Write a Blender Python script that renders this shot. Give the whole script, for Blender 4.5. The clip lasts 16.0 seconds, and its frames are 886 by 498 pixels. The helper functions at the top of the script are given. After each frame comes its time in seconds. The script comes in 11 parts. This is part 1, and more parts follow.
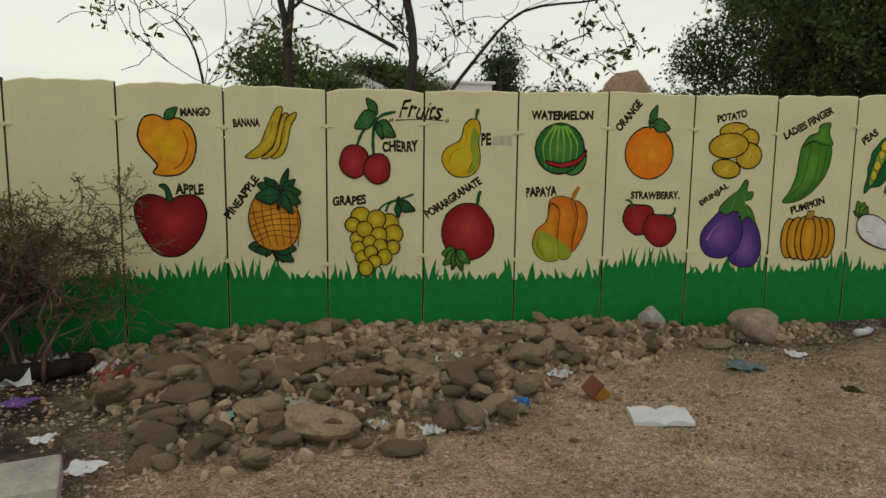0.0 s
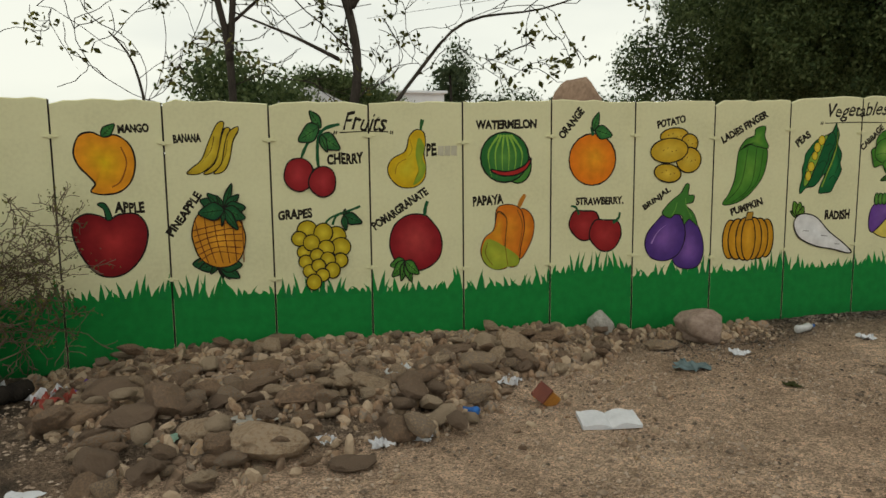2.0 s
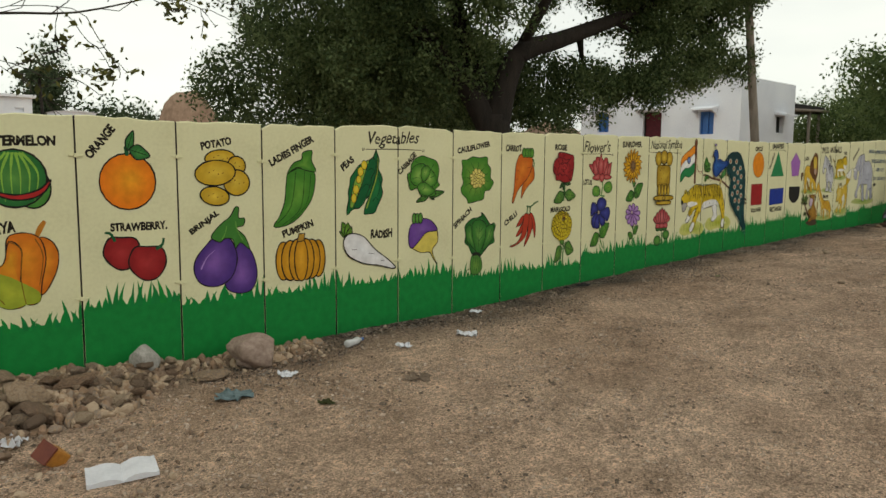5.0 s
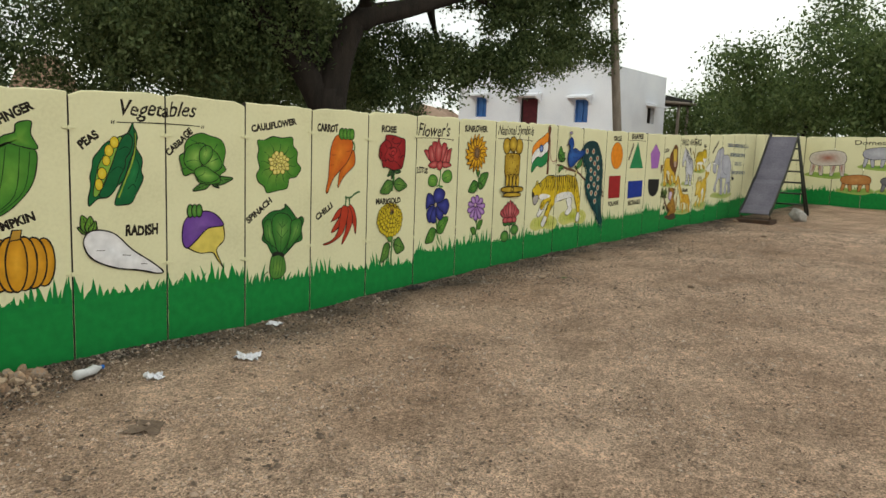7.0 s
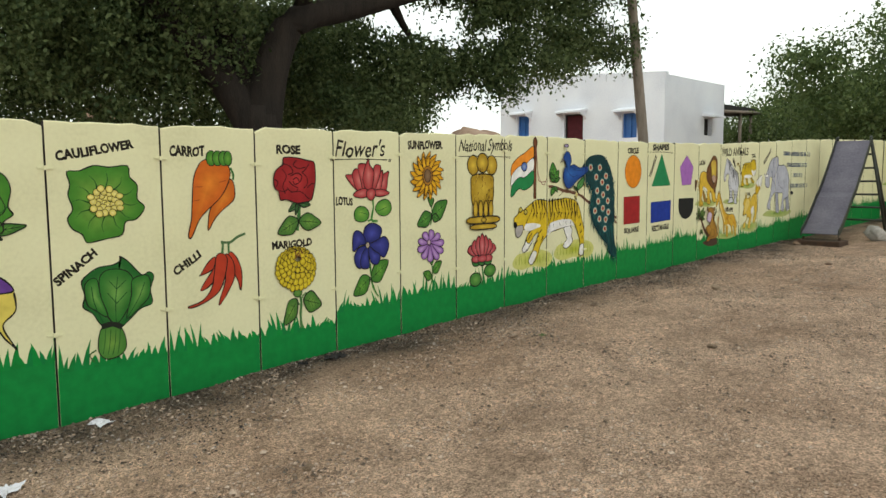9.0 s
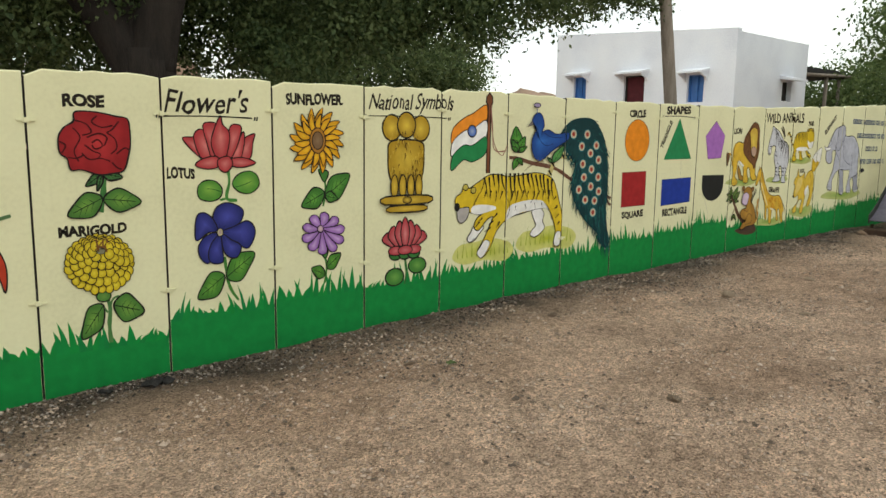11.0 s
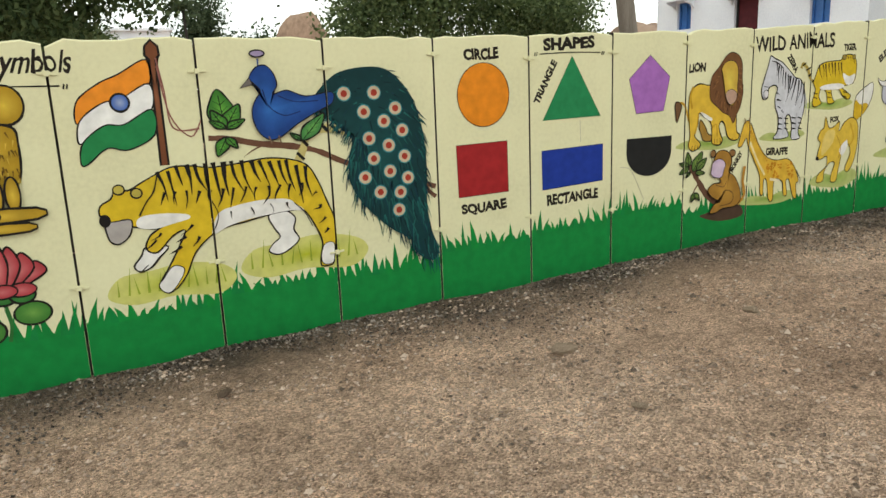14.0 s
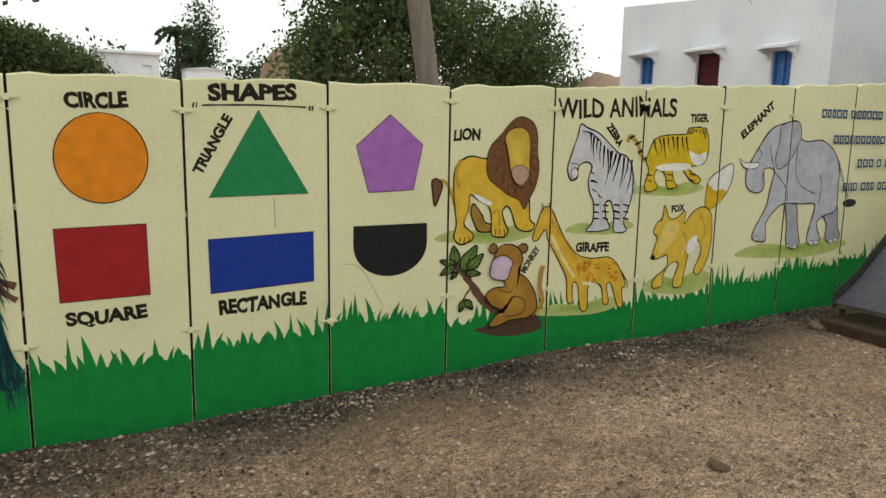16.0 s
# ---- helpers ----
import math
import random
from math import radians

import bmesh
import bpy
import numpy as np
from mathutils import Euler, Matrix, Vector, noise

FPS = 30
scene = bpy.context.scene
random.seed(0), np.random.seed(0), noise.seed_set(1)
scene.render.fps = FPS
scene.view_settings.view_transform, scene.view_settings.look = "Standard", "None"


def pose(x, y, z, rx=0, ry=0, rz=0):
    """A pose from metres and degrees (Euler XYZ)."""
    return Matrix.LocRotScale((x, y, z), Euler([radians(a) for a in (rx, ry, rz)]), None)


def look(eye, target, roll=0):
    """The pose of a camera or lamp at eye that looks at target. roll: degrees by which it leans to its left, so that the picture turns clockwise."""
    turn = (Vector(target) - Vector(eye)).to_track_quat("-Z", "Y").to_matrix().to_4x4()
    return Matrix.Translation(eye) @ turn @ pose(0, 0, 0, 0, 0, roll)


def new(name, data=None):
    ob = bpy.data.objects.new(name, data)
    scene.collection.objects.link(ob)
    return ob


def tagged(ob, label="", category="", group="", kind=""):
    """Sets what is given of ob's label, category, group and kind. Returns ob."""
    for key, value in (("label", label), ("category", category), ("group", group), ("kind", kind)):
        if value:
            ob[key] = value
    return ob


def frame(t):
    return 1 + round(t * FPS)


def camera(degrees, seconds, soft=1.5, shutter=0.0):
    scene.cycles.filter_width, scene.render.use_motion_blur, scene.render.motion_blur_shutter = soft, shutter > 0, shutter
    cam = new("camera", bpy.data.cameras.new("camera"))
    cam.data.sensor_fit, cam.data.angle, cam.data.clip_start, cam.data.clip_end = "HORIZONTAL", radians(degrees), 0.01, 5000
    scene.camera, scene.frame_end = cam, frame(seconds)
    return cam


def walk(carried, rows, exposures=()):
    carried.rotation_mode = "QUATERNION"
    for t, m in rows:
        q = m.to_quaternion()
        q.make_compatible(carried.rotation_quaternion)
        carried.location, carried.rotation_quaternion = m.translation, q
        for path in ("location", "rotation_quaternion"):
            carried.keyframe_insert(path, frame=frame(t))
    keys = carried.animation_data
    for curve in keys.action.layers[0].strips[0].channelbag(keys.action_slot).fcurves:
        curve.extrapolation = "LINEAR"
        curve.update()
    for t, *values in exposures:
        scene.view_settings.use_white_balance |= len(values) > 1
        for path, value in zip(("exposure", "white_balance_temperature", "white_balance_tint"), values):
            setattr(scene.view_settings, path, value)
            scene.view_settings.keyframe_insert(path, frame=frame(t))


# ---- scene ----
cam = camera(62.4, 16.0)
PATH = [
    (0, (0.626, -5.296, 1.463), (0.958, -3.344, 1.179), 0.7),
    (0.5, (0.622, -5.295, 1.466), (0.963, -3.345, 1.184), 0.8),
    (1, (0.633, -5.293, 1.462), (0.98, -3.345, 1.173), 1.0),
    (1.5, (0.649, -5.299, 1.476), (1.019, -3.35, 1.221), 0.1),
    (2, (0.693, -5.306, 1.473), (1.139, -3.374, 1.214), -0.6),
    (2.5, (0.76, -5.301, 1.483), (1.302, -3.394, 1.214), -0.3),
    (3, (0.871, -5.309, 1.499), (1.646, -3.482, 1.252), -1.0),
    (3.5, (0.931, -5.319, 1.507), (1.876, -3.57, 1.282), -0.4),
    (4, (1.039, -5.351, 1.517), (2.122, -3.681, 1.321), -0.5),
    (4.5, (1.158, -5.381, 1.515), (2.343, -3.782, 1.318), 0.1),
    (5, (1.294, -5.402, 1.521), (2.621, -3.922, 1.303), 0.4),
    (5.2, (1.366, -5.381, 1.5), (2.755, -3.964, 1.247), 0.8),
    (7.3, (2.971, -5.041, 1.564), (4.523, -3.805, 1.308), 1.3),
    (7.5, (3.187, -5.02, 1.535), (4.726, -3.766, 1.288), -0.5),
    (8, (3.747, -4.96, 1.58), (5.061, -3.482, 1.289), -1.0),
    (8.5, (4.278, -4.774, 1.608), (5.64, -3.341, 1.307), 1.1),
    (9, (4.848, -4.719, 1.564), (6.257, -3.314, 1.368), -0.3),
    (9.2, (5.073, -4.669, 1.561), (6.48, -3.268, 1.317), 0.5),
    (11.3, (7.25, -4.351, 1.594), (8.425, -2.764, 1.277), 0.3),
    (11.5, (7.49, -4.336, 1.591), (8.564, -2.684, 1.249), -0.9),
    (12, (8.071, -4.302, 1.633), (8.911, -2.532, 1.23), 0.7),
    (12.5, (8.621, -4.216, 1.686), (9.427, -2.438, 1.252), -2.2),
    (13, (9.277, -4.276, 1.695), (10.133, -2.524, 1.251), -1.7),
    (13.5, (9.843, -4.189, 1.614), (10.805, -2.495, 1.162), -0.4),
    (14, (10.474, -4.108, 1.681), (11.359, -2.367, 1.247), -2.3),
    (14.5, (10.962, -3.972, 1.682), (11.796, -2.213, 1.222), -1.3),
    (15, (11.555, -3.789, 1.775), (12.482, -2.033, 1.532), -1.9),
    (15.5, (12.106, -3.703, 1.793), (13.002, -1.935, 1.526), 0.8),
    (15.6, (12.249, -3.698, 1.8), (13.112, -1.918, 1.508), -0.7),
    (16, (12.737, -3.599, 1.788), (13.648, -1.85, 1.456), 1.1),
]
walk(cam, [(t, look(eye, target, roll)) for t, eye, target, roll in PATH],
     exposures=[(0, -1.62, 6950, 2), (1.5, -1.52, 6900, 2), (3.5, -1.36, 6850, 3), (5.0, -1.28, 6800, 3), (7.5, -0.86, 6600, 4), (9.0, -0.76, 6500, 3), (11.5, -0.78, 6500, 4), (12.5, -0.64, 6500, 4), (14.0, -0.62, 6500, 4),
                (14.5, -0.6, 6500, 4), (15.4, -1.0, 6600, 3), (16, -1.0, 6600, 3)])

# ---- light ----
world = bpy.data.worlds.new("overcast_sky")
scene.world = world
world.use_nodes = True
wn, wl = world.node_tree.nodes, world.node_tree.links
wn.clear()
w_out, w_bg = wn.new("ShaderNodeOutputWorld"), wn.new("ShaderNodeBackground")
w_sky = wn.new("ShaderNodeTexSky")
w_sky.sky_type = 'NISHITA'
w_sky.sun_disc = False
w_sky.sun_elevation, w_sky.sun_rotation = radians(52), radians(200)
w_tc, w_map, w_noise, w_ramp = (wn.new("ShaderNodeTexCoord"), wn.new("ShaderNodeMapping"), wn.new("ShaderNodeTexNoise"), wn.new("ShaderNodeValToRGB"))
w_map.inputs["Scale"].default_value = (1.2, 1.2, 4.0)
w_noise.inputs["Scale"].default_value, w_noise.inputs["Detail"].default_value = 1.6, 6
w_ramp.color_ramp.elements[0].position, w_ramp.color_ramp.elements[0].color = 0.36, (0.80, 0.815, 0.81, 1)
w_ramp.color_ramp.elements[1].position, w_ramp.color_ramp.elements[1].color = 0.62, (1.0, 0.99, 0.945, 1)
w_scale, w_mix = wn.new("ShaderNodeMix"), wn.new("ShaderNodeMix")
w_scale.data_type = w_mix.data_type = 'RGBA'
w_scale.blend_type = 'MULTIPLY'
w_scale.inputs[0].default_value = 1.0
w_scale.inputs[7].default_value = (0.1, 0.1, 0.1, 1)
w_mix.inputs[0].default_value = 0.9
wl.new(w_tc.outputs["Generated"], w_map.inputs["Vector"])
wl.new(w_map.outputs["Vector"], w_noise.inputs["Vector"])
wl.new(w_noise.outputs["Fac"], w_ramp.inputs["Fac"])
wl.new(w_sky.outputs["Color"], w_scale.inputs[6])
wl.new(w_scale.outputs[2], w_mix.inputs[6])
wl.new(w_ramp.outputs["Color"], w_mix.inputs[7])
wl.new(w_mix.outputs[2], w_bg.inputs["Color"])
w_bg.inputs["Strength"].default_value = 2.8
wl.new(w_bg.outputs["Background"], w_out.inputs["Surface"])
sun = new("sun", bpy.data.lights.new("sun", 'SUN'))
sun.data.energy, sun.data.angle, sun.data.color = 0.35, radians(30), (1.0, 0.98, 0.93)
sun.matrix_world = look((2, -8, 12), (6, 0, 0))


# ---- materials ----
def material(name, rough=0.8, metal=0.0):
    m = bpy.data.materials.new(name)
    m.use_nodes = True
    b = m.node_tree.nodes["Principled BSDF"]
    b.inputs["Roughness"].default_value, b.inputs["Metallic"].default_value = rough, metal
    return m, m.node_tree.nodes, m.node_tree.links, b


def mottled(name, colours, scale=6.0, rough=0.85, metal=0.0, bump=0.3, fine=60.0, depth=0.01, random_amount=0.0, coords="Object", stretch=(1, 1, 1), spec=0.3):
    """Colours spread by a broad noise and a fine grain, with relief from both."""
    m, n, l, b = material(name, rough, metal)
    b.inputs["Specular IOR Level"].default_value = spec
    tc, mp, n1, n2, ramp = n.new("ShaderNodeTexCoord"), n.new("ShaderNodeMapping"), n.new("ShaderNodeTexNoise"), n.new("ShaderNodeTexNoise"), n.new("ShaderNodeValToRGB")
    mp.inputs["Scale"].default_value = stretch
    l.new(tc.outputs[coords], mp.inputs["Vector"])
    for k, s, d in ((n1, scale, 5), (n2, fine, 4)):
        k.inputs["Scale"].default_value, k.inputs["Detail"].default_value = s, d
        l.new(mp.outputs["Vector"], k.inputs["Vector"])
    add = n.new("ShaderNodeMath")
    add.operation = 'MULTIPLY_ADD'
    add.inputs[1].default_value, add.inputs[2].default_value = 0.4, 0.0
    l.new(n2.outputs["Fac"], add.inputs[0])
    mul = n.new("ShaderNodeMath")
    mul.operation = 'MULTIPLY_ADD'
    mul.inputs[1].default_value = 0.6
    l.new(n1.outputs["Fac"], mul.inputs[0])
    l.new(add.outputs[0], mul.inputs[2])
    fac = mul.outputs[0]
    if random_amount:
        info, ra = n.new("ShaderNodeObjectInfo"), n.new("ShaderNodeMath")
        geo, sm = n.new("ShaderNodeNewGeometry"), n.new("ShaderNodeMath")
        sm.operation = 'ADD'
        l.new(info.outputs["Random"], sm.inputs[0])
        l.new(geo.outputs["Random Per Island"], sm.inputs[1])
        fr = n.new("ShaderNodeMath")
        fr.operation = 'FRACT'
        l.new(sm.outputs[0], fr.inputs[0])
        ra.operation = 'MULTIPLY_ADD'
        ra.inputs[1].default_value = random_amount
        l.new(fr.outputs[0], ra.inputs[0])
        sub = n.new("ShaderNodeMath")
        sub.operation = 'SUBTRACT'
        l.new(fac, sub.inputs[0])
        sub.inputs[1].default_value = random_amount / 2
        l.new(sub.outputs[0], ra.inputs[2])
        fac = ra.outputs[0]
    els = ramp.color_ramp.elements
    lo, hi = (0.3, 0.7)
    while len(els) < len(colours):
        els.new(0.5)
    for i, c in enumerate(colours):
        els[i].position = lo + (hi - lo) * i / max(1, len(colours) - 1)
        els[i].color = (*c, 1)
    l.new(fac, ramp.inputs["Fac"])
    l.new(ramp.outputs["Color"], b.inputs["Base Color"])
    if bump:
        bp = n.new("ShaderNodeBump")
        bp.inputs["Strength"].default_value, bp.inputs["Distance"].default_value = bump, depth
        l.new(mul.outputs[0], bp.inputs["Height"])
        l.new(bp.outputs["Normal"], b.inputs["Normal"])
    return m


def mural_material():
    """Brushed wall paint; its pigments come with the drawing."""
    m, n, l, b = material("mural_paint", 0.6)
    b.inputs["Specular IOR Level"].default_value = 0.14
    at, tc, no, mx = n.new("ShaderNodeAttribute"), n.new("ShaderNodeTexCoord"), n.new("ShaderNodeTexNoise"), n.new("ShaderNodeMix")
    at.attribute_name = "pigment"
    no.inputs["Scale"].default_value, no.inputs["Detail"].default_value = 14, 6
    l.new(tc.outputs["Object"], no.inputs["Vector"])
    rp = n.new("ShaderNodeValToRGB")
    rp.color_ramp.elements[0].position, rp.color_ramp.elements[0].color = 0.3, (0.82, 0.82, 0.82, 1)
    rp.color_ramp.elements[1].position, rp.color_ramp.elements[1].color = 0.7, (1.08, 1.08, 1.08, 1)
    l.new(no.outputs["Fac"], rp.inputs["Fac"])
    mx.data_type, mx.blend_type = 'RGBA', 'MULTIPLY'
    mx.inputs[0].default_value = 1
    l.new(at.outputs["Color"], mx.inputs[6])
    l.new(rp.outputs["Color"], mx.inputs[7])
    l.new(mx.outputs[2], b.inputs["Base Color"])
    bp = n.new("ShaderNodeBump")
    bp.inputs["Strength"].default_value, bp.inputs["Distance"].default_value = 0.15, 0.004
    l.new(no.outputs["Fac"], bp.inputs["Height"])
    l.new(bp.outputs["Normal"], b.inputs["Normal"])
    return m


def ground_material():
    m, n, l, b = material("gravelly_earth", 0.95)
    b.inputs["Specular IOR Level"].default_value = 0.15
    tc = n.new("ShaderNodeTexCoord")
    big, mid, fin, vor = (n.new("ShaderNodeTexNoise"), n.new("ShaderNodeTexNoise"), n.new("ShaderNodeTexNoise"), n.new("ShaderNodeTexVoronoi"))
    for k, s, d in ((big, 0.55, 5), (mid, 2.6, 8), (fin, 45, 5)):
        k.inputs["Scale"].default_value, k.inputs["Detail"].default_value = s, d
        l.new(tc.outputs["Object"], k.inputs["Vector"])
    vor.inputs["Scale"].default_value = 115
    l.new(tc.outputs["Object"], vor.inputs["Vector"])
    r1, r2, r3 = n.new("ShaderNodeValToRGB"), n.new("ShaderNodeValToRGB"), n.new("ShaderNodeValToRGB")
    for r, p0, c0, p1, c1 in ((r1, 0.35, EARTH[0], 0.65, EARTH[1]), (r2, 0.3, (0.76, 0.75, 0.74), 0.7, (1.2, 1.2, 1.2)), (r3, 0.0, (0.5, 0.47, 0.45), 0.9, (1.45, 1.44, 1.42))):
        r.color_ramp.elements[0].position, r.color_ramp.elements[0].color = p0, (*c0, 1)
        r.color_ramp.elements[1].position, r.color_ramp.elements[1].color = p1, (*c1, 1)
    l.new(big.outputs["Fac"], r1.inputs["Fac"])
    l.new(mid.outputs["Fac"], r2.inputs["Fac"])
    sep = n.new("ShaderNodeSeparateColor")
    l.new(vor.outputs["Color"], sep.inputs["Color"])
    l.new(sep.outputs["Red"], r3.inputs["Fac"])
    m1, m2 = n.new("ShaderNodeMix"), n.new("ShaderNodeMix")
    for k in (m1, m2):
        k.data_type, k.blend_type = 'RGBA', 'MULTIPLY'
        k.inputs[0].default_value = 1
    l.new(r1.outputs["Color"], m1.inputs[6])
    l.new(r2.outputs["Color"], m1.inputs[7])
    # clods and crumbs between the broad patches and the fine grit
    clod, r4, m4 = n.new("ShaderNodeTexNoise"), n.new("ShaderNodeValToRGB"), n.new("ShaderNodeMix")
    clod.inputs["Scale"].default_value, clod.inputs["Detail"].default_value, clod.inputs["Roughness"].default_value = 17, 8, 0.75
    l.new(tc.outputs["Object"], clod.inputs["Vector"])
    r4.color_ramp.elements[0].position, r4.color_ramp.elements[0].color = 0.34, (0.68, 0.66, 0.64, 1)
    r4.color_ramp.elements[1].position, r4.color_ramp.elements[1].color = 0.62, (1.36, 1.35, 1.34, 1)
    l.new(clod.outputs["Fac"], r4.inputs["Fac"])
    m4.data_type, m4.blend_type = 'RGBA', 'MULTIPLY'
    m4.inputs[0].default_value = 1
    l.new(m1.outputs[2], m4.inputs[6])
    l.new(r4.outputs["Color"], m4.inputs[7])
    l.new(m4.outputs[2], m2.inputs[6])
    l.new(r3.outputs["Color"], m2.inputs[7])
    # dark damp soil round the bush, a strip of dark litter along the wall's foot, and the stones' gap shade coloured
    # into the rubble's bed
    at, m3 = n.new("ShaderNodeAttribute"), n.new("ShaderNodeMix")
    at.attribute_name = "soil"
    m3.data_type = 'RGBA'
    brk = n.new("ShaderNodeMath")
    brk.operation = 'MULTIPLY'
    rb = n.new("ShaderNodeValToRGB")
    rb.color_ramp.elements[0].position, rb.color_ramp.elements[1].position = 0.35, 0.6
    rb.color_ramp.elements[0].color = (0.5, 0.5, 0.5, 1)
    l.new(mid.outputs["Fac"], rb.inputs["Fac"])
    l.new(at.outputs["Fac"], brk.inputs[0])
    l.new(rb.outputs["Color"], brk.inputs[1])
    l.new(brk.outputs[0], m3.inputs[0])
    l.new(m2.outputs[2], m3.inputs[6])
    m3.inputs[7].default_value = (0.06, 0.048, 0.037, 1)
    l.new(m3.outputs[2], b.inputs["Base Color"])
    hs = n.new("ShaderNodeMath")
    hs.operation = 'ADD'
    l.new(clod.outputs["Fac"], hs.inputs[0])
    l.new(vor.outputs["Distance"], hs.inputs[1])
    bp = n.new("ShaderNodeBump")
    bp.inputs["Strength"].default_value, bp.inputs["Distance"].default_value = 1.0, 0.03
    l.new(hs.outputs[0], bp.inputs["Height"])
    l.new(bp.outputs["Normal"], b.inputs["Normal"])
    return m


EARTH = ((0.45, 0.317, 0.228), (0.62, 0.46, 0.345))
CREAM = mottled("cream_wall_paint", [(0.57, 0.545, 0.335), (0.65, 0.625, 0.39), (0.69, 0.67, 0.425)], 2.2, 0.65, 0, 0.12, 40, 0.004, spec=0.2)
MURAL = mural_material()
SLAB_SIDE = mottled("bare_slab_edge", [(0.018, 0.015, 0.012), (0.06, 0.05, 0.04)], 9, 0.95, 0, 0.3)
INK = mottled("black_lettering_paint", [(0.010, 0.008, 0.006), (0.026, 0.02, 0.014)], 20, 0.6, 0, 0, spec=0.1)
GROUND = ground_material()
ROCK = mottled("rubble_stone", [(0.19, 0.13, 0.09), (0.25, 0.158, 0.10), (0.29, 0.19, 0.12), (0.23, 0.19, 0.155), (0.34, 0.225, 0.135), (0.40, 0.30, 0.21)], 7, 0.9, 0, 1.0, 45, 0.03, 0.72)
PALE_ROCK = mottled("pale_stone", [(0.18, 0.125, 0.095), (0.28, 0.205, 0.165), (0.36, 0.28, 0.23)], 6, 0.9, 0, 0.5, 60, 0.01)
GREY_ROCK = mottled("grey_concrete", [(0.2, 0.19, 0.17), (0.32, 0.30, 0.27), (0.42, 0.40, 0.36)], 6, 0.9, 0, 0.5, 60, 0.01)
PEBBLE = mottled("pebbles", [(0.09, 0.066, 0.048), (0.24, 0.172, 0.124), (0.36, 0.265, 0.195), (0.42, 0.325, 0.25)], 3, 0.9, 0, 0, 40, 0.01, 0.38)
DEBRIS = mottled("dark_debris", [(0.025, 0.02, 0.016), (0.06, 0.047, 0.037), (0.12, 0.095, 0.075), (0.16, 0.13, 0.105), (0.25, 0.21, 0.175)], 3, 0.95, 0, 0, 40, 0.01, 0.5)
BARK = mottled("dark_bark", [(0.011, 0.0085, 0.007), (0.034, 0.026, 0.02)], 4, 0.95, 0, 0.8, 30, 0.03, stretch=(3, 3, 0.6))
GREY_BARK = mottled("grey_bark", [(0.03, 0.024, 0.02), (0.085, 0.068, 0.055)], 5, 0.95, 0, 0.6, 40, 0.02, stretch=(3, 3, 0.8))
TWIG = mottled("dry_twigs", [(0.07, 0.048, 0.034), (0.19, 0.14, 0.10)], 8, 0.95, 0, 0)


def leaf_material(name, colours):
    m = mottled(name, colours, 0.8, 0.6, 0, 0, 9, 0.01, 0.45, spec=0.25)
    n, l = m.node_tree.nodes, m.node_tree.links
    b, out = n["Principled BSDF"], n["Material Output"]
    tr, mx = n.new("ShaderNodeBsdfTranslucent"), n.new("ShaderNodeMixShader")
    src = b.inputs["Base Color"].links[0].from_socket
    l.new(src, tr.inputs["Color"])
    mx.inputs[0].default_value = 0.4
    l.new(b.outputs[0], mx.inputs[1])
    l.new(tr.outputs[0], mx.inputs[2])
    l.new(mx.outputs[0], out.inputs["Surface"])
    return m


LEAF = leaf_material("dark_foliage", [(0.04, 0.066, 0.024), (0.085, 0.122, 0.044), (0.155, 0.195, 0.078)])
LEAF_FRESH = leaf_material("fresh_foliage", [(0.045, 0.075, 0.022), (0.09, 0.135, 0.042), (0.15, 0.195, 0.07)])
LEAF_FAR = leaf_material("far_foliage", [(0.03, 0.05, 0.025), (0.06, 0.085, 0.04), (0.09, 0.12, 0.06)])
LEAF_SPARSE = leaf_material("olive_foliage", [(0.05, 0.055, 0.015), (0.10, 0.10, 0.03), (0.20, 0.19, 0.05)])
WHITEWASH = mottled("whitewash", [(0.62, 0.64, 0.70), (0.72, 0.74, 0.79), (0.78, 0.80, 0.83)], 0.8, 0.8, 0, 0.15, 20, 0.01)
BLUE = mottled("blue_gloss_paint", [(0.03, 0.10, 0.30), (0.05, 0.16, 0.42)], 4, 0.4, 0, 0.1)
MAROON = mottled("maroon_cloth", [(0.05, 0.008, 0.012), (0.10, 0.015, 0.02)], 5, 0.8, 0, 0.2)
DARK = mottled("dark_shade", [(0.012, 0.012, 0.012), (0.03, 0.028, 0.025)], 5, 0.9, 0, 0)
STEEL = mottled("worn_sheet_steel", [(0.065, 0.058, 0.08), (0.10, 0.093, 0.118), (0.14, 0.13, 0.155)], 2.5, 0.45, 0.45, 0.1, 30, 0.004)
IRON = mottled("dark_green_iron", [(0.02, 0.024, 0.02), (0.05, 0.055, 0.045)], 12, 0.55, 0.3, 0.1)
RUST = mottled("rusty_iron", [(0.03, 0.02, 0.015), (0.09, 0.05, 0.03)], 12, 0.8, 0.2, 0.2)
POLE_WOOD = mottled("weathered_pole", [(0.14, 0.118, 0.095), (0.22, 0.185, 0.15), (0.30, 0.255, 0.21)], 6, 0.9, 0, 0.4, 50, 0.01, stretch=(4, 4, 0.5))
THATCH = mottled("brown_thatch", [(0.17, 0.11, 0.075), (0.30, 0.205, 0.145), (0.36, 0.26, 0.19)], 1.5, 0.95, 0, 0.5, 14, 0.05)
PAPER = mottled("white_paper", [(0.5, 0.5, 0.53), (0.66, 0.66, 0.69)], 10, 0.8, 0, 0.1)
PLASTIC = mottled("clear_plastic", [(0.40, 0.40, 0.40), (0.6, 0.6, 0.6)], 12, 0.25, 0, 0.2)
GLASS_GREEN = mottled("pale_green_glaze", [(0.22, 0.36, 0.28), (0.30, 0.44, 0.35)], 8, 0.3, 0, 0.05)
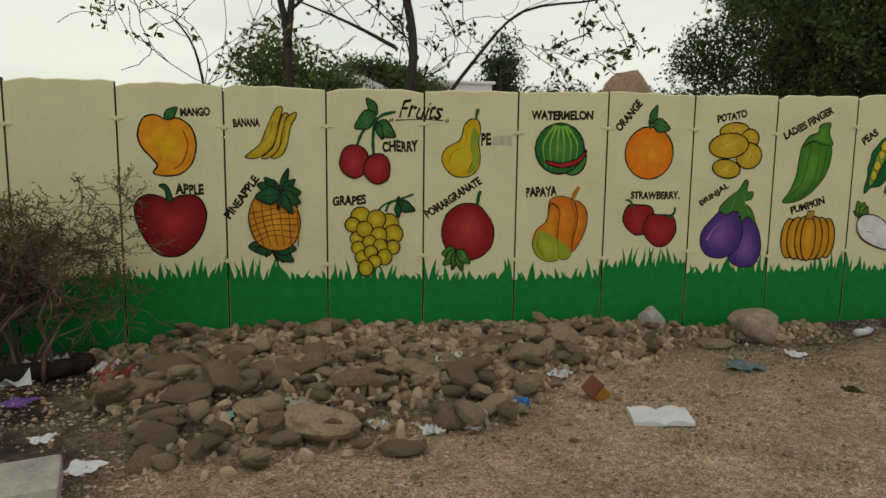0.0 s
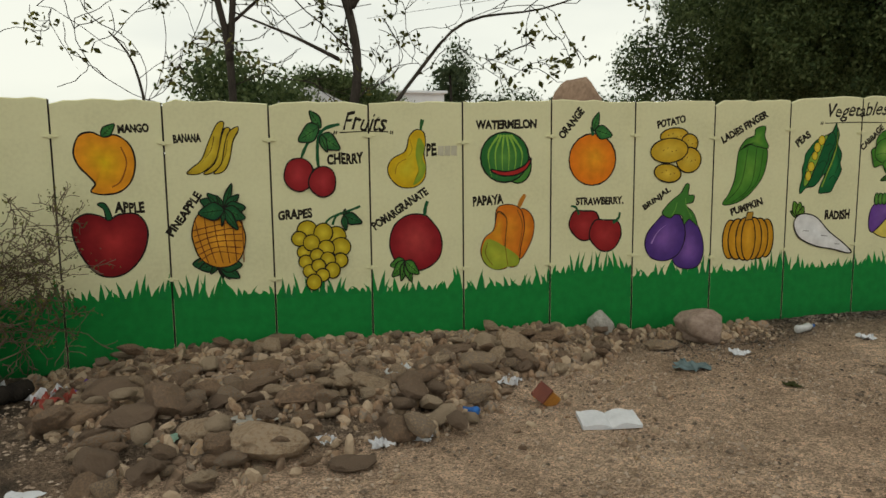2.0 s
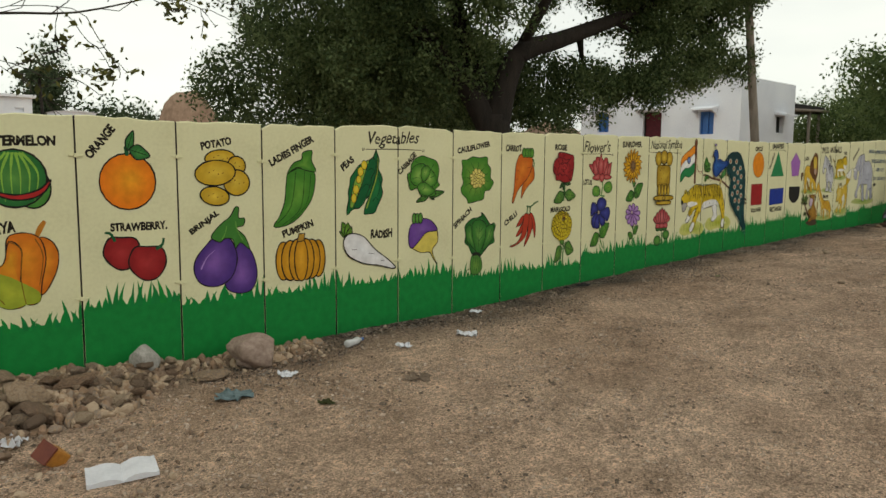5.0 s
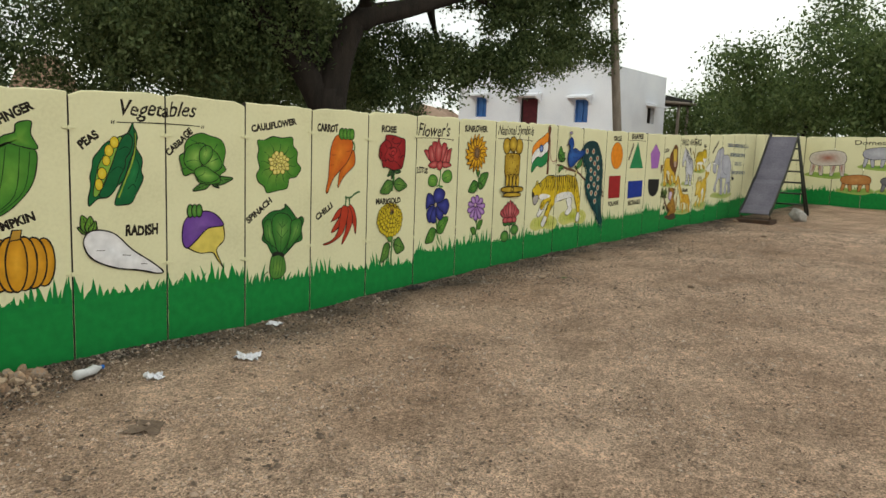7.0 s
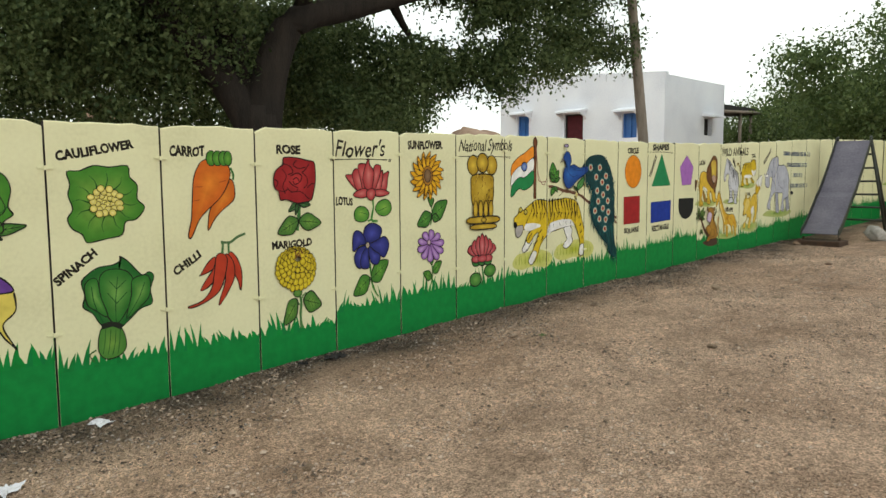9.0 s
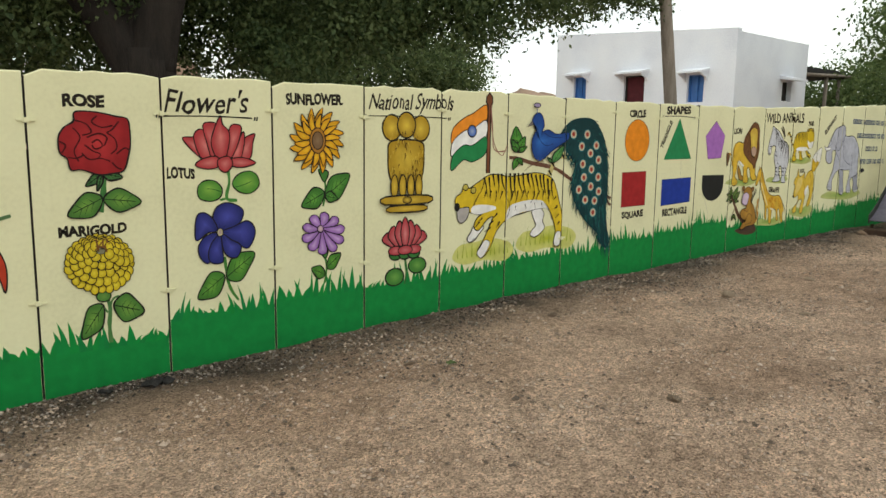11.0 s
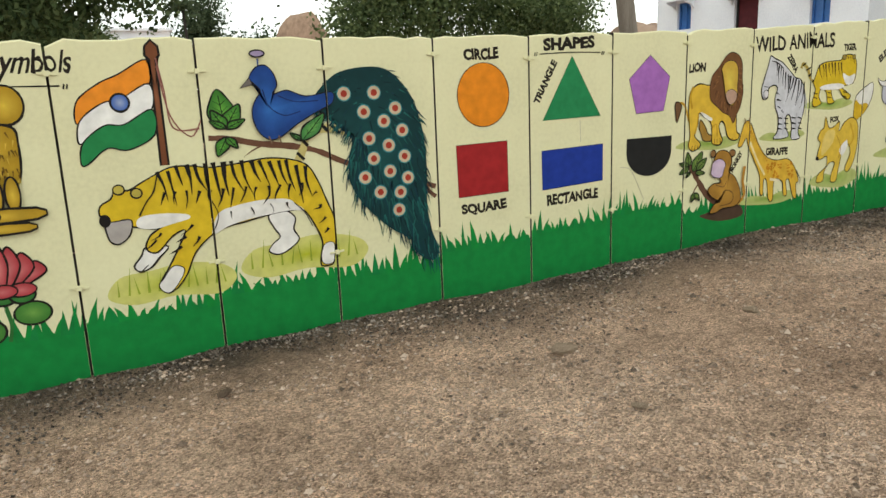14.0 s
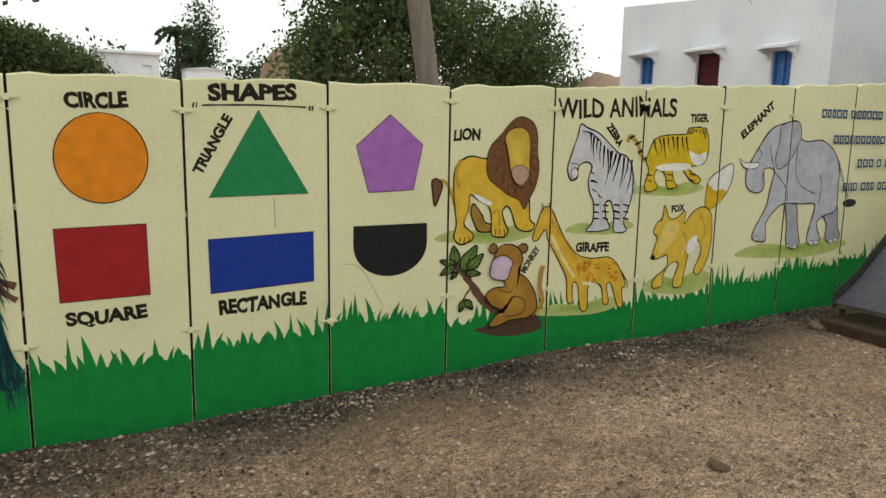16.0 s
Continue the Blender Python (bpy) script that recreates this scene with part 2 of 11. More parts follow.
ORANGE_PACK = mottled("orange_packet", [(0.30, 0.11, 0.02), (0.52, 0.24, 0.045)], 9, 0.4, 0, 0.15)
DARKRED_PACK = mottled("dark_red_packet", [(0.10, 0.02, 0.012), (0.16, 0.04, 0.02)], 9, 0.4, 0, 0.15)
BLUE_PACK = mottled("blue_foil", [(0.01, 0.07, 0.30), (0.03, 0.17, 0.5)], 14, 0.3, 0.2, 0.2)
CLOTH = mottled("faded_teal_cloth", [(0.05, 0.08, 0.085), (0.15, 0.2, 0.21)], 25, 0.9, 0, 0.3)
RED_CLOTH = mottled("red_rag", [(0.22, 0.03, 0.03), (0.36, 0.08, 0.05)], 12, 0.9, 0, 0.3)
PURPLE_CLOTH = mottled("purple_rag", [(0.11, 0.05, 0.22), (0.2, 0.1, 0.33)], 12, 0.9, 0, 0.3)
TIN = mottled("tin_roof", [(0.5, 0.5, 0.52), (0.65, 0.65, 0.66)], 2, 0.4, 0.4, 0.1)


# ---- building helpers ----
def mesh_of(name, verts, faces, mats, smooth=False):
    me = bpy.data.meshes.new(name)
    me.from_pydata([tuple(v) for v in verts], [], [tuple(f) for f in faces])
    for m in (mats if isinstance(mats, (list, tuple)) else [mats]):
        me.materials.append(m)
    if smooth:
        me.polygons.foreach_set("use_smooth", [True] * len(me.polygons))
    me.update()
    return me


def part(name, data, parent, label="", mat=None):
    """Links a bmesh or a mesh as one object under a thing or a part."""
    if isinstance(data, bmesh.types.BMesh):
        me = bpy.data.meshes.new(name)
        data.to_mesh(me)
        data.free()
        me.materials.append(mat)
        data = me
    ob = new(name, data)
    ob.parent = parent
    if label:
        tagged(ob, label)
    return ob


def thing(name, place, label, category, group="", kind=""):
    ob = new(name)
    ob.matrix_world = pose(*place) if len(place) != 3 else pose(*place)
    return tagged(ob, label, category, group, kind)


def box(bm, x0, x1, y0, y1, z0, z1, bevel=0.0, m=None):
    geo = bmesh.ops.create_cube(bm, size=1)
    vs = geo["verts"]
    for v in vs:
        v.co = Vector(((x0 + x1) / 2 + v.co.x * (x1 - x0), (y0 + y1) / 2 + v.co.y * (y1 - y0), (z0 + z1) / 2 + v.co.z * (z1 - z0)))
    if m is not None:
        for v in vs:
            v.co = m @ v.co
    if bevel:
        es = list({e for v in vs for e in v.link_edges})
        bmesh.ops.bevel(bm, geom=es, offset=bevel, segments=2, affect='EDGES', profile=0.6)
    return bm


def tube(verts, faces, pts, radii, sides=7):
    base = len(verts)
    pts = [Vector(p) for p in pts]
    for i, p in enumerate(pts):
        d = (pts[min(i + 1, len(pts) - 1)] - pts[max(i - 1, 0)]).normalized()
        a = d.orthogonal().normalized()
        b = d.cross(a)
        for k in range(sides):
            t = 2 * math.pi * k / sides
            verts.append(p + (a * math.cos(t) + b * math.sin(t)) * radii[i])
    for i in range(len(pts) - 1):
        for k in range(sides):
            j = (k + 1) % sides
            faces.append((base + i * sides + k, base + i * sides + j, base + (i + 1) * sides + j, base + (i + 1) * sides + k))
    faces.append(tuple(base + k for k in range(sides))[::-1])
    faces.append(tuple(base + (len(pts) - 1) * sides + k for k in range(sides)))


def rod(name, pts, r, mat, parent, sides=8, label=""):
    v, f = [], []
    tube(v, f, pts, [r] * len(pts) if not isinstance(r, (list, tuple)) else r, sides)
    return part(name, mesh_of(name, v, f, mat, True), parent, label)


def rounded(pts, closed=True, n=6):
    """A soft curve through the given corners."""
    out, k = [], len(pts)
    rng = range(k) if closed else range(k - 1)
    for i in rng:
        p = [Vector(pts[(i + j) % k] if closed else pts[min(max(i + j, 0), k - 1)]) for j in (-1, 0, 1, 2)]
        for s in range(n):
            t = s / n
            out.append(0.5 * ((2 * p[1]) + (p[2] - p[0]) * t + (2 * p[0] - 5 * p[1] + 4 * p[2] - p[3]) * t * t + (3 * p[1] - p[0] - 3 * p[2] + p[3]) * t ** 3))
    if not closed:
        out.append(Vector(pts[-1]))
    return out

# ---- ground ----
def level(x):
    """Height of the trodden ground along the wall."""
    return float(np.interp(x, (-3, 3, 5.6, 8, 10, 12, 14, 15.3, 16, 18, 24, 40), (0.0, 0.0, 0.05, 0.14, 0.235, 0.30, 0.34, 0.41, 0.42, 0.42, 0.57, 0.6)))


def heap(x, y):
    """The rubble's mound against the wall."""
    ends = max(0.0, min(1.0, (x + 0.75) / 0.5)) * max(0.0, min(1.0, (3.9 - x) / 1.2))
    reach = 1.9 - max(0.0, x - 1.0) * 0.62
    return 0.11 * ends * max(0.0, min(1.0, (y + reach) / 0.5)) if reach > 0 else 0.0


def ground_at(x, y):
    h = level(x) + 0.03 * noise.noise(Vector((x * 0.7, y * 0.7, 3.1))) + 0.014 * noise.noise(Vector((x * 3.1, y * 3.1, 7.7)))
    return h + heap(x, y)


def make_ground():
    xs = np.concatenate([-np.geomspace(400, 5, 14), np.arange(-4, 25, 0.125), np.geomspace(26, 400, 14)])
    ys = np.concatenate([-np.geomspace(300, 8, 12), np.arange(-7, 0.9, 0.125), np.geomspace(1.5, 400, 16)])
    verts = [(x, y, ground_at(x, y)) for y in ys for x in xs]
    w = len(xs)
    faces = [(j * w + i, j * w + i + 1, (j + 1) * w + i + 1, (j + 1) * w + i) for j in range(len(ys) - 1) for i in range(w - 1)]
    me = mesh_of("ground", verts, faces, GROUND, True)
    # mask for dark soil, wall-foot litter and painted shade among the rubble
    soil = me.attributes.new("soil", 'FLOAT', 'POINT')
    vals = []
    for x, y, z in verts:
        soil_and_gap_shade = max(0.0, min(1.0, (0.05 - x + 0.15 * (y + 1.5)) / 0.5)) if y > -3.5 else 0.0
        # under the heap the colour is darkened to stand for shade between stones
        soil_and_gap_shade = max(soil_and_gap_shade, 0.85 if heap(x, y) > 0.03 else 0.0)
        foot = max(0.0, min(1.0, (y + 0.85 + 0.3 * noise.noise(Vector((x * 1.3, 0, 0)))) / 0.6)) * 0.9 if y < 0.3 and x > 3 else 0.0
        vals.append(max(soil_and_gap_shade, foot))
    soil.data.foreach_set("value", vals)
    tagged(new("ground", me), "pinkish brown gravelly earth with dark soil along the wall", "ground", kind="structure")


make_ground()


def make_pebbles():
    rnd = np.random.RandomState(4)
    verts, faces = [], []
    for i in range(100000):
        x = rnd.uniform(-2.0, 17.5)
        y = -rnd.beta(1.0, 1.3) * 4.6
        # gravel gathers in drifts and leaves smoother earth between
        if noise.noise(Vector((x * 1.3, y * 1.9, 3.0))) + 0.5 * noise.noise(Vector((x * 4.0, y * 5.0, 8.0))) < rnd.uniform(-0.45, 0.35) + (0.3 if y > -0.55 and x > 4 else 0.0):
            continue
        s = 0.0045 + 0.012 * rnd.rand() ** 3 + (0.016 * rnd.rand() if rnd.rand() < 0.02 else 0)
        z = ground_at(x, y) + s * 0.2
        b = len(verts)
        ax, ay, az = s * rnd.uniform(0.7, 1.3), s * rnd.uniform(0.7, 1.3), s * rnd.uniform(0.5, 0.8)
        verts += [(x + ax, y, z), (x, y + ay, z), (x - ax, y, z), (x, y - ay, z), (x, y, z + az), (x, y, z - az)]
        faces += [(b, b + 1, b + 4), (b + 1, b + 2, b + 4), (b + 2, b + 3, b + 4), (b + 3, b, b + 4)]
    tagged(new("gravel", mesh_of("gravel", verts, faces, PEBBLE)), "fine loose brown gravel scattered over the earth", "gravel", kind="stuff")


make_pebbles()

def make_debris():
    """Dark leaf crumbs and chips swept against the wall's foot."""
    rnd = np.random.RandomState(14)
    verts, faces = [], []
    for i in range(30000):
        x = rnd.uniform(3.4, 18)
        y = -0.01 - abs(rnd.normal()) * 0.34 * (1 + 0.7 * math.sin(x * 2.1))
        s = 0.004 + 0.011 * rnd.rand() ** 2
        a = rnd.uniform(0, 6.28)
        c, d = math.cos(a) * s, math.sin(a) * s
        z = ground_at(x, y) + 0.003
        b = len(verts)
        verts += [(x + c, y + d, z), (x - d * 0.5, y + c * 0.5, z + s * 0.7), (x - c, y - d, z + s * 0.2), (x + d * 0.5, y - c * 0.5, z)]
        faces += [(b, b + 1, b + 2), (b, b + 2, b + 3)]
    tagged(new("leaf_debris", mesh_of("leaf_debris", verts, faces, DEBRIS)), "dark crumbled leaves and chips along the wall's foot", "debris", kind="stuff")


make_debris()

# ---- the slab wall ----
PITCH, FIRST = 0.698, -0.716          # width of a slab with its joint; the joint beside the first painted slab
TOPS = (1.85, 1.85, 1.84, 1.843, 1.846, 1.867, 1.86, 1.866, 1.88, 1.917, 1.903, 1.911, 1.922, 1.942, 1.946, 1.96, 1.973, 1.986, 1.977, 1.973, 1.984, 1.994, 2.012, 2.028, 2.054, 2.09, 2.12, 2.16, 2.2, 2.22, 2.24, 2.26, 2.28, 2.3, 2.32, 2.34)
slab_rnd = random.Random(11)


def seam(k):
    return FIRST + PITCH * k


wall_n = tagged(new("wall_north"), "boundary wall of cream painted stone slabs with murals and a green grass band", "wall", kind="structure")
wall_e = tagged(new("wall_east"), "cream painted stone slab wall with green grass band across the far end", "wall", kind="structure")


def slab(parent, x0, x1, top0, top1, foot, place=None):
    """One upright stone slab with a broken, slightly wavy top edge."""
    n = 9
    bump = [slab_rnd.uniform(-0.008, 0.008) for _ in range(n)]
    bump[0] -= slab_rnd.uniform(0, 0.03)
    bump[-1] -= slab_rnd.uniform(0, 0.02)
    verts, faces = [], []
    a, b = x0 + 0.006, x1 - 0.006
    for i in range(n):
        t = i / (n - 1)
        x, z = a + (b - a) * t, top0 + (top1 - top0) * t + bump[i]
        verts += [(x, 0, foot), (x, 0, z - 0.008), (x, 0.008, z), (x, 0.047, z - 0.004), (x, 0.055, foot)]
    for i in range(n - 1):
        p, q = i * 5, i * 5 + 5
        for j in range(4):
            faces.append((p + j, q + j, q + j + 1, p + j + 1))
        faces.append((p + 4, q + 4, q, p))
    faces += [(0, 1, 2, 3, 4), tuple((n - 1) * 5 + j for j in (4, 3, 2, 1, 0))]
    me = mesh_of("slab", verts, faces, [CREAM, SLAB_SIDE])
    for p in me.polygons:
        p.material_index = 1 if abs(p.normal.x) > 0.9 or p.normal.y > 0.5 else 0
    ob = part("slab", me, parent)
    if place is not None:
        ob.matrix_local = place
    return ob


slabs = {}
for k in range(-7, 35):
    t0, t1 = TOPS[max(0, min(k, 35))], TOPS[max(0, min(k + 1, 35))]
    if k < 0:
        t0 = t1 = 1.86 - 0.003 * k
    slabs[k] = slab(wall_n, seam(k), seam(k + 1), t0, t1, level(seam(k)) - 0.25)
EAST_X = seam(35) + 0.03
EAST = pose(EAST_X, 0, 0, 0, 0, -90)
east_slabs = [slab(wall_e, PITCH * k, PITCH * (k + 1), 2.34 + 0.003 * k, 2.34 + 0.003 * (k + 1), 0.3, EAST) for k in range(0, 14)]


# added dark strips stand in for the shade inside the open joints, with slits of daylight
joint_rnd = random.Random(5)
for k in range(-6, 35):
    z, top = level(seam(k)) - 0.2, TOPS[max(0, min(k, 35))] - 0.04
    verts, faces = [], []
    while z < top:
        z2 = min(top, z + joint_rnd.uniform(0.15, 0.6))
        b = len(verts)
        verts += [(seam(k) + dx, y, q) for q in (z, z2) for dx, y in ((-0.0062, 0.025), (0.0062, 0.025), (0.0062, 0.045), (-0.0062, 0.045))]
        faces += [(b, b + 1, b + 5, b + 4), (b + 1, b + 2, b + 6, b + 5), (b + 2, b + 3, b + 7, b + 6), (b + 3, b, b + 4, b + 7), (b + 3, b + 2, b + 1, b), (b + 4, b + 5, b + 6, b + 7)]
        z = z2 + joint_rnd.choice((0.0, 0.01, 0.03))
    part("joint_shade_strip", mesh_of("joint_shade_strip", verts, faces, SLAB_SIDE), wall_n)


class Mural:
    """Flat paint on a slab, drawn in a box of the wall given by its two sides, foot and top."""

    def __init__(self, x0, x1, z0, z1, layer=10):
        self.b = (x0, x1, z0, z1)
        self.v, self.f, self.c, self.layer = [], [], [], layer

    def at(self, p):
        x0, x1, z0, z1 = self.b
        return (x0 + (x1 - x0) * p[0], z0 + (z1 - z0) * p[1])

    def _add(self, pts, faces, cols):
        y = -0.00015 * self.layer - 0.0004
        self.layer += 1
        base = len(self.v)
        self.v += [(p[0], y, p[1]) for p in pts]
        self.f += [tuple(base + i for i in f) for f in faces]
        self.c += [tuple(cols[i] for i in f) for f in faces]

    def line(self, pts, width, col, soft=True, closed=False, taper=False):
        ps = [Vector(self.at(p)) for p in pts]
        if soft and len(ps) > 2:
            ps = rounded(ps, closed, 5)
        if closed:
            ps = ps + [ps[0]]
        out, n = [], len(ps)
        for i, p in enumerate(ps):
            a, b = ps[max(i - 1, 0)], ps[min(i + 1, n - 1)]
            if closed and i in (0, n - 1):
                a, b = ps[-2], ps[1]
            d = b - a
            d = d.normalized() if d.length > 1e-6 else Vector((1, 0))
            w = width / 2 * ((1 - i / (n - 1)) * 0.9 + 0.1 if taper else 1) * (1 + 0.45 * noise.noise(Vector((p.x * 23, p.y * 23, 1.7))))
            out += [(p.x - d.y * w, p.y + d.x * w), (p.x + d.y * w, p.y - d.x * w)]
        self._add(out, [(2 * i, 2 * i + 1, 2 * i + 3, 2 * i + 2) for i in range(n - 1)], [col] * len(out))

    def shape(self, pts, col, inner=None, core=(0.5, 0.5), soft=True, edge=0.009, n=5, edge_col=(0.012, 0.01, 0.008)):
        """A filled outline; with an inner colour it blends to it round the core."""
        ps = [Vector(self.at(p)) for p in pts]
        if soft:
            ps = rounded(ps, True, n)
        k = len(ps)
        if inner is None:
            from_tess = [tuple(t) for t in mathutils_tess([[Vector((p.x, p.y, 0)) for p in ps]])]
            self._add([(p.x, p.y) for p in ps], from_tess, [col] * k)
        else:
            c = Vector(self.at(core))
            pts2, cols, faces = [], [], []
            rings = 7
            for r in range(rings):
                s = 1 - r / rings
                f = (r / rings) ** 1.5
                for p in ps:
                    q = c + (p - c) * s
                    pts2.append((q.x, q.y))
                    cols.append(tuple(col[j] + (inner[j] - col[j]) * f for j in range(3)))
            pts2.append((c.x, c.y))
            cols.append(inner)
            for r in range(rings - 1):
                for i in range(k):
                    j = (i + 1) % k
                    faces.append((r * k + i, r * k + j, (r + 1) * k + j, (r + 1) * k + i))
            for i in range(k):
                faces.append(((rings - 1) * k + i, (rings - 1) * k + (i + 1) % k, rings * k))
            self._add(pts2, faces, cols)
        if edge:
            x0, x1, z0, z1 = self.b
            raw = [((p.x - x0) / (x1 - x0), (p.y - z0) / (z1 - z0)) for p in ps]
            self.line(raw, edge * 1.25, edge_col, soft=False, closed=True)

    def oval(self, u, v, ru, rv, col, inner=None, core=None, edge=0.009, n=20, turn=0.0):
        c, s = math.cos(turn), math.sin(turn)
        pts = []
        for i in range(n):
            a, b = ru * math.cos(2 * math.pi * i / n), rv * math.sin(2 * math.pi * i / n)
            pts.append((u + a * c - b * s, v + a * s + b * c))
        self.shape(pts, col, inner, core or (u, v), soft=False, edge=edge)

    def leaf(self, u0, v0, u1, v1, fat, col=(0.03, 0.16, 0.04), edge=0.007):
        dx, dy = u1 - u0, v1 - v0
        nx, ny = -dy * fat, dx * fat
        self.shape([(u0, v0), (u0 + dx * 0.35 + nx, v0 + dy * 0.35 + ny), (u0 + dx * 0.75 + nx * 0.6, v0 + dy * 0.75 + ny * 0.6), (u1, v1),
                    (u0 + dx * 0.75 - nx * 0.6, v0 + dy * 0.75 - ny * 0.6), (u0 + dx * 0.35 - nx, v0 + dy * 0.35 - ny)], tuple(q * 0.8 for q in col), (col[0] * 2.6, col[1] * 1.8, col[2] * 1.5), (u0 + dx * 0.5, v0 + dy * 0.5), edge=edge)
        for k in (0.25, 0.42, 0.6):
            for side in (-0.62, 0.62):
                self.line([(u0 + dx * k, v0 + dy * k), (u0 + dx * (k + 0.17) + nx * side, v0 + dy * (k + 0.17) + ny * side)], 0.004, (0.012, 0.04, 0.012), taper=True)
        self.line([(u0, v0), (u0 + dx * 0.85, v0 + dy * 0.85)], 0.005, (0.01, 0.03, 0.01))

    def done(self, name, label="", parent=None, place=None):
        me = mesh_of(name, self.v, self.f, MURAL)
        att = me.attributes.new("pigment", 'FLOAT_COLOR', 'CORNER')
        att.data.foreach_set("color", [q for face in self.c for c in face for q in (*c[:3], 1.0)])
        x0, x1 = min(v[0] for v in self.v), max(v[0] for v in self.v)
        if place is None:
            cuts = [seam(k) for k in range(-8, 36) if x0 - 0.01 < seam(k) < x1 + 0.01]
            if cuts:
                bm = bmesh.new()
                bm.from_mesh(me)
                for c in cuts:
                    for d in (-0.006, 0.006):
                        bmesh.ops.bisect_plane(bm, geom=bm.verts[:] + bm.edges[:] + bm.faces[:], plane_co=(c + d, 0, 0), plane_no=(1, 0, 0))
                    gone = [f for f in bm.faces if abs(f.calc_center_median().x - c) < 0.0059]
                    bmesh.ops.delete(bm, geom=gone, context='FACES')
                bm.to_mesh(me)
                bm.free()
        if parent is None:
            k0, k1 = math.floor((x0 - FIRST) / PITCH), math.floor((x1 - FIRST) / PITCH)
            parent = slabs[k0] if k0 == k1 else wall_n
        ob = part(name, me, parent, label)
        if place is not None:
            ob.matrix_local = place
        return ob


from mathutils.geometry import tessellate_polygon as mathutils_tess

GREEN, DEEP, LIME = (0.015, 0.16, 0.045), (0.012, 0.085, 0.03), (0.18, 0.36, 0.03)
RED, CRIMSON, PINKRED = (0.30, 0.012, 0.016), (0.36, 0.012, 0.02), (0.50, 0.10, 0.11)
YELLOW, GOLD, ORANGE = (0.62, 0.44, 0.015), (0.58, 0.30, 0.015), (0.72, 0.20, 0.012)
PURPLE, VIOLET, BLACK = (0.085, 0.035, 0.20), (0.19, 0.09, 0.36), (0.012, 0.01, 0.008)
grass_rnd = random.Random(21)


def grass_band(x0, x1, foot, line, parent=None, place=None, name="painted_grass"):
    """The green band with brushed blades along the foot of one slab."""
    mu = Mural(0, 1, 0, 1, 1)
    n = 8
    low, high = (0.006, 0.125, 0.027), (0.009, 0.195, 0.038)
    pts, cols, faces = [], [], []
    for i in range(n + 1):
        x = x0 + 0.007 + (x1 - x0 - 0.014) * i / n
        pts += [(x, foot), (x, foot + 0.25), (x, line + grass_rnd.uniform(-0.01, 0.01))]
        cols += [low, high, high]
    for i in range(n):
        a = i * 3
        faces += [(a, a + 3, a + 4, a + 1), (a + 1, a + 4, a + 5, a + 2)]
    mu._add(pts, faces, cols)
    x = x0 + 0.008
    phase, blade = grass_rnd.uniform(0, 6), 0
    while x < x1 - 0.02:
        w = grass_rnd.uniform(0.03, 0.062)
        tall = (0.05 + 0.13 * grass_rnd.random() ** 1.6) * (1.0 + 0.5 * math.sin(x * 7 + phase))
        tall = min(tall, 0.17)
        lean = grass_rnd.uniform(-0.05, 0.05)
        a, b = x, min(x + w, x1 - 0.008)
        m = (a + b) / 2
        tip = min(max(m + lean, x0 + 0.008), x1 - 0.008)
        blade += 1
        mu.layer = 1.3 + (blade % 9) * 0.5
        c = tuple(q * grass_rnd.uniform(0.85, 1.1) for q in high)
        mu._add([(a, line - 0.02), (b, line - 0.02), (m + lean * 0.45 + w * 0.22, line + tall * 0.55), (tip, line + tall), (m + lean * 0.45 - w * 0.25, line + tall * 0.5)],
                [(0, 1, 2, 4), (4, 2, 3)], [c] * 5)
        x += w * grass_rnd.uniform(0.55, 0.9)
    return mu.done(name, "", parent, place)


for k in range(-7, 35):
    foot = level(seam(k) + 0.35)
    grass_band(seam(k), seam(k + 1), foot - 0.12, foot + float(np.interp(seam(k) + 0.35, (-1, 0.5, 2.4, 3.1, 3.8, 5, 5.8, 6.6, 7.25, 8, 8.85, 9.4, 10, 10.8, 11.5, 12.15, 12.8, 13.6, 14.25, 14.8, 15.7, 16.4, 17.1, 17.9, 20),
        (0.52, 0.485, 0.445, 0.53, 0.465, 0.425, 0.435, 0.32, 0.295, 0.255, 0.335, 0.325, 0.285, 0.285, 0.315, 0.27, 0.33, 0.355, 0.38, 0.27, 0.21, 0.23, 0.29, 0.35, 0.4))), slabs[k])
for k, s in enumerate(east_slabs):
    grass_band(PITCH * k, PITCH * (k + 1), 0.4, 0.58 + 0.36, s, pose(0, 0, 0))

# ---- metal ties over the joints ----
tie_bm = bmesh.new()
box(tie_bm, -0.045, 0.045, -0.007, 0.0, -0.006, 0.006, 0.002)
box(tie_bm, -0.012, 0.012, -0.014, 0.0, -0.014, 0.014, 0.003)
tie_mesh = bpy.data.meshes.new("tie")
tie_bm.to_mesh(tie_mesh)
tie_bm.free()
tie_mesh.materials.append(CREAM)
for k in range(-3, 30):
    for h in (1.58 + level(seam(k)) * 0.85, 0.62 + level(seam(k)) * 0.5):
        tie = part("tie", tie_mesh, wall_n)
        tie.location = (seam(k), -0.003, h + 0.03 * math.sin(k * 2.3 + h))
        tie.rotation_euler = (0, 0.08 * math.sin(k * 1.3), 0)


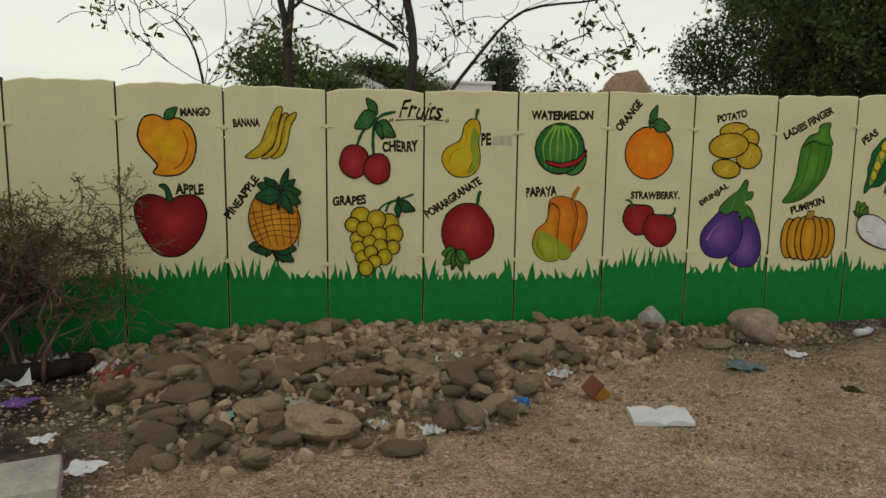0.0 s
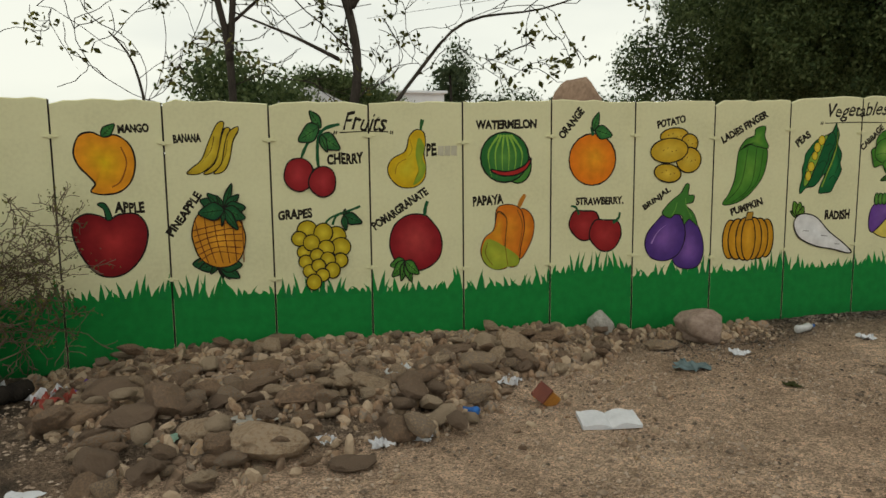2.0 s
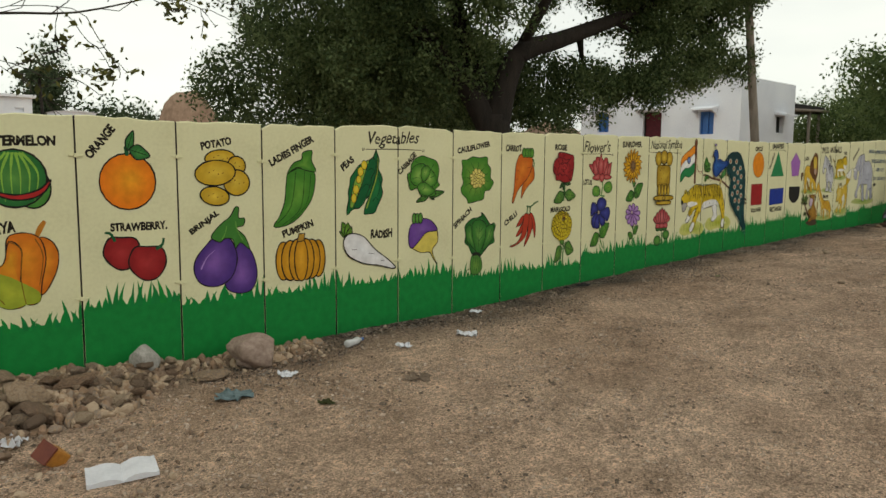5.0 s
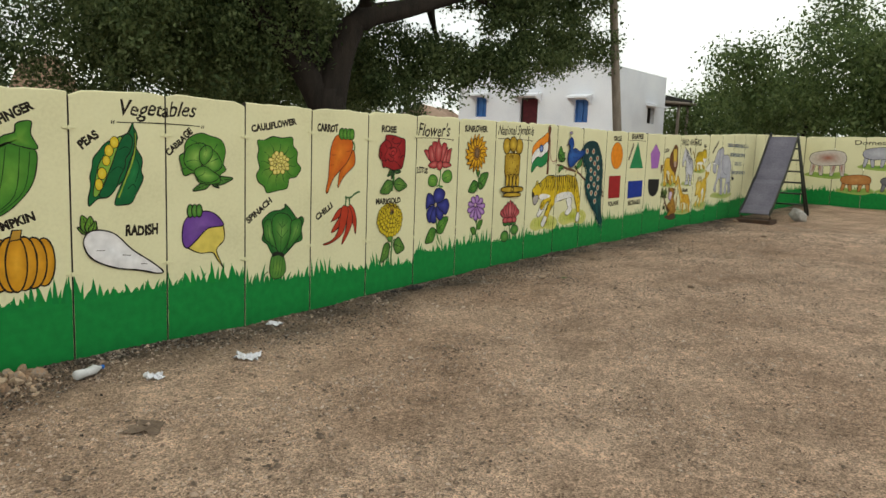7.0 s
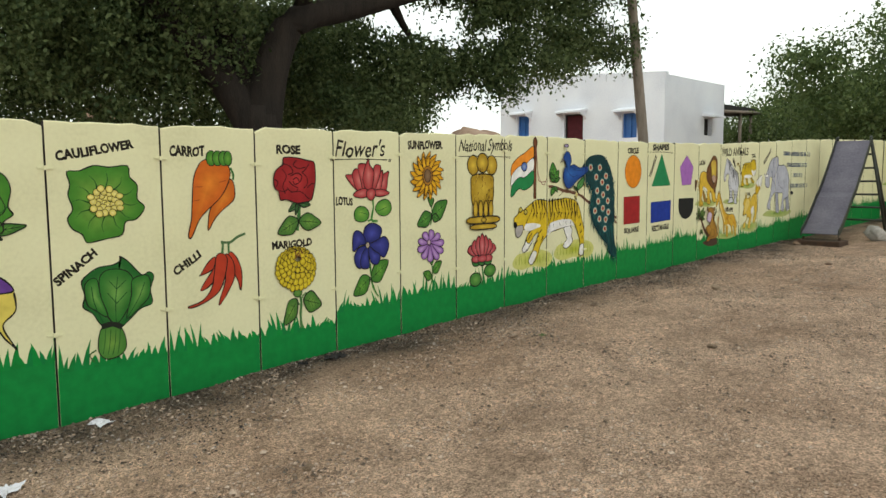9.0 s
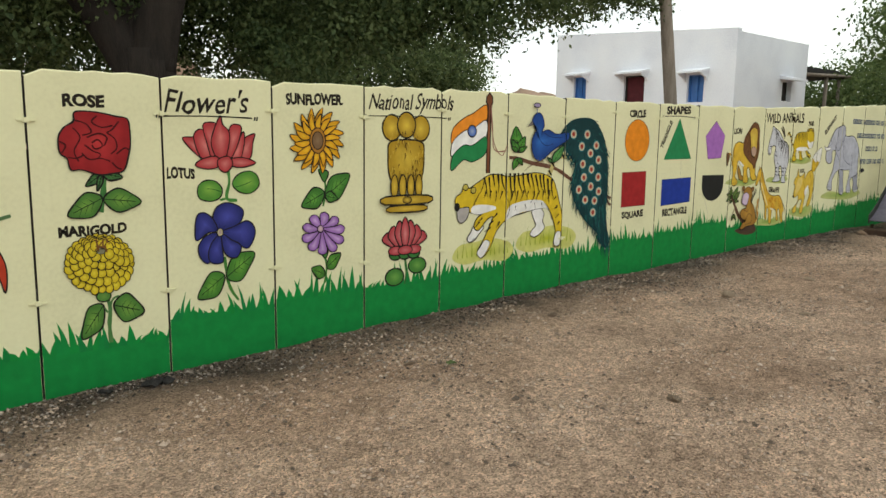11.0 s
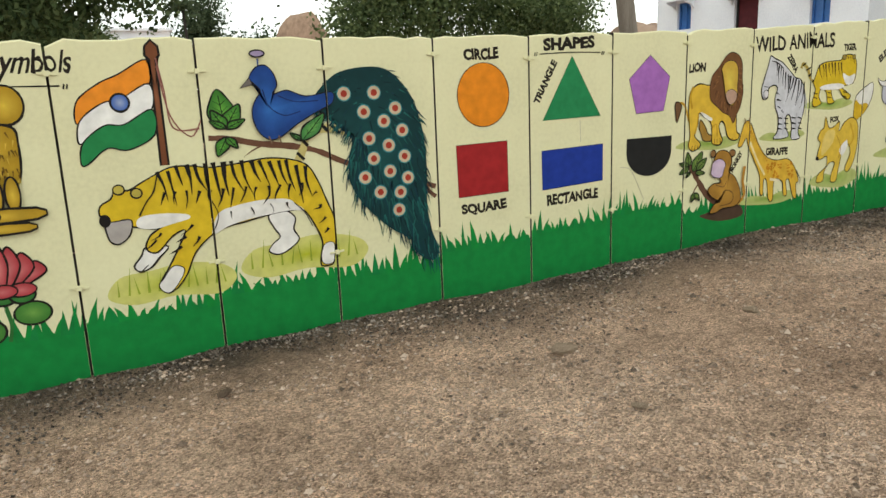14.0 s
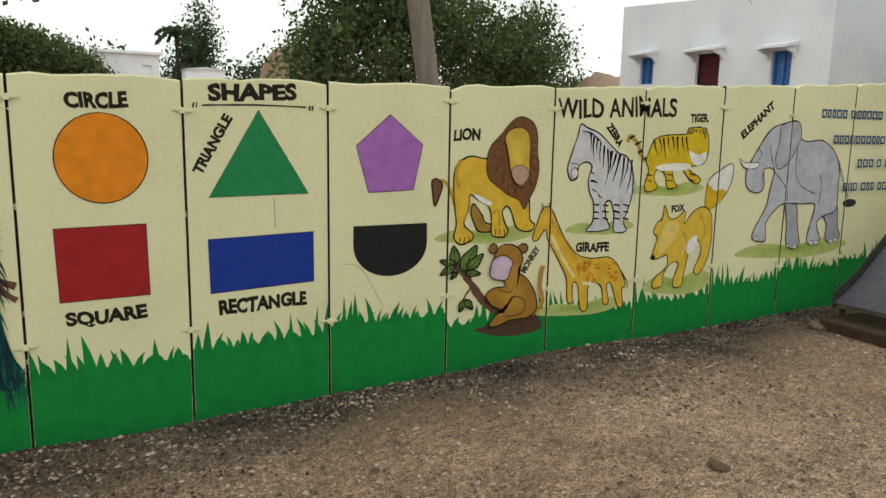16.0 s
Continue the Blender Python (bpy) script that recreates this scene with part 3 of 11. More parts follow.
# ---- lettering ----
def lettering(words, x0, z0, x1, z1, h, parent=None, bold=0.012, shear=0.0, place=None, mat=None):
    cu = bpy.data.curves.new("lettering", 'FONT')
    cu.body, cu.size, cu.offset, cu.shear, cu.resolution_u = words, 1.0, bold, shear, 3
    tmp = new("lettering_draft", cu)
    bpy.context.view_layer.update()
    me = bpy.data.meshes.new_from_object(tmp.evaluated_get(bpy.context.evaluated_depsgraph_get()))
    bpy.data.objects.remove(tmp)
    bpy.data.curves.remove(cu)
    me.materials.clear()
    me.materials.append(mat or INK)
    xs, ys = [v.co.x for v in me.vertices], [v.co.y for v in me.vertices]
    w, tall = max(xs) - min(xs), max(ys) - min(ys)
    length = math.hypot(x1 - x0, z1 - z0)
    ang = math.atan2(z1 - z0, x1 - x0)
    lx, ly = min(xs), min(ys)
    for v in me.vertices:
        u, t = (v.co.x - lx) / w * length, (v.co.y - ly) / tall * h * 1.12
        # the brush wavers from letter to letter
        u += h * (0.10 * noise.noise(Vector((u * 9, t * 14, x0))) + 0.05 * noise.noise(Vector((u * 40, t * 40, x0))))
        t *= 1 + 0.12 * noise.noise(Vector((u * 14, 4.0, x0)))
        t += h * (0.10 * noise.noise(Vector((u * 10, 7.0, z0))) + 0.04 * noise.noise(Vector((u * 45, t * 45, z0))))
        v.co = (x0 + u * math.cos(ang) - t * math.sin(ang), -0.00082, z0 + u * math.sin(ang) + t * math.cos(ang))
    if parent is None:
        k0, k1 = math.floor((min(x0, x1) - FIRST) / PITCH), math.floor((max(x0, x1) - FIRST) / PITCH)
        parent = slabs[k0] if k0 == k1 else wall_n
    ob = part("lettering", me, parent)
    if place is not None:
        ob.matrix_local = place
    return ob


for row in (("MANGO", -0.302, 1.627, -0.102, 1.638, 0.053), ("APPLE", -0.356, 1.095, -0.161, 1.095, 0.066), ("BANANA", 0.046, 1.560, 0.229, 1.571, 0.054),
            ("PINEAPPLE", 0.009, 0.917, 0.217, 1.202, 0.055), ("CHERRY", 1.078, 1.399, 1.340, 1.410, 0.072), ("GRAPES", 0.721, 1.010, 0.960, 1.026, 0.065),
            ("PE", 1.800, 1.455, 1.876, 1.456, 0.082), ("POMARGRANATE", 1.415, 0.916, 1.813, 1.178, 0.059), ("WATERMELON", 2.176, 1.648, 2.655, 1.653, 0.062),
            ("PAPAYA", 2.153, 1.073, 2.395, 1.090, 0.068), ("ORANGE", 2.872, 1.564, 3.047, 1.777, 0.059), ("STRAWBERRY.", 2.979, 1.060, 3.384, 1.060, 0.056),
            ("POTATO", 3.666, 1.648, 3.914, 1.699, 0.056), ("BRINJAL", 3.578, 0.992, 3.807, 1.147, 0.054), ("LADIES FINGER", 4.253, 1.526, 4.663, 1.743, 0.058),
            ("PUMPKIN", 4.353, 0.935, 4.647, 1.025, 0.057), ("PEAS", 4.956, 1.490, 5.077, 1.585, 0.059), ("RADISH", 5.248, 0.879, 5.496, 0.881, 0.073),
            ("CABBAGE", 5.594, 1.458, 5.794, 1.643, 0.049), ("CAULIFLOWER", 6.331, 1.669, 6.793, 1.755, 0.055), ("SPINACH", 6.303, 0.916, 6.538, 1.092, 0.052),
            ("CARROT", 7.025, 1.709, 7.274, 1.713, 0.065), ("CHILLI", 7.040, 0.905, 7.226, 1.027, 0.053), ("ROSE", 7.841, 1.739, 8.054, 1.742, 0.062),
            ("MARIGOLD", 7.784, 1.029, 8.138, 1.038, 0.055), ("LOTUS", 8.375, 1.341, 8.544, 1.339, 0.062), ("SUNFLOWER.", 9.156, 1.802, 9.585, 1.815, 0.068),
            ("CIRCLE", 12.758, 1.832, 13.016, 1.839, 0.067), ("SHAPES", 13.359, 1.880, 13.783, 1.898, 0.072), ("TRIANGLE", 13.319, 1.533, 13.471, 1.804, 0.047),
            ("SQUARE", 12.709, 0.85, 13.053, 0.858, 0.072), ("RECTANGLE", 13.379, 0.845, 13.821, 0.862, 0.068), ("LION", 14.669, 1.706, 14.835, 1.713, 0.061),
            ("ZEBRA", 15.729, 1.799, 15.839, 1.672, 0.048), ("TIGER.", 16.434, 1.836, 16.600, 1.848, 0.055), ("GIRAFFE", 15.539, 1.026, 15.804, 1.017, 0.057),
            ("MONKEY", 15.174, 0.918, 15.274, 1.067, 0.042), ("FOX", 16.320, 1.244, 16.441, 1.255, 0.046), ("ELEPHANT", 16.941, 1.733, 17.238, 1.961, 0.054)):
    lettering(*row, bold=0.052)
for row in (("Fruits", 1.192, 1.649, 1.512, 1.634, 0.115), ("Vegetables", 5.232, 1.705, 5.823, 1.72, 0.13), ("Flower's", 8.371, 1.726, 8.900, 1.734, 0.125), ("National Symbols", 9.798, 1.765, 10.576, 1.785, 0.135)):
    lettering(*row, bold=0.012, shear=0.32)
lettering("WILD ANIMALS", 15.36, 1.843, 16.305, 1.873, 0.108, bold=0.025)
lettering("Domestic Animals", 1.15, 2.15, 2.9, 2.17, 0.1, east_slabs[1], 0.008, place=pose(0, 0, 0))
for x0, x1, z in ((1.17, 1.52, 1.628), (5.2, 5.85, 1.69), (8.37, 8.92, 1.705), (9.79, 10.5, 1.752), (13.33, 13.83, 1.862)):
    mu = Mural(0, 1, 0, 1)
    mu.line([(x0, z), ((x0 + x1) / 2, z + 0.008), (x1, z + 0.004)], 0.007, BLACK)
    for d in (-0.035, -0.02, x1 - x0 + 0.02, x1 - x0 + 0.035):
        mu.line([(x0 + d, z + 0.012), (x0 + d - 0.006, z - 0.012)], 0.008, BLACK, soft=False)
    mu.done("lettering_underline")
# rubbed-out letters, and lines of blue writing as bars
mu = Mural(0, 1, 0, 1)
for i in range(3):
    mu.shape([(1.885 + i * 0.05, 1.46), (1.93 + i * 0.05, 1.455), (1.932 + i * 0.05, 1.53), (1.888 + i * 0.05, 1.527)], (0.50, 0.47, 0.36), edge=0, soft=False)
mu.done("rubbed_lettering", "rubbed out grey letters")
mu = Mural(0, 1, 0, 1)
for z, x0, x1 in ((1.90, 17.75, 18.95), (1.71, 17.9, 18.85), (1.53, 18.2, 18.6), (1.35, 18.05, 18.8)):
    x = x0
    while x < x1:
        w = slab_rnd.uniform(0.035, 0.06)
        for k, hgt in ((0.0, 0.014), (0.05, 0.014)):
            mu.shape([(x, z + k), (x + w, z + k + 0.002), (x + w, z + k + hgt), (x, z + k + hgt)], (0.02, 0.06, 0.17), edge=0, soft=False)
        for k in (0.0, w - 0.012):
            mu.shape([(x + k, z), (x + k + 0.012, z), (x + k + 0.013, z + 0.064), (x + k, z + 0.062)], (0.02, 0.06, 0.17), edge=0, soft=False)
        x += w + slab_rnd.choice((0.012, 0.014, 0.05))
mu.done("writing_bars", "bars of blue brushed writing")


# ---- murals: fruits ----
m = Mural(-0.592, -0.205, 1.231, 1.641)
m.shape([(0.02, 0.68), (0.12, 0.93), (0.32, 0.99), (0.5, 0.92), (0.72, 0.94), (0.93, 0.78), (1.0, 0.5), (0.92, 0.2), (0.72, 0.02), (0.45, -0.02), (0.27, 0.02), (0.28, 0.08), (0.33, 0.16), (0.22, 0.3), (0.08, 0.46)], (0.70, 0.26, 0.015), (0.66, 0.42, 0.012), (0.5, 0.5))
m.line([(0.78, 0.75), (0.86, 0.5), (0.75, 0.2), (0.6, 0.1)], 0.009, (0.25, 0.08, 0.01))
m.leaf(0.48, 0.92, 0.7, 1.12, 0.28)
m.done("painted_mango", "painted yellow mango with a green leaf")

m = Mural(-0.635, -0.152, 0.661, 1.162)
m.shape([(0.02, 0.72), (0.18, 0.86), (0.38, 0.84), (0.5, 0.78), (0.64, 0.85), (0.88, 0.84), (1.0, 0.62), (0.92, 0.3), (0.7, 0.06), (0.45, 0.0), (0.25, 0.1), (0.07, 0.4)], (0.17, 0.006, 0.01), (0.42, 0.03, 0.03), (0.55, 0.48))
m.shape([(0.47, 0.78), (0.44, 0.92), (0.36, 0.99), (0.44, 1.01), (0.5, 0.94), (0.54, 0.8)], DEEP, edge=0.007)
m.done("painted_apple", "painted dark red apple with green stalk")

m = Mural(0.120, 0.473, 1.351, 1.703, 10)
m.shape([(0.56, 0.89), (0.65, 1), (0.74, 0.98), (0.67, 0.72), (0.6, 0.39), (0.48, 0.17), (0.23, 0), (0, 0.01), (0.12, 0.13), (0.29, 0.28), (0.43, 0.61)], (0.46, 0.32, 0.02), (0.66, 0.5, 0.05), (0.44, 0.39), edge=0.006, n=4)
m.shape([(0.71, 0.8), (0.78, 0.89), (0.85, 0.84), (0.77, 0.51), (0.66, 0.2), (0.48, 0.02), (0.31, 0), (0.53, 0.2), (0.62, 0.47)], (0.46, 0.32, 0.02), (0.66, 0.5, 0.05), (0.66, 0.39), edge=0.006, n=4)
m.shape([(0.82, 0.8), (0.98, 0.91), (1, 0.83), (0.89, 0.62), (0.82, 0.28), (0.7, 0.05), (0.5, 0), (0.66, 0.2), (0.73, 0.54)], (0.46, 0.32, 0.02), (0.66, 0.5, 0.05), (0.8, 0.39), edge=0.006, n=4)
m.line([(0.54, 0.72), (0.47, 0.45), (0.27, 0.2)], 0.006, (0.1, 0.06, 0.01), taper=True)
m.line([(0.65, 0.65), (0.59, 0.34), (0.44, 0.11)], 0.006, (0.1, 0.06, 0.01), taper=True)
m.line([(0.79, 0.65), (0.73, 0.34), (0.57, 0.09)], 0.006, (0.1, 0.06, 0.01), taper=True)
m.line([(0, 0.01), (0.11, 0.05)], 0.006, (0.1, 0.06, 0.01), taper=True)
m.done("painted_bananas", "painted bunch of yellow bananas")

m = Mural(0.128, 0.500, 0.612, 1.281, 10)
m.leaf(0.46, 0.17, 0, 0.17, 0.2, (0.012, 0.085, 0.03))
m.leaf(0.46, 0.17, 0.12, 0.12, 0.2, (0.012, 0.085, 0.03))
m.leaf(0.46, 0.17, 0.31, 0.06, 0.2, (0.012, 0.085, 0.03))
m.leaf(0.46, 0.17, 0.54, 0.01, 0.2, (0.012, 0.085, 0.03))
m.leaf(0.46, 0.17, 0.66, 0, 0.2, (0.012, 0.085, 0.03))
m.leaf(0.46, 0.17, 0.84, 0.01, 0.2, (0.012, 0.085, 0.03))
m.leaf(0.46, 0.17, 0.89, 0.14, 0.2, (0.012, 0.085, 0.03))
m.shape([(0.13, 0.68), (0.34, 0.71), (0.65, 0.7), (0.86, 0.63), (0.97, 0.48), (0.95, 0.33), (0.83, 0.19), (0.63, 0.13), (0.37, 0.14), (0.16, 0.22), (0.05, 0.36), (0.02, 0.51)], (0.56, 0.23, 0.02), (0.7, 0.33, 0.03), (0.49, 0.42), edge=0.007, n=4)
m.line([(0.08, 0.64), (0.14, 0.44), (0.29, 0.17)], 0.007, (0.16, 0.05, 0.01))
m.line([(0.25, 0.67), (0.29, 0.44), (0.42, 0.17)], 0.007, (0.16, 0.05, 0.01))
m.line([(0.42, 0.64), (0.45, 0.44), (0.55, 0.17)], 0.007, (0.16, 0.05, 0.01))
m.line([(0.59, 0.67), (0.61, 0.44), (0.67, 0.17)], 0.007, (0.16, 0.05, 0.01))
m.line([(0.75, 0.64), (0.77, 0.44), (0.8, 0.17)], 0.007, (0.16, 0.05, 0.01))
m.line([(0.92, 0.67), (0.93, 0.44), (0.93, 0.17)], 0.007, (0.16, 0.05, 0.01))
m.line([(0.03, 0.52), (0.44, 0.57), (0.94, 0.62)], 0.007, (0.16, 0.05, 0.01))
m.line([(0.05, 0.46), (0.43, 0.51), (0.93, 0.55)], 0.007, (0.16, 0.05, 0.01))
m.line([(0.06, 0.39), (0.43, 0.46), (0.92, 0.47)], 0.007, (0.16, 0.05, 0.01))
m.line([(0.08, 0.33), (0.43, 0.4), (0.91, 0.4)], 0.007, (0.16, 0.05, 0.01))
m.line([(0.09, 0.26), (0.43, 0.34), (0.89, 0.33)], 0.007, (0.16, 0.05, 0.01))
m.line([(0.1, 0.19), (0.42, 0.29), (0.88, 0.26)], 0.007, (0.16, 0.05, 0.01))
m.leaf(0.61, 0.73, 0.19, 0.83, 0.2, (0.012, 0.085, 0.03))
m.leaf(0.61, 0.73, 0.32, 0.9, 0.2, (0.012, 0.085, 0.03))
m.leaf(0.61, 0.73, 0.49, 0.88, 0.2, (0.012, 0.085, 0.03))
m.leaf(0.61, 0.73, 0.77, 1, 0.2, (0.012, 0.085, 0.03))
m.leaf(0.61, 0.73, 0.89, 0.88, 0.2, (0.012, 0.085, 0.03))
m.leaf(0.61, 0.73, 1, 0.75, 0.2, (0.012, 0.085, 0.03))
m.leaf(0.61, 0.73, 0.99, 0.64, 0.2, (0.012, 0.085, 0.03))
m.leaf(0.61, 0.73, 0.85, 0.52, 0.2, (0.012, 0.085, 0.03))
m.leaf(0.61, 0.73, 0.56, 0.56, 0.2, (0.012, 0.085, 0.03))
m.leaf(0.61, 0.73, 0.15, 0.7, 0.2, (0.012, 0.085, 0.03))
m.done("painted_pineapple", "painted orange pineapple with dark green leaves")

m = Mural(0.776, 1.171, 1.172, 1.778, 10)
m.line([(0.28, 0.4), (0.35, 0.54), (0.47, 0.67), (0.67, 0.78)], 0.022, (0.012, 0.085, 0.03))
m.line([(0.61, 0.29), (0.59, 0.5), (0.62, 0.69), (0.74, 0.8), (1, 0.85)], 0.022, (0.012, 0.085, 0.03))
m.leaf(0.67, 0.81, 0.47, 1, 0.27, (0.03, 0.14, 0.04))
m.leaf(0.63, 0.82, 0.26, 0.66, 0.27, (0.03, 0.14, 0.04))
m.leaf(0.67, 0.72, 1, 0.56, 0.27, (0.03, 0.14, 0.04))
m.leaf(0.65, 0.72, 0.77, 0.53, 0.27, (0.03, 0.14, 0.04))
m.shape([(0, 0.3), (0.08, 0.42), (0.27, 0.46), (0.44, 0.41), (0.51, 0.29), (0.47, 0.15), (0.28, 0.07), (0.1, 0.11), (0, 0.2)], (0.24, 0.012, 0.016), (0.42, 0.035, 0.04), (0.22, 0.27), edge=0.008, n=4)
m.shape([(0.44, 0.24), (0.54, 0.33), (0.71, 0.36), (0.86, 0.3), (0.9, 0.17), (0.84, 0.05), (0.67, 0), (0.51, 0.05), (0.42, 0.14)], (0.24, 0.012, 0.016), (0.42, 0.035, 0.04), (0.67, 0.19), edge=0.008, n=4)
m.done("painted_cherries", "painted red cherries on green stalks")

m = Mural(0.861, 1.314, 0.560, 1.099, 10)
m.line([(0.4, 0.77), (0.51, 0.86), (0.69, 0.92)], 0.016, (0.012, 0.085, 0.03))
m.line([(0.53, 0.76), (0.6, 0.88), (0.82, 0.95), (0.98, 1)], 0.016, (0.012, 0.085, 0.03))
m.leaf(0.71, 0.88, 0.74, 0.97, 0.26, (0.012, 0.085, 0.03))
m.leaf(0.71, 0.88, 1, 0.78, 0.26, (0.012, 0.085, 0.03))
m.leaf(0.71, 0.88, 0.74, 0.68, 0.26, (0.012, 0.085, 0.03))
m.oval(0.13, 0.7, 0.16, 0.13, (0.4, 0.29, 0.012), (0.64, 0.5, 0.04), edge=0.007, n=16)
m.oval(0, 0.59, 0.12, 0.1, (0.4, 0.29, 0.012), (0.64, 0.5, 0.04), edge=0.007, n=16)
m.oval(0.58, 0.6, 0.16, 0.14, (0.4, 0.29, 0.012), (0.64, 0.5, 0.04), edge=0.007, n=16)
m.oval(0.38, 0.66, 0.15, 0.13, (0.4, 0.29, 0.012), (0.64, 0.5, 0.04), edge=0.007, n=16)
m.oval(0.07, 0.41, 0.11, 0.09, (0.4, 0.29, 0.012), (0.64, 0.5, 0.04), edge=0.007, n=16)
m.oval(0.65, 0.46, 0.16, 0.13, (0.4, 0.29, 0.012), (0.64, 0.5, 0.04), edge=0.007, n=16)
m.oval(0.19, 0.53, 0.13, 0.11, (0.4, 0.29, 0.012), (0.64, 0.5, 0.04), edge=0.007, n=16)
m.oval(0.42, 0.45, 0.13, 0.11, (0.4, 0.29, 0.012), (0.64, 0.5, 0.04), edge=0.007, n=16)
m.oval(0.09, 0.28, 0.11, 0.09, (0.4, 0.29, 0.012), (0.64, 0.5, 0.04), edge=0.007, n=16)
m.oval(0.27, 0.36, 0.11, 0.09, (0.4, 0.29, 0.012), (0.64, 0.5, 0.04), edge=0.007, n=16)
m.oval(0.64, 0.28, 0.12, 0.1, (0.4, 0.29, 0.012), (0.64, 0.5, 0.04), edge=0.007, n=16)
m.oval(0.44, 0.29, 0.12, 0.11, (0.4, 0.29, 0.012), (0.64, 0.5, 0.04), edge=0.007, n=16)
m.oval(0.15, 0.15, 0.11, 0.09, (0.4, 0.29, 0.012), (0.64, 0.5, 0.04), edge=0.007, n=16)
m.oval(0.29, 0.22, 0.11, 0.09, (0.4, 0.29, 0.012), (0.64, 0.5, 0.04), edge=0.007, n=16)
m.oval(0.51, 0.15, 0.12, 0.11, (0.4, 0.29, 0.012), (0.64, 0.5, 0.04), edge=0.007, n=16)
m.oval(0.35, 0.09, 0.11, 0.09, (0.4, 0.29, 0.012), (0.64, 0.5, 0.04), edge=0.007, n=16)
m.oval(0.21, 0, 0.12, 0.11, (0.4, 0.29, 0.012), (0.64, 0.5, 0.04), edge=0.007, n=16)
m.done("painted_grapes", "painted bunch of yellow grapes")

m = Mural(1.510, 1.796, 1.231, 1.720, 10)
m.line([(0.87, 0.79), (0.88, 0.89), (0.92, 1)], 0.026, (0.03, 0.11, 0.03))
m.shape([(0.57, 0.75), (0.75, 0.85), (0.95, 0.81), (0.99, 0.65), (0.95, 0.48), (1, 0.31), (0.95, 0.12), (0.71, 0), (0.34, 0), (0.09, 0.12), (0, 0.27), (0.12, 0.42), (0.43, 0.52), (0.52, 0.62)], (0.6, 0.38, 0.012), (0.6, 0.5, 0.03), (0.49, 0.27), edge=0.006, n=4)
m.shape([(0.81, 0.73), (0.96, 0.61), (0.91, 0.42), (0.99, 0.29), (0.89, 0.12), (0.65, 0.03), (0.8, 0.23), (0.73, 0.48)], (0.22, 0.32, 0.03), (0.32, 0.38, 0.03), (0.85, 0.31), edge=0, n=4)
m.line([(0.19, 0.19), (0.26, 0.34), (0.48, 0.42)], 0.005, (0.25, 0.13, 0.01))
m.line([(0.58, 0.71), (0.64, 0.56), (0.55, 0.46)], 0.005, (0.3, 0.2, 0.01))
m.done("painted_pear", "painted yellow green pear")

m = Mural(1.508, 1.907, 0.523, 1.124)
m.shape([(0.02, 0.45), (0.1, 0.7), (0.35, 0.83), (0.62, 0.84), (0.75, 0.8), (0.97, 0.6), (1.0, 0.38), (0.85, 0.22), (0.55, 0.14), (0.2, 0.2)], (0.22, 0.008, 0.014), (0.46, 0.05, 0.05), (0.52, 0.55))
m.line([(0.68, 0.82), (0.7, 0.92), (0.74, 1.0)], 0.024, DEEP)
for a, b in ((0.02, 0.22), (0.05, 0.08), (0.22, 0.02), (0.42, 0.0), (0.56, 0.1)):
    m.leaf(0.3, 0.26, a, b, 0.26, (0.05, 0.19, 0.03))
m.done("painted_pomegranate", "painted crimson pomegranate with green crown")

m = Mural(2.208, 2.622, 1.226, 1.636)
m.oval(0.72, 0.36, 0.26, 0.32, (0.05, 0.20, 0.03), (0.2, 0.36, 0.08))
m.oval(0.47, 0.52, 0.46, 0.46, (0.02, 0.13, 0.03), (0.10, 0.26, 0.05))
for u in (0.16, 0.29, 0.42, 0.55, 0.68, 0.8):
    m.line([(0.47 + (u - 0.47) * 0.35, 0.93), (u, 0.6), (0.47 + (u - 0.47) * 0.8, 0.16)], 0.02, (0.22, 0.42, 0.06), taper=True)
m.shape([(0.22, 0.3), (0.5, 0.26), (0.8, 0.34), (0.98, 0.5), (0.9, 0.32), (0.7, 0.2), (0.45, 0.18), (0.26, 0.24)], (0.36, 0.02, 0.02))
m.done("painted_watermelon", "painted striped green watermelon with red slice")

m = Mural(2.211, 2.638, 0.587, 1.155, 10)
m.line([(0.7, 0.81), (0.76, 0.92), (0.83, 1)], 0.03, (0.45, 0.17, 0.02))
m.shape([(0.73, 0.8), (0.9, 0.77), (1, 0.63), (0.98, 0.44), (0.87, 0.25), (0.74, 0.13), (0.65, 0.25), (0.7, 0.52)], (0.58, 0.15, 0.012), (0.7, 0.26, 0.02), (0.83, 0.52), edge=0.006, n=4)
m.shape([(0.29, 0.8), (0.42, 0.87), (0.63, 0.86), (0.77, 0.77), (0.82, 0.55), (0.75, 0.29), (0.7, 0.06), (0.51, 0.04), (0.34, 0.25), (0.28, 0.52)], (0.58, 0.15, 0.012), (0.7, 0.26, 0.02), (0.55, 0.59), edge=0.006, n=4)
m.shape([(0.32, 0.78), (0.48, 0.69), (0.47, 0.48), (0.45, 0.25), (0.51, 0.04), (0.28, 0), (0.07, 0.1), (0, 0.27), (0.08, 0.44), (0.24, 0.54)], (0.58, 0.15, 0.012), (0.66, 0.3, 0.02), (0.33, 0.59), edge=0.006, n=4)
m.shape([(0.02, 0.24), (0.1, 0.41), (0.26, 0.39), (0.44, 0.31), (0.7, 0.17), (0.69, 0.05), (0.51, 0.03), (0.28, 0), (0.09, 0.09)], (0.28, 0.34, 0.03), (0.4, 0.42, 0.04), (0.3, 0.19), edge=0, n=4)
m.line([(0.32, 0.78), (0.48, 0.67), (0.46, 0.33), (0.51, 0.04)], 0.006, (0.16, 0.08, 0.01))
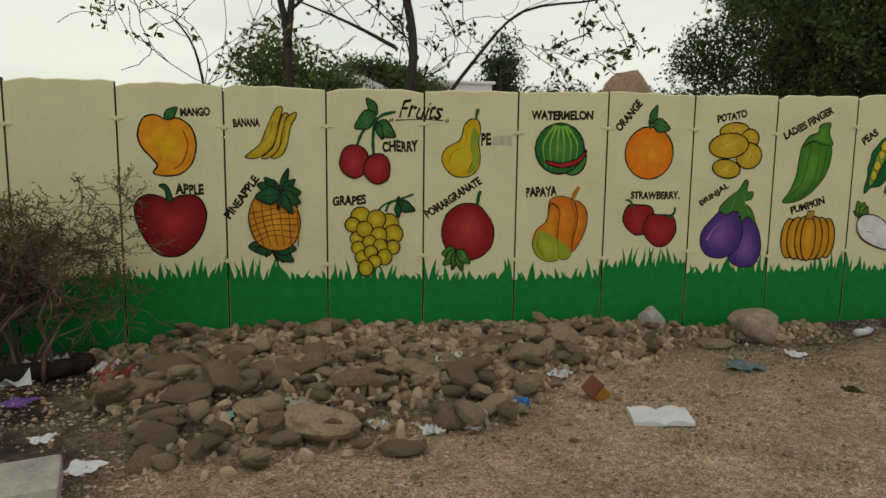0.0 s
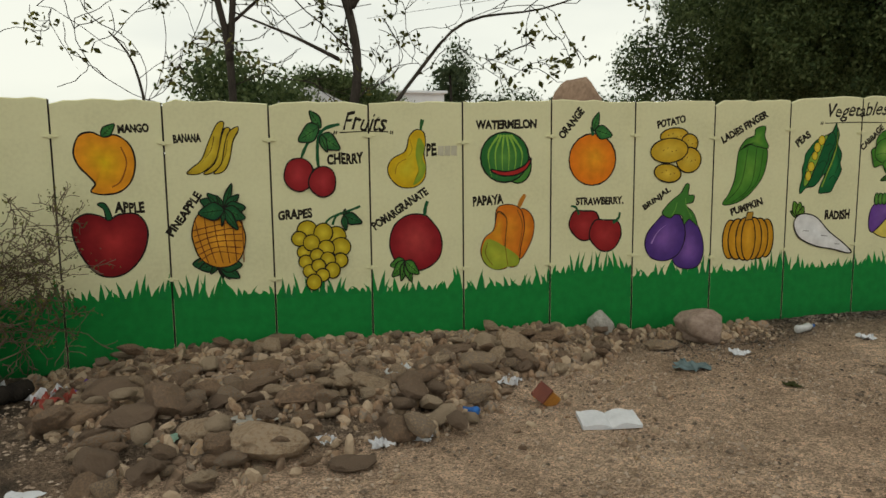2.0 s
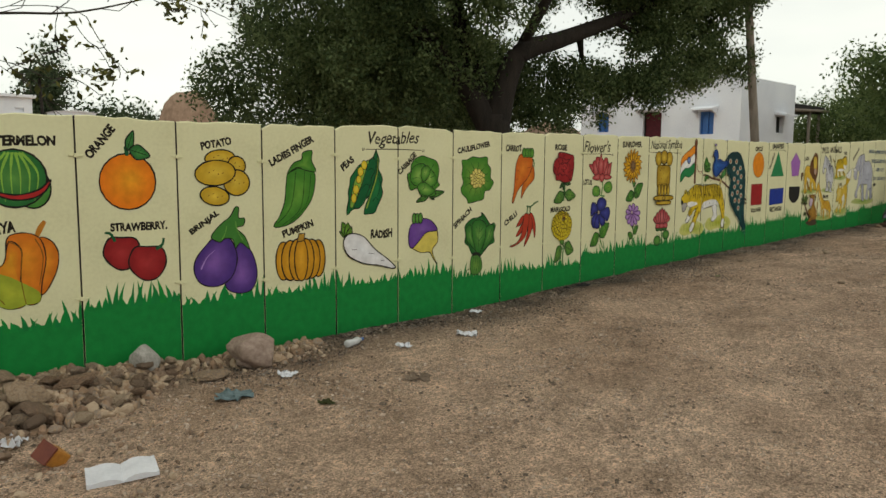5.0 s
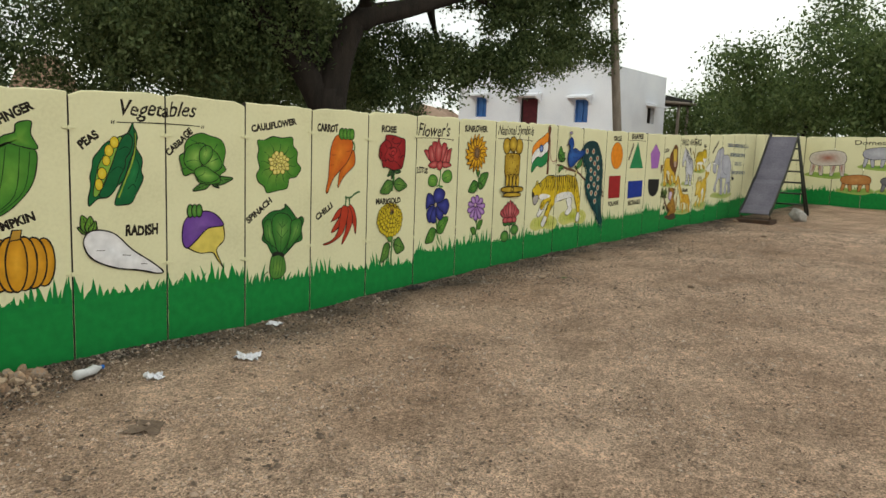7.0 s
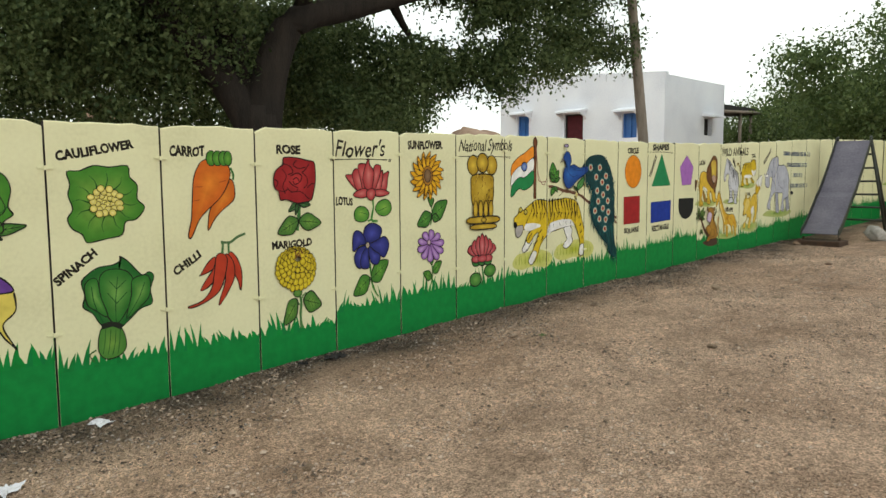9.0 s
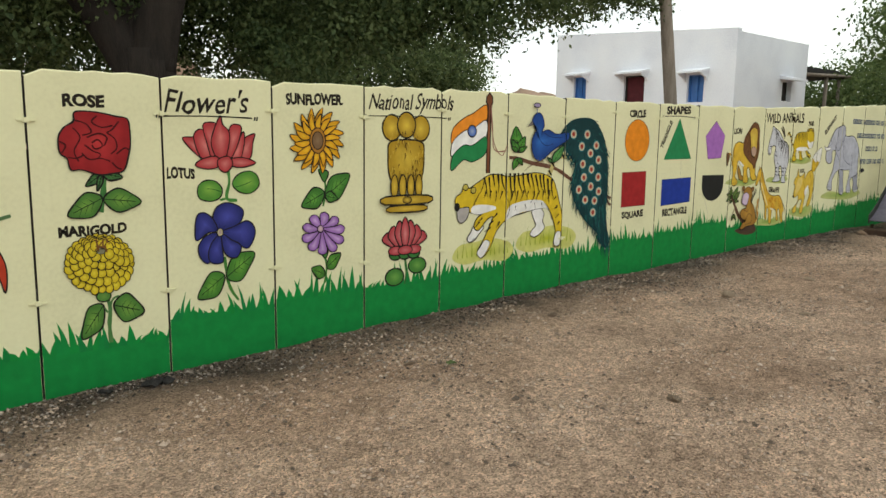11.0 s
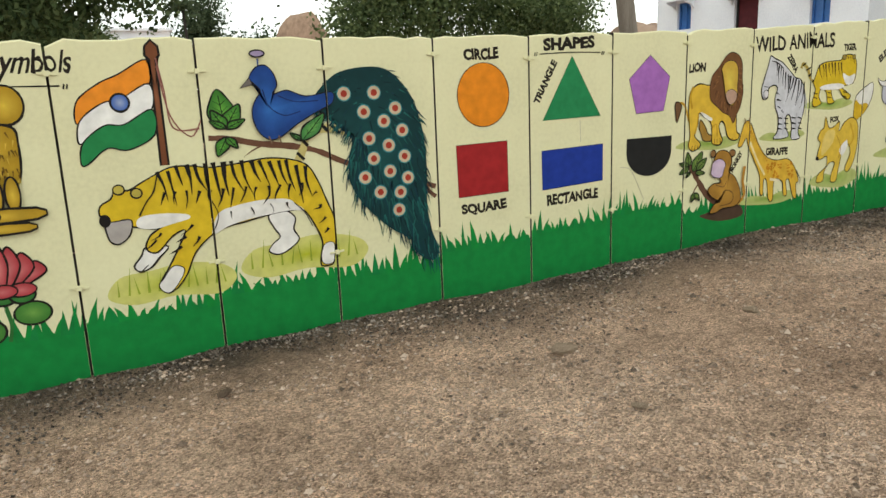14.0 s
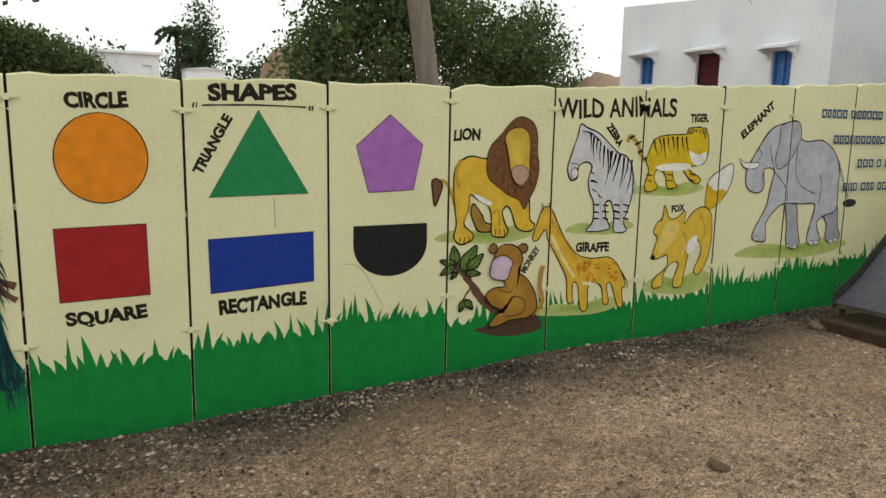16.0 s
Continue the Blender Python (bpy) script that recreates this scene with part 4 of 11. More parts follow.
m.line([(0.68, 0.8), (0.78, 0.59), (0.71, 0.25)], 0.006, (0.16, 0.08, 0.01))
m.line([(0.13, 0.37), (0.09, 0.22), (0.22, 0.06)], 0.006, (0.16, 0.08, 0.01))
m.done("painted_papaya", "painted orange and green papaya")

m = Mural(2.916, 3.315, 1.22, 1.774)
m.oval(0.5, 0.35, 0.49, 0.36, (0.72, 0.18, 0.01), (0.78, 0.33, 0.02), (0.55, 0.38))
m.line([(0.5, 0.68), (0.48, 0.8)], 0.028, DEEP)
m.leaf(0.5, 0.75, 0.62, 1.0, 0.26)
m.leaf(0.54, 0.76, 0.9, 0.68, 0.26)
m.done("painted_orange", "painted round orange with two green leaves")

m = Mural(2.919, 3.367, 0.694, 1.064)
for u, v, r in ((0.3, 0.55, 0.28), (0.7, 0.32, 0.3)):
    m.shape([(u - r, v), (u - r * 0.7, v + r * 1.1), (u, v + r * 1.15), (u + r * 0.8, v + r), (u + r, v), (u + r * 0.5, v - r * 0.95), (u - r * 0.3, v - r)], (0.24, 0.012, 0.014), (0.36, 0.03, 0.03), (u, v))
m.line([(0.2, 0.8), (0.14, 0.95), (0.05, 0.98)], 0.02, DEEP)
m.line([(0.84, 0.6), (0.95, 0.7), (0.97, 0.82)], 0.02, DEEP)
m.done("painted_strawberries", "painted pair of dark red strawberries")

# ---- murals: vegetables ----
m = Mural(3.605, 4.064, 1.231, 1.655)
for u, v, a, b, t in ((0.45, 0.85, 0.27, 0.15, 0.1), (0.75, 0.72, 0.16, 0.17, 0.5), (0.74, 0.4, 0.24, 0.24, 0.4), (0.34, 0.16, 0.26, 0.17, -0.2), (0.36, 0.58, 0.36, 0.23, 0.1)):
    m.oval(u, v, a, b, (0.50, 0.31, 0.02), (0.66, 0.46, 0.06), turn=t)
    for i in range(4):
        m.line([(u - 0.12 + i * 0.08, v + 0.04 * math.sin(i * 2)), (u - 0.1 + i * 0.08, v + 0.04 * math.sin(i * 2) + 0.02)], 0.008, (0.2, 0.1, 0.01), soft=False)
m.done("painted_potatoes", "painted heap of golden potatoes")

m = Mural(3.582, 4.104, 0.517, 1.207, 10)
m.shape([(0.7, 0.62), (0.84, 0.56), (0.97, 0.38), (1, 0.18), (0.91, 0.03), (0.71, 0), (0.51, 0.06), (0.46, 0.22), (0.56, 0.38)], (0.06, 0.025, 0.17), (0.22, 0.1, 0.38), (0.74, 0.22), edge=0.007, n=4)
m.shape([(0.36, 0.69), (0.53, 0.67), (0.65, 0.53), (0.67, 0.36), (0.57, 0.19), (0.35, 0.11), (0.11, 0.15), (0, 0.28), (0.02, 0.43), (0.18, 0.58)], (0.06, 0.025, 0.17), (0.22, 0.1, 0.38), (0.3, 0.39), edge=0.007, n=4)
m.shape([(0.27, 0.67), (0.35, 0.76), (0.47, 0.84), (0.58, 0.9), (0.66, 1), (0.72, 0.99), (0.71, 0.88), (0.81, 0.87), (0.79, 0.79), (0.67, 0.76), (0.81, 0.66), (0.88, 0.51), (0.74, 0.59), (0.65, 0.53), (0.61, 0.63), (0.49, 0.65), (0.4, 0.61)], (0.05, 0.18, 0.03), edge=0.006, n=4)
m.line([(0.52, 0.79), (0.49, 0.71), (0.44, 0.64)], 0.008, (0.12, 0.28, 0.05))
m.line([(0.66, 0.84), (0.69, 0.73), (0.78, 0.61)], 0.008, (0.12, 0.28, 0.05))
m.line([(0.1, 0.32), (0.2, 0.45), (0.34, 0.53)], 0.012, (0.34, 0.2, 0.5), taper=True)
m.done("painted_aubergines", "painted purple aubergines with green caps")

m = Mural(4.264, 4.672, 1.038, 1.666, 10)
m.shape([(0, 0), (0.13, 0.13), (0.25, 0.31), (0.29, 0.52), (0.34, 0.71), (0.55, 0.77), (0.95, 0.72), (0.96, 0.49), (0.84, 0.29), (0.55, 0.09), (0.25, 0)], (0.045, 0.18, 0.02), (0.13, 0.31, 0.04), (0.58, 0.42), edge=0.006, n=4)
m.shape([(0.32, 0.68), (0.47, 0.83), (0.66, 0.88), (0.69, 0.97), (0.91, 1), (0.9, 0.87), (1, 0.72), (0.73, 0.74), (0.53, 0.77)], (0.045, 0.18, 0.02), (0.14, 0.31, 0.04), (0.72, 0.81), edge=0.006, n=4)
m.line([(0.07, 0.03), (0.4, 0.26), (0.53, 0.74)], 0.006, (0.015, 0.06, 0.01))
m.line([(0.19, 0.01), (0.63, 0.24), (0.73, 0.73)], 0.006, (0.015, 0.06, 0.01))
m.line([(0.36, 0.04), (0.77, 0.29), (0.88, 0.69)], 0.006, (0.015, 0.06, 0.01))
m.done("painted_okra", "painted long green okra pod")

m = Mural(4.282, 4.752, 0.584, 0.967)
for u, w in ((0.14, 0.15), (0.86, 0.15), (0.28, 0.18), (0.72, 0.18), (0.42, 0.17), (0.6, 0.17), (0.5, 0.14)):
    m.oval(u, 0.42, w, 0.4 + 0.08 * (1 - abs(u - 0.5) * 2), (0.50, 0.23, 0.012), (0.70, 0.36, 0.03))
m.shape([(0.42, 0.82), (0.46, 1.0), (0.58, 1.0), (0.56, 0.84)], (0.40, 0.22, 0.03), soft=False)
m.done("painted_pumpkin", "painted ribbed orange pumpkin")

m = Mural(4.986, 5.385, 1.107, 1.697, 10)
m.shape([(0.84, 0.92), (0.91, 0.82), (0.87, 0.71), (0.99, 0.56), (0.97, 0.42), (1, 0.31), (0.85, 0.11), (0.77, 0.02), (0.59, 0), (0.47, 0.01), (0.51, 0.13), (0.59, 0.25), (0.71, 0.44), (0.8, 0.62)], (0.008, 0.1, 0.03), (0.02, 0.18, 0.05), (0.83, 0.38), edge=0.006, n=4)
m.line([(0.86, 0.87), (0.85, 0.68), (0.79, 0.5), (0.68, 0.32), (0.54, 0.09)], 0.012, (0.24, 0.34, 0.04))
m.shape([(0.82, 1), (0.75, 0.88), (0.52, 0.8), (0.33, 0.74), (0.2, 0.64), (0.1, 0.55), (0.08, 0.45), (0.04, 0.35), (0.05, 0.23), (0, 0.08), (0.02, 0), (0.16, 0.08), (0.35, 0.1), (0.49, 0.21), (0.65, 0.32), (0.74, 0.5), (0.83, 0.65), (0.85, 0.82)], (0.008, 0.11, 0.03), (0.03, 0.2, 0.05), (0.39, 0.45), edge=0.006, n=4)
m.shape([(0.57, 0.82), (0.41, 0.69), (0.22, 0.52), (0.13, 0.31), (0.09, 0.13), (0.17, 0.12), (0.29, 0.28), (0.41, 0.46), (0.52, 0.63), (0.62, 0.78)], (0.2, 0.36, 0.05), edge=0.005, n=4)
m.oval(0.48, 0.75, 0.08, 0.07, (0.6, 0.44, 0.02), (0.72, 0.58, 0.08), edge=0.004, n=14)
m.oval(0.38, 0.65, 0.08, 0.07, (0.6, 0.44, 0.02), (0.72, 0.58, 0.08), edge=0.004, n=14)
m.oval(0.33, 0.53, 0.07, 0.06, (0.6, 0.44, 0.02), (0.72, 0.58, 0.08), edge=0.004, n=14)
m.oval(0.25, 0.38, 0.08, 0.07, (0.6, 0.44, 0.02), (0.72, 0.58, 0.08), edge=0.004, n=14)
m.oval(0.19, 0.25, 0.07, 0.07, (0.6, 0.44, 0.02), (0.72, 0.58, 0.08), edge=0.004, n=14)
m.shape([(0.62, 0.8), (0.52, 0.66), (0.41, 0.46), (0.29, 0.26), (0.19, 0.12), (0.33, 0.1), (0.48, 0.19), (0.56, 0.33), (0.66, 0.46), (0.68, 0.56), (0.77, 0.65), (0.81, 0.79), (0.73, 0.86)], (0.008, 0.1, 0.03), edge=0.005, n=4)
m.line([(0.39, 0.39), (0.52, 0.46), (0.63, 0.43)], 0.005, (0.004, 0.03, 0.01))
m.line([(0.55, 0.66), (0.68, 0.7), (0.78, 0.66)], 0.005, (0.004, 0.03, 0.01))
m.line([(0.88, 0.56), (0.93, 0.45), (0.85, 0.28)], 0.005, (0.004, 0.03, 0.01))
m.line([(0.7, 0.19), (0.8, 0.25), (0.86, 0.21)], 0.005, (0.004, 0.03, 0.01))
m.done("painted_peas", "painted open dark green pea pods with yellow peas")

m = Mural(4.908, 5.53, 0.59, 1.046)
for u, v in ((0.0, 0.82), (0.05, 1.0), (0.14, 0.98), (0.2, 0.9)):
    m.leaf(0.14, 0.7, u, v, 0.22, (0.10, 0.26, 0.03))
m.shape([(0.06, 0.6), (0.16, 0.76), (0.4, 0.7), (0.62, 0.42), (0.85, 0.2), (1.0, 0.02), (0.92, 0.0), (0.7, 0.08), (0.4, 0.16), (0.14, 0.34)], (0.68, 0.66, 0.66), (0.76, 0.76, 0.78), (0.4, 0.42))
for a, b in (((0.2, 0.45), (0.3, 0.44)), ((0.5, 0.35), (0.6, 0.33)), ((0.72, 0.18), (0.8, 0.17))):
    m.line([a, b], 0.006, (0.2, 0.19, 0.18))
m.done("painted_radish", "painted white radish with green leaves")

m = Mural(5.673, 6.146, 1.202, 1.643, 10)
m.leaf(0.58, 0.14, 0.24, 0, 0.18, (0.05, 0.17, 0.03))
m.leaf(0.58, 0.14, 1, 0.21, 0.18, (0.05, 0.17, 0.03))
m.leaf(0.58, 0.14, 0.73, 0.04, 0.18, (0.05, 0.17, 0.03))
m.shape([(0, 0.59), (0.09, 0.66), (0.1, 0.8), (0.2, 0.93), (0.39, 1), (0.56, 0.96), (0.77, 0.89), (0.85, 0.7), (0.81, 0.47), (0.86, 0.36), (0.75, 0.27), (0.73, 0.13), (0.51, 0.11), (0.34, 0.15), (0.25, 0.3), (0.09, 0.26), (0.04, 0.4)], (0.05, 0.19, 0.02), (0.2, 0.38, 0.06), (0.45, 0.49), edge=0.006, n=4)
m.shape([(0.08, 0.5), (0.14, 0.74), (0.36, 0.83), (0.48, 0.77), (0.38, 0.56), (0.4, 0.35), (0.2, 0.36)], (0.05, 0.19, 0.02), (0.26, 0.44, 0.09), (0.28, 0.58), edge=0.005, n=4)
m.shape([(0.42, 0.56), (0.56, 0.71), (0.7, 0.64), (0.78, 0.43), (0.63, 0.32), (0.44, 0.38)], (0.05, 0.19, 0.02), (0.26, 0.44, 0.09), (0.59, 0.5), edge=0.005, n=4)
m.shape([(0.26, 0.34), (0.44, 0.43), (0.63, 0.32), (0.73, 0.24), (0.58, 0.14), (0.37, 0.17)], (0.05, 0.19, 0.02), (0.26, 0.44, 0.09), (0.47, 0.27), edge=0.005, n=4)
m.shape([(0.37, 0.7), (0.48, 0.79), (0.6, 0.73), (0.57, 0.57), (0.44, 0.45), (0.36, 0.54)], (0.05, 0.19, 0.02), (0.26, 0.44, 0.09), (0.47, 0.65), edge=0.005, n=4)
m.line([(0.12, 0.5), (0.24, 0.53), (0.36, 0.51)], 0.007, (0.01, 0.07, 0.015), taper=True)
m.line([(0.42, 0.84), (0.48, 0.73), (0.45, 0.58)], 0.007, (0.01, 0.07, 0.015), taper=True)
m.line([(0.69, 0.82), (0.62, 0.71), (0.54, 0.64)], 0.007, (0.01, 0.07, 0.015), taper=True)
m.line([(0.3, 0.23), (0.43, 0.29), (0.46, 0.38)], 0.007, (0.01, 0.07, 0.015), taper=True)
m.line([(0.71, 0.57), (0.6, 0.52), (0.5, 0.49)], 0.007, (0.01, 0.07, 0.015), taper=True)
m.line([(0.2, 0.88), (0.32, 0.83), (0.39, 0.75)], 0.007, (0.01, 0.07, 0.015), taper=True)
m.line([(0.81, 0.47), (0.7, 0.37), (0.59, 0.34)], 0.007, (0.01, 0.07, 0.015), taper=True)
m.line([(0.02, 0.35), (0.14, 0.41), (0.23, 0.43)], 0.007, (0.01, 0.07, 0.015), taper=True)
m.done("painted_cabbage", "painted leafy green cabbage")

m = Mural(5.685, 6.071, 0.573, 1.086)
m.shape([(0.02, 0.55), (0.1, 0.8), (0.4, 0.9), (0.75, 0.86), (0.98, 0.66), (0.98, 0.45), (0.8, 0.3), (0.9, 0.1), (0.98, 0.0), (0.82, 0.14), (0.7, 0.26), (0.4, 0.28), (0.12, 0.38)], (0.62, 0.50, 0.10), edge=0.0)
m.shape([(0.02, 0.5), (0.08, 0.78), (0.36, 0.9), (0.72, 0.88), (0.97, 0.68), (0.6, 0.64), (0.32, 0.46), (0.12, 0.36)], (0.12, 0.045, 0.25), (0.19, 0.09, 0.34), (0.4, 0.7), edge=0.008)
m.line([(0.12, 0.37), (0.4, 0.27), (0.7, 0.26), (0.82, 0.14), (0.97, 0.0), (0.9, 0.1), (0.8, 0.3), (0.98, 0.45), (0.97, 0.66)], 0.009, BLACK)
for u in (0.1, 0.2, 0.3):
    m.oval(0.1 + u, 0.92, 0.07, 0.1, (0.05, 0.18, 0.03), (0.14, 0.30, 0.05), edge=0.007, n=12)
m.done("painted_turnip", "painted purple and yellow turnip")

m = Mural(6.372, 6.844, 1.173, 1.645, 10)
m.shape([(0.02, 0.92), (0.17, 0.93), (0.35, 1), (0.55, 0.98), (0.79, 1), (0.81, 0.85), (0.91, 0.74), (0.9, 0.55), (1, 0.44), (0.88, 0.28), (0.73, 0.25), (0.68, 0.08), (0.5, 0.04), (0.34, 0.01), (0.22, 0), (0.17, 0.11), (0.05, 0.19), (0, 0.32), (0.07, 0.44), (0.02, 0.62), (0.05, 0.76)], (0.05, 0.19, 0.02), (0.26, 0.42, 0.07), (0.45, 0.51), edge=0.006, n=3)
m.line([(0.68, 0.51), (0.81, 0.47), (0.92, 0.5)], 0.008, (0.01, 0.07, 0.015), taper=True)
m.line([(0.65, 0.42), (0.74, 0.32), (0.85, 0.29)], 0.008, (0.01, 0.07, 0.015), taper=True)
m.line([(0.57, 0.35), (0.6, 0.22), (0.67, 0.14)], 0.008, (0.01, 0.07, 0.015), taper=True)
m.line([(0.46, 0.33), (0.42, 0.21), (0.45, 0.1)], 0.008, (0.01, 0.07, 0.015), taper=True)
m.line([(0.36, 0.36), (0.27, 0.27), (0.24, 0.16)], 0.008, (0.01, 0.07, 0.015), taper=True)
m.line([(0.29, 0.43), (0.17, 0.4), (0.1, 0.32)], 0.008, (0.01, 0.07, 0.015), taper=True)
m.line([(0.27, 0.52), (0.15, 0.56), (0.05, 0.53)], 0.008, (0.01, 0.07, 0.015), taper=True)
m.line([(0.3, 0.61), (0.22, 0.7), (0.12, 0.73)], 0.008, (0.01, 0.07, 0.015), taper=True)
m.line([(0.38, 0.67), (0.36, 0.79), (0.28, 0.88)], 0.008, (0.01, 0.07, 0.015), taper=True)
m.line([(0.48, 0.69), (0.52, 0.82), (0.5, 0.93)], 0.008, (0.01, 0.07, 0.015), taper=True)
m.line([(0.58, 0.67), (0.68, 0.76), (0.71, 0.87)], 0.008, (0.01, 0.07, 0.015), taper=True)
m.line([(0.66, 0.6), (0.79, 0.63), (0.87, 0.71)], 0.008, (0.01, 0.07, 0.015), taper=True)
m.oval(0.47, 0.53, 0.06, 0.05, (0.6, 0.5, 0.1), (0.76, 0.68, 0.26), edge=0.003, n=8)
m.oval(0.44, 0.51, 0.06, 0.05, (0.6, 0.5, 0.1), (0.76, 0.68, 0.26), edge=0.003, n=8)
m.oval(0.48, 0.58, 0.05, 0.04, (0.6, 0.5, 0.1), (0.76, 0.68, 0.26), edge=0.003, n=8)
m.oval(0.51, 0.48, 0.06, 0.05, (0.6, 0.5, 0.1), (0.76, 0.68, 0.26), edge=0.003, n=8)
m.oval(0.4, 0.55, 0.05, 0.04, (0.6, 0.5, 0.1), (0.76, 0.68, 0.26), edge=0.003, n=8)
m.oval(0.55, 0.57, 0.05, 0.04, (0.6, 0.5, 0.1), (0.76, 0.68, 0.26), edge=0.003, n=8)
m.oval(0.44, 0.45, 0.06, 0.05, (0.6, 0.5, 0.1), (0.76, 0.68, 0.26), edge=0.003, n=8)
m.oval(0.43, 0.61, 0.05, 0.05, (0.6, 0.5, 0.1), (0.76, 0.68, 0.26), edge=0.003, n=8)
m.oval(0.58, 0.49, 0.05, 0.05, (0.6, 0.5, 0.1), (0.76, 0.68, 0.26), edge=0.003, n=8)
m.oval(0.36, 0.5, 0.06, 0.04, (0.6, 0.5, 0.1), (0.76, 0.68, 0.26), edge=0.003, n=8)
m.oval(0.53, 0.63, 0.05, 0.04, (0.6, 0.5, 0.1), (0.76, 0.68, 0.26), edge=0.003, n=8)
m.oval(0.51, 0.42, 0.05, 0.05, (0.6, 0.5, 0.1), (0.76, 0.68, 0.26), edge=0.003, n=8)
m.oval(0.36, 0.6, 0.05, 0.04, (0.6, 0.5, 0.1), (0.76, 0.68, 0.26), edge=0.003, n=8)
m.oval(0.61, 0.55, 0.06, 0.05, (0.6, 0.5, 0.1), (0.76, 0.68, 0.26), edge=0.003, n=8)
m.oval(0.39, 0.43, 0.05, 0.04, (0.6, 0.5, 0.1), (0.76, 0.68, 0.26), edge=0.003, n=8)
m.oval(0.46, 0.66, 0.05, 0.05, (0.6, 0.5, 0.1), (0.76, 0.68, 0.26), edge=0.003, n=8)
m.oval(0.59, 0.44, 0.05, 0.04, (0.6, 0.5, 0.1), (0.76, 0.68, 0.26), edge=0.003, n=8)
m.oval(0.32, 0.53, 0.05, 0.05, (0.6, 0.5, 0.1), (0.76, 0.68, 0.26), edge=0.003, n=8)
m.oval(0.6, 0.63, 0.05, 0.05, (0.6, 0.5, 0.1), (0.76, 0.68, 0.26), edge=0.003, n=8)
m.oval(0.46, 0.38, 0.05, 0.05, (0.6, 0.5, 0.1), (0.76, 0.68, 0.26), edge=0.003, n=8)
m.oval(0.37, 0.65, 0.05, 0.05, (0.6, 0.5, 0.1), (0.76, 0.68, 0.26), edge=0.003, n=8)
m.oval(0.65, 0.5, 0.06, 0.05, (0.6, 0.5, 0.1), (0.76, 0.68, 0.26), edge=0.003, n=8)
m.oval(0.32, 0.44, 0.05, 0.05, (0.6, 0.5, 0.1), (0.76, 0.68, 0.26), edge=0.003, n=8)
m.oval(0.53, 0.69, 0.05, 0.05, (0.6, 0.5, 0.1), (0.76, 0.68, 0.26), edge=0.003, n=8)
m.oval(0.56, 0.38, 0.05, 0.05, (0.6, 0.5, 0.1), (0.76, 0.68, 0.26), edge=0.003, n=8)
m.oval(0.29, 0.59, 0.05, 0.04, (0.6, 0.5, 0.1), (0.76, 0.68, 0.26), edge=0.003, n=8)
m.oval(0.66, 0.6, 0.05, 0.04, (0.6, 0.5, 0.1), (0.76, 0.68, 0.26), edge=0.003, n=8)
m.oval(0.39, 0.37, 0.05, 0.05, (0.6, 0.5, 0.1), (0.76, 0.68, 0.26), edge=0.003, n=8)
m.oval(0.42, 0.7, 0.05, 0.05, (0.6, 0.5, 0.1), (0.76, 0.68, 0.26), edge=0.003, n=8)
m.oval(0.66, 0.44, 0.05, 0.04, (0.6, 0.5, 0.1), (0.76, 0.68, 0.26), edge=0.003, n=8)
m.done("painted_cauliflower", "painted pale yellow cauliflower in green leaves")

m = Mural(6.434, 6.884, 0.424, 1.074, 10)
m.shape([(0, 0.79), (0.2, 0.9), (0.42, 0.92), (0.54, 0.96), (0.52, 1), (0.64, 0.94), (0.82, 0.8), (0.93, 0.82), (1, 0.77), (0.94, 0.64), (0.96, 0.5), (0.79, 0.46), (0.6, 0.35), (0.46, 0.29), (0.24, 0.34), (0.12, 0.47), (0, 0.54), (0.03, 0.65)], (0.015, 0.11, 0.02), (0.12, 0.29, 0.06), (0.46, 0.64), edge=0.006, n=4)
m.shape([(0.25, 0.83), (0.42, 0.88), (0.64, 0.83), (0.72, 0.66), (0.59, 0.46), (0.43, 0.34), (0.3, 0.45), (0.23, 0.66)], (0.025, 0.14, 0.02), (0.16, 0.33, 0.07), (0.46, 0.64), edge=0.005, n=4)
m.shape([(0.69, 0.76), (0.92, 0.78), (0.92, 0.58), (0.75, 0.46), (0.58, 0.38), (0.66, 0.6)], (0.025, 0.14, 0.02), (0.16, 0.33, 0.07), (0.8, 0.63), edge=0.005, n=4)
m.shape([(0.04, 0.76), (0.19, 0.8), (0.24, 0.62), (0.32, 0.42), (0.15, 0.5), (0.05, 0.57)], (0.025, 0.14, 0.02), (0.16, 0.33, 0.07), (0.16, 0.63), edge=0.005, n=4)
m.line([(0.43, 0.34), (0.44, 0.58), (0.48, 0.8)], 0.005, (0.01, 0.07, 0.015))
m.line([(0.45, 0.54), (0.33, 0.65)], 0.005, (0.01, 0.07, 0.015))
m.line([(0.45, 0.54), (0.6, 0.64)], 0.005, (0.01, 0.07, 0.015))
m.line([(0.46, 0.68), (0.36, 0.77)], 0.005, (0.01, 0.07, 0.015))
m.line([(0.46, 0.68), (0.59, 0.76)], 0.005, (0.01, 0.07, 0.015))
m.line([(0.56, 0.36), (0.75, 0.55), (0.86, 0.72)], 0.005, (0.01, 0.07, 0.015))
m.line([(0.25, 0.37), (0.15, 0.56), (0.12, 0.73)], 0.005, (0.01, 0.07, 0.015))
m.shape([(0.24, 0.33), (0.48, 0.31), (0.56, 0.12), (0.46, 0.02), (0.26, 0.01), (0.17, 0.12)], (0.06, 0.18, 0.03), (0.16, 0.3, 0.05), (0.36, 0.15), edge=0.005, n=4)
m.line([(0.28, 0.3), (0.26, 0.16), (0.23, 0.06)], 0.004, (0.01, 0.07, 0.015))
m.line([(0.35, 0.29), (0.33, 0.16), (0.3, 0.05)], 0.004, (0.01, 0.07, 0.015))
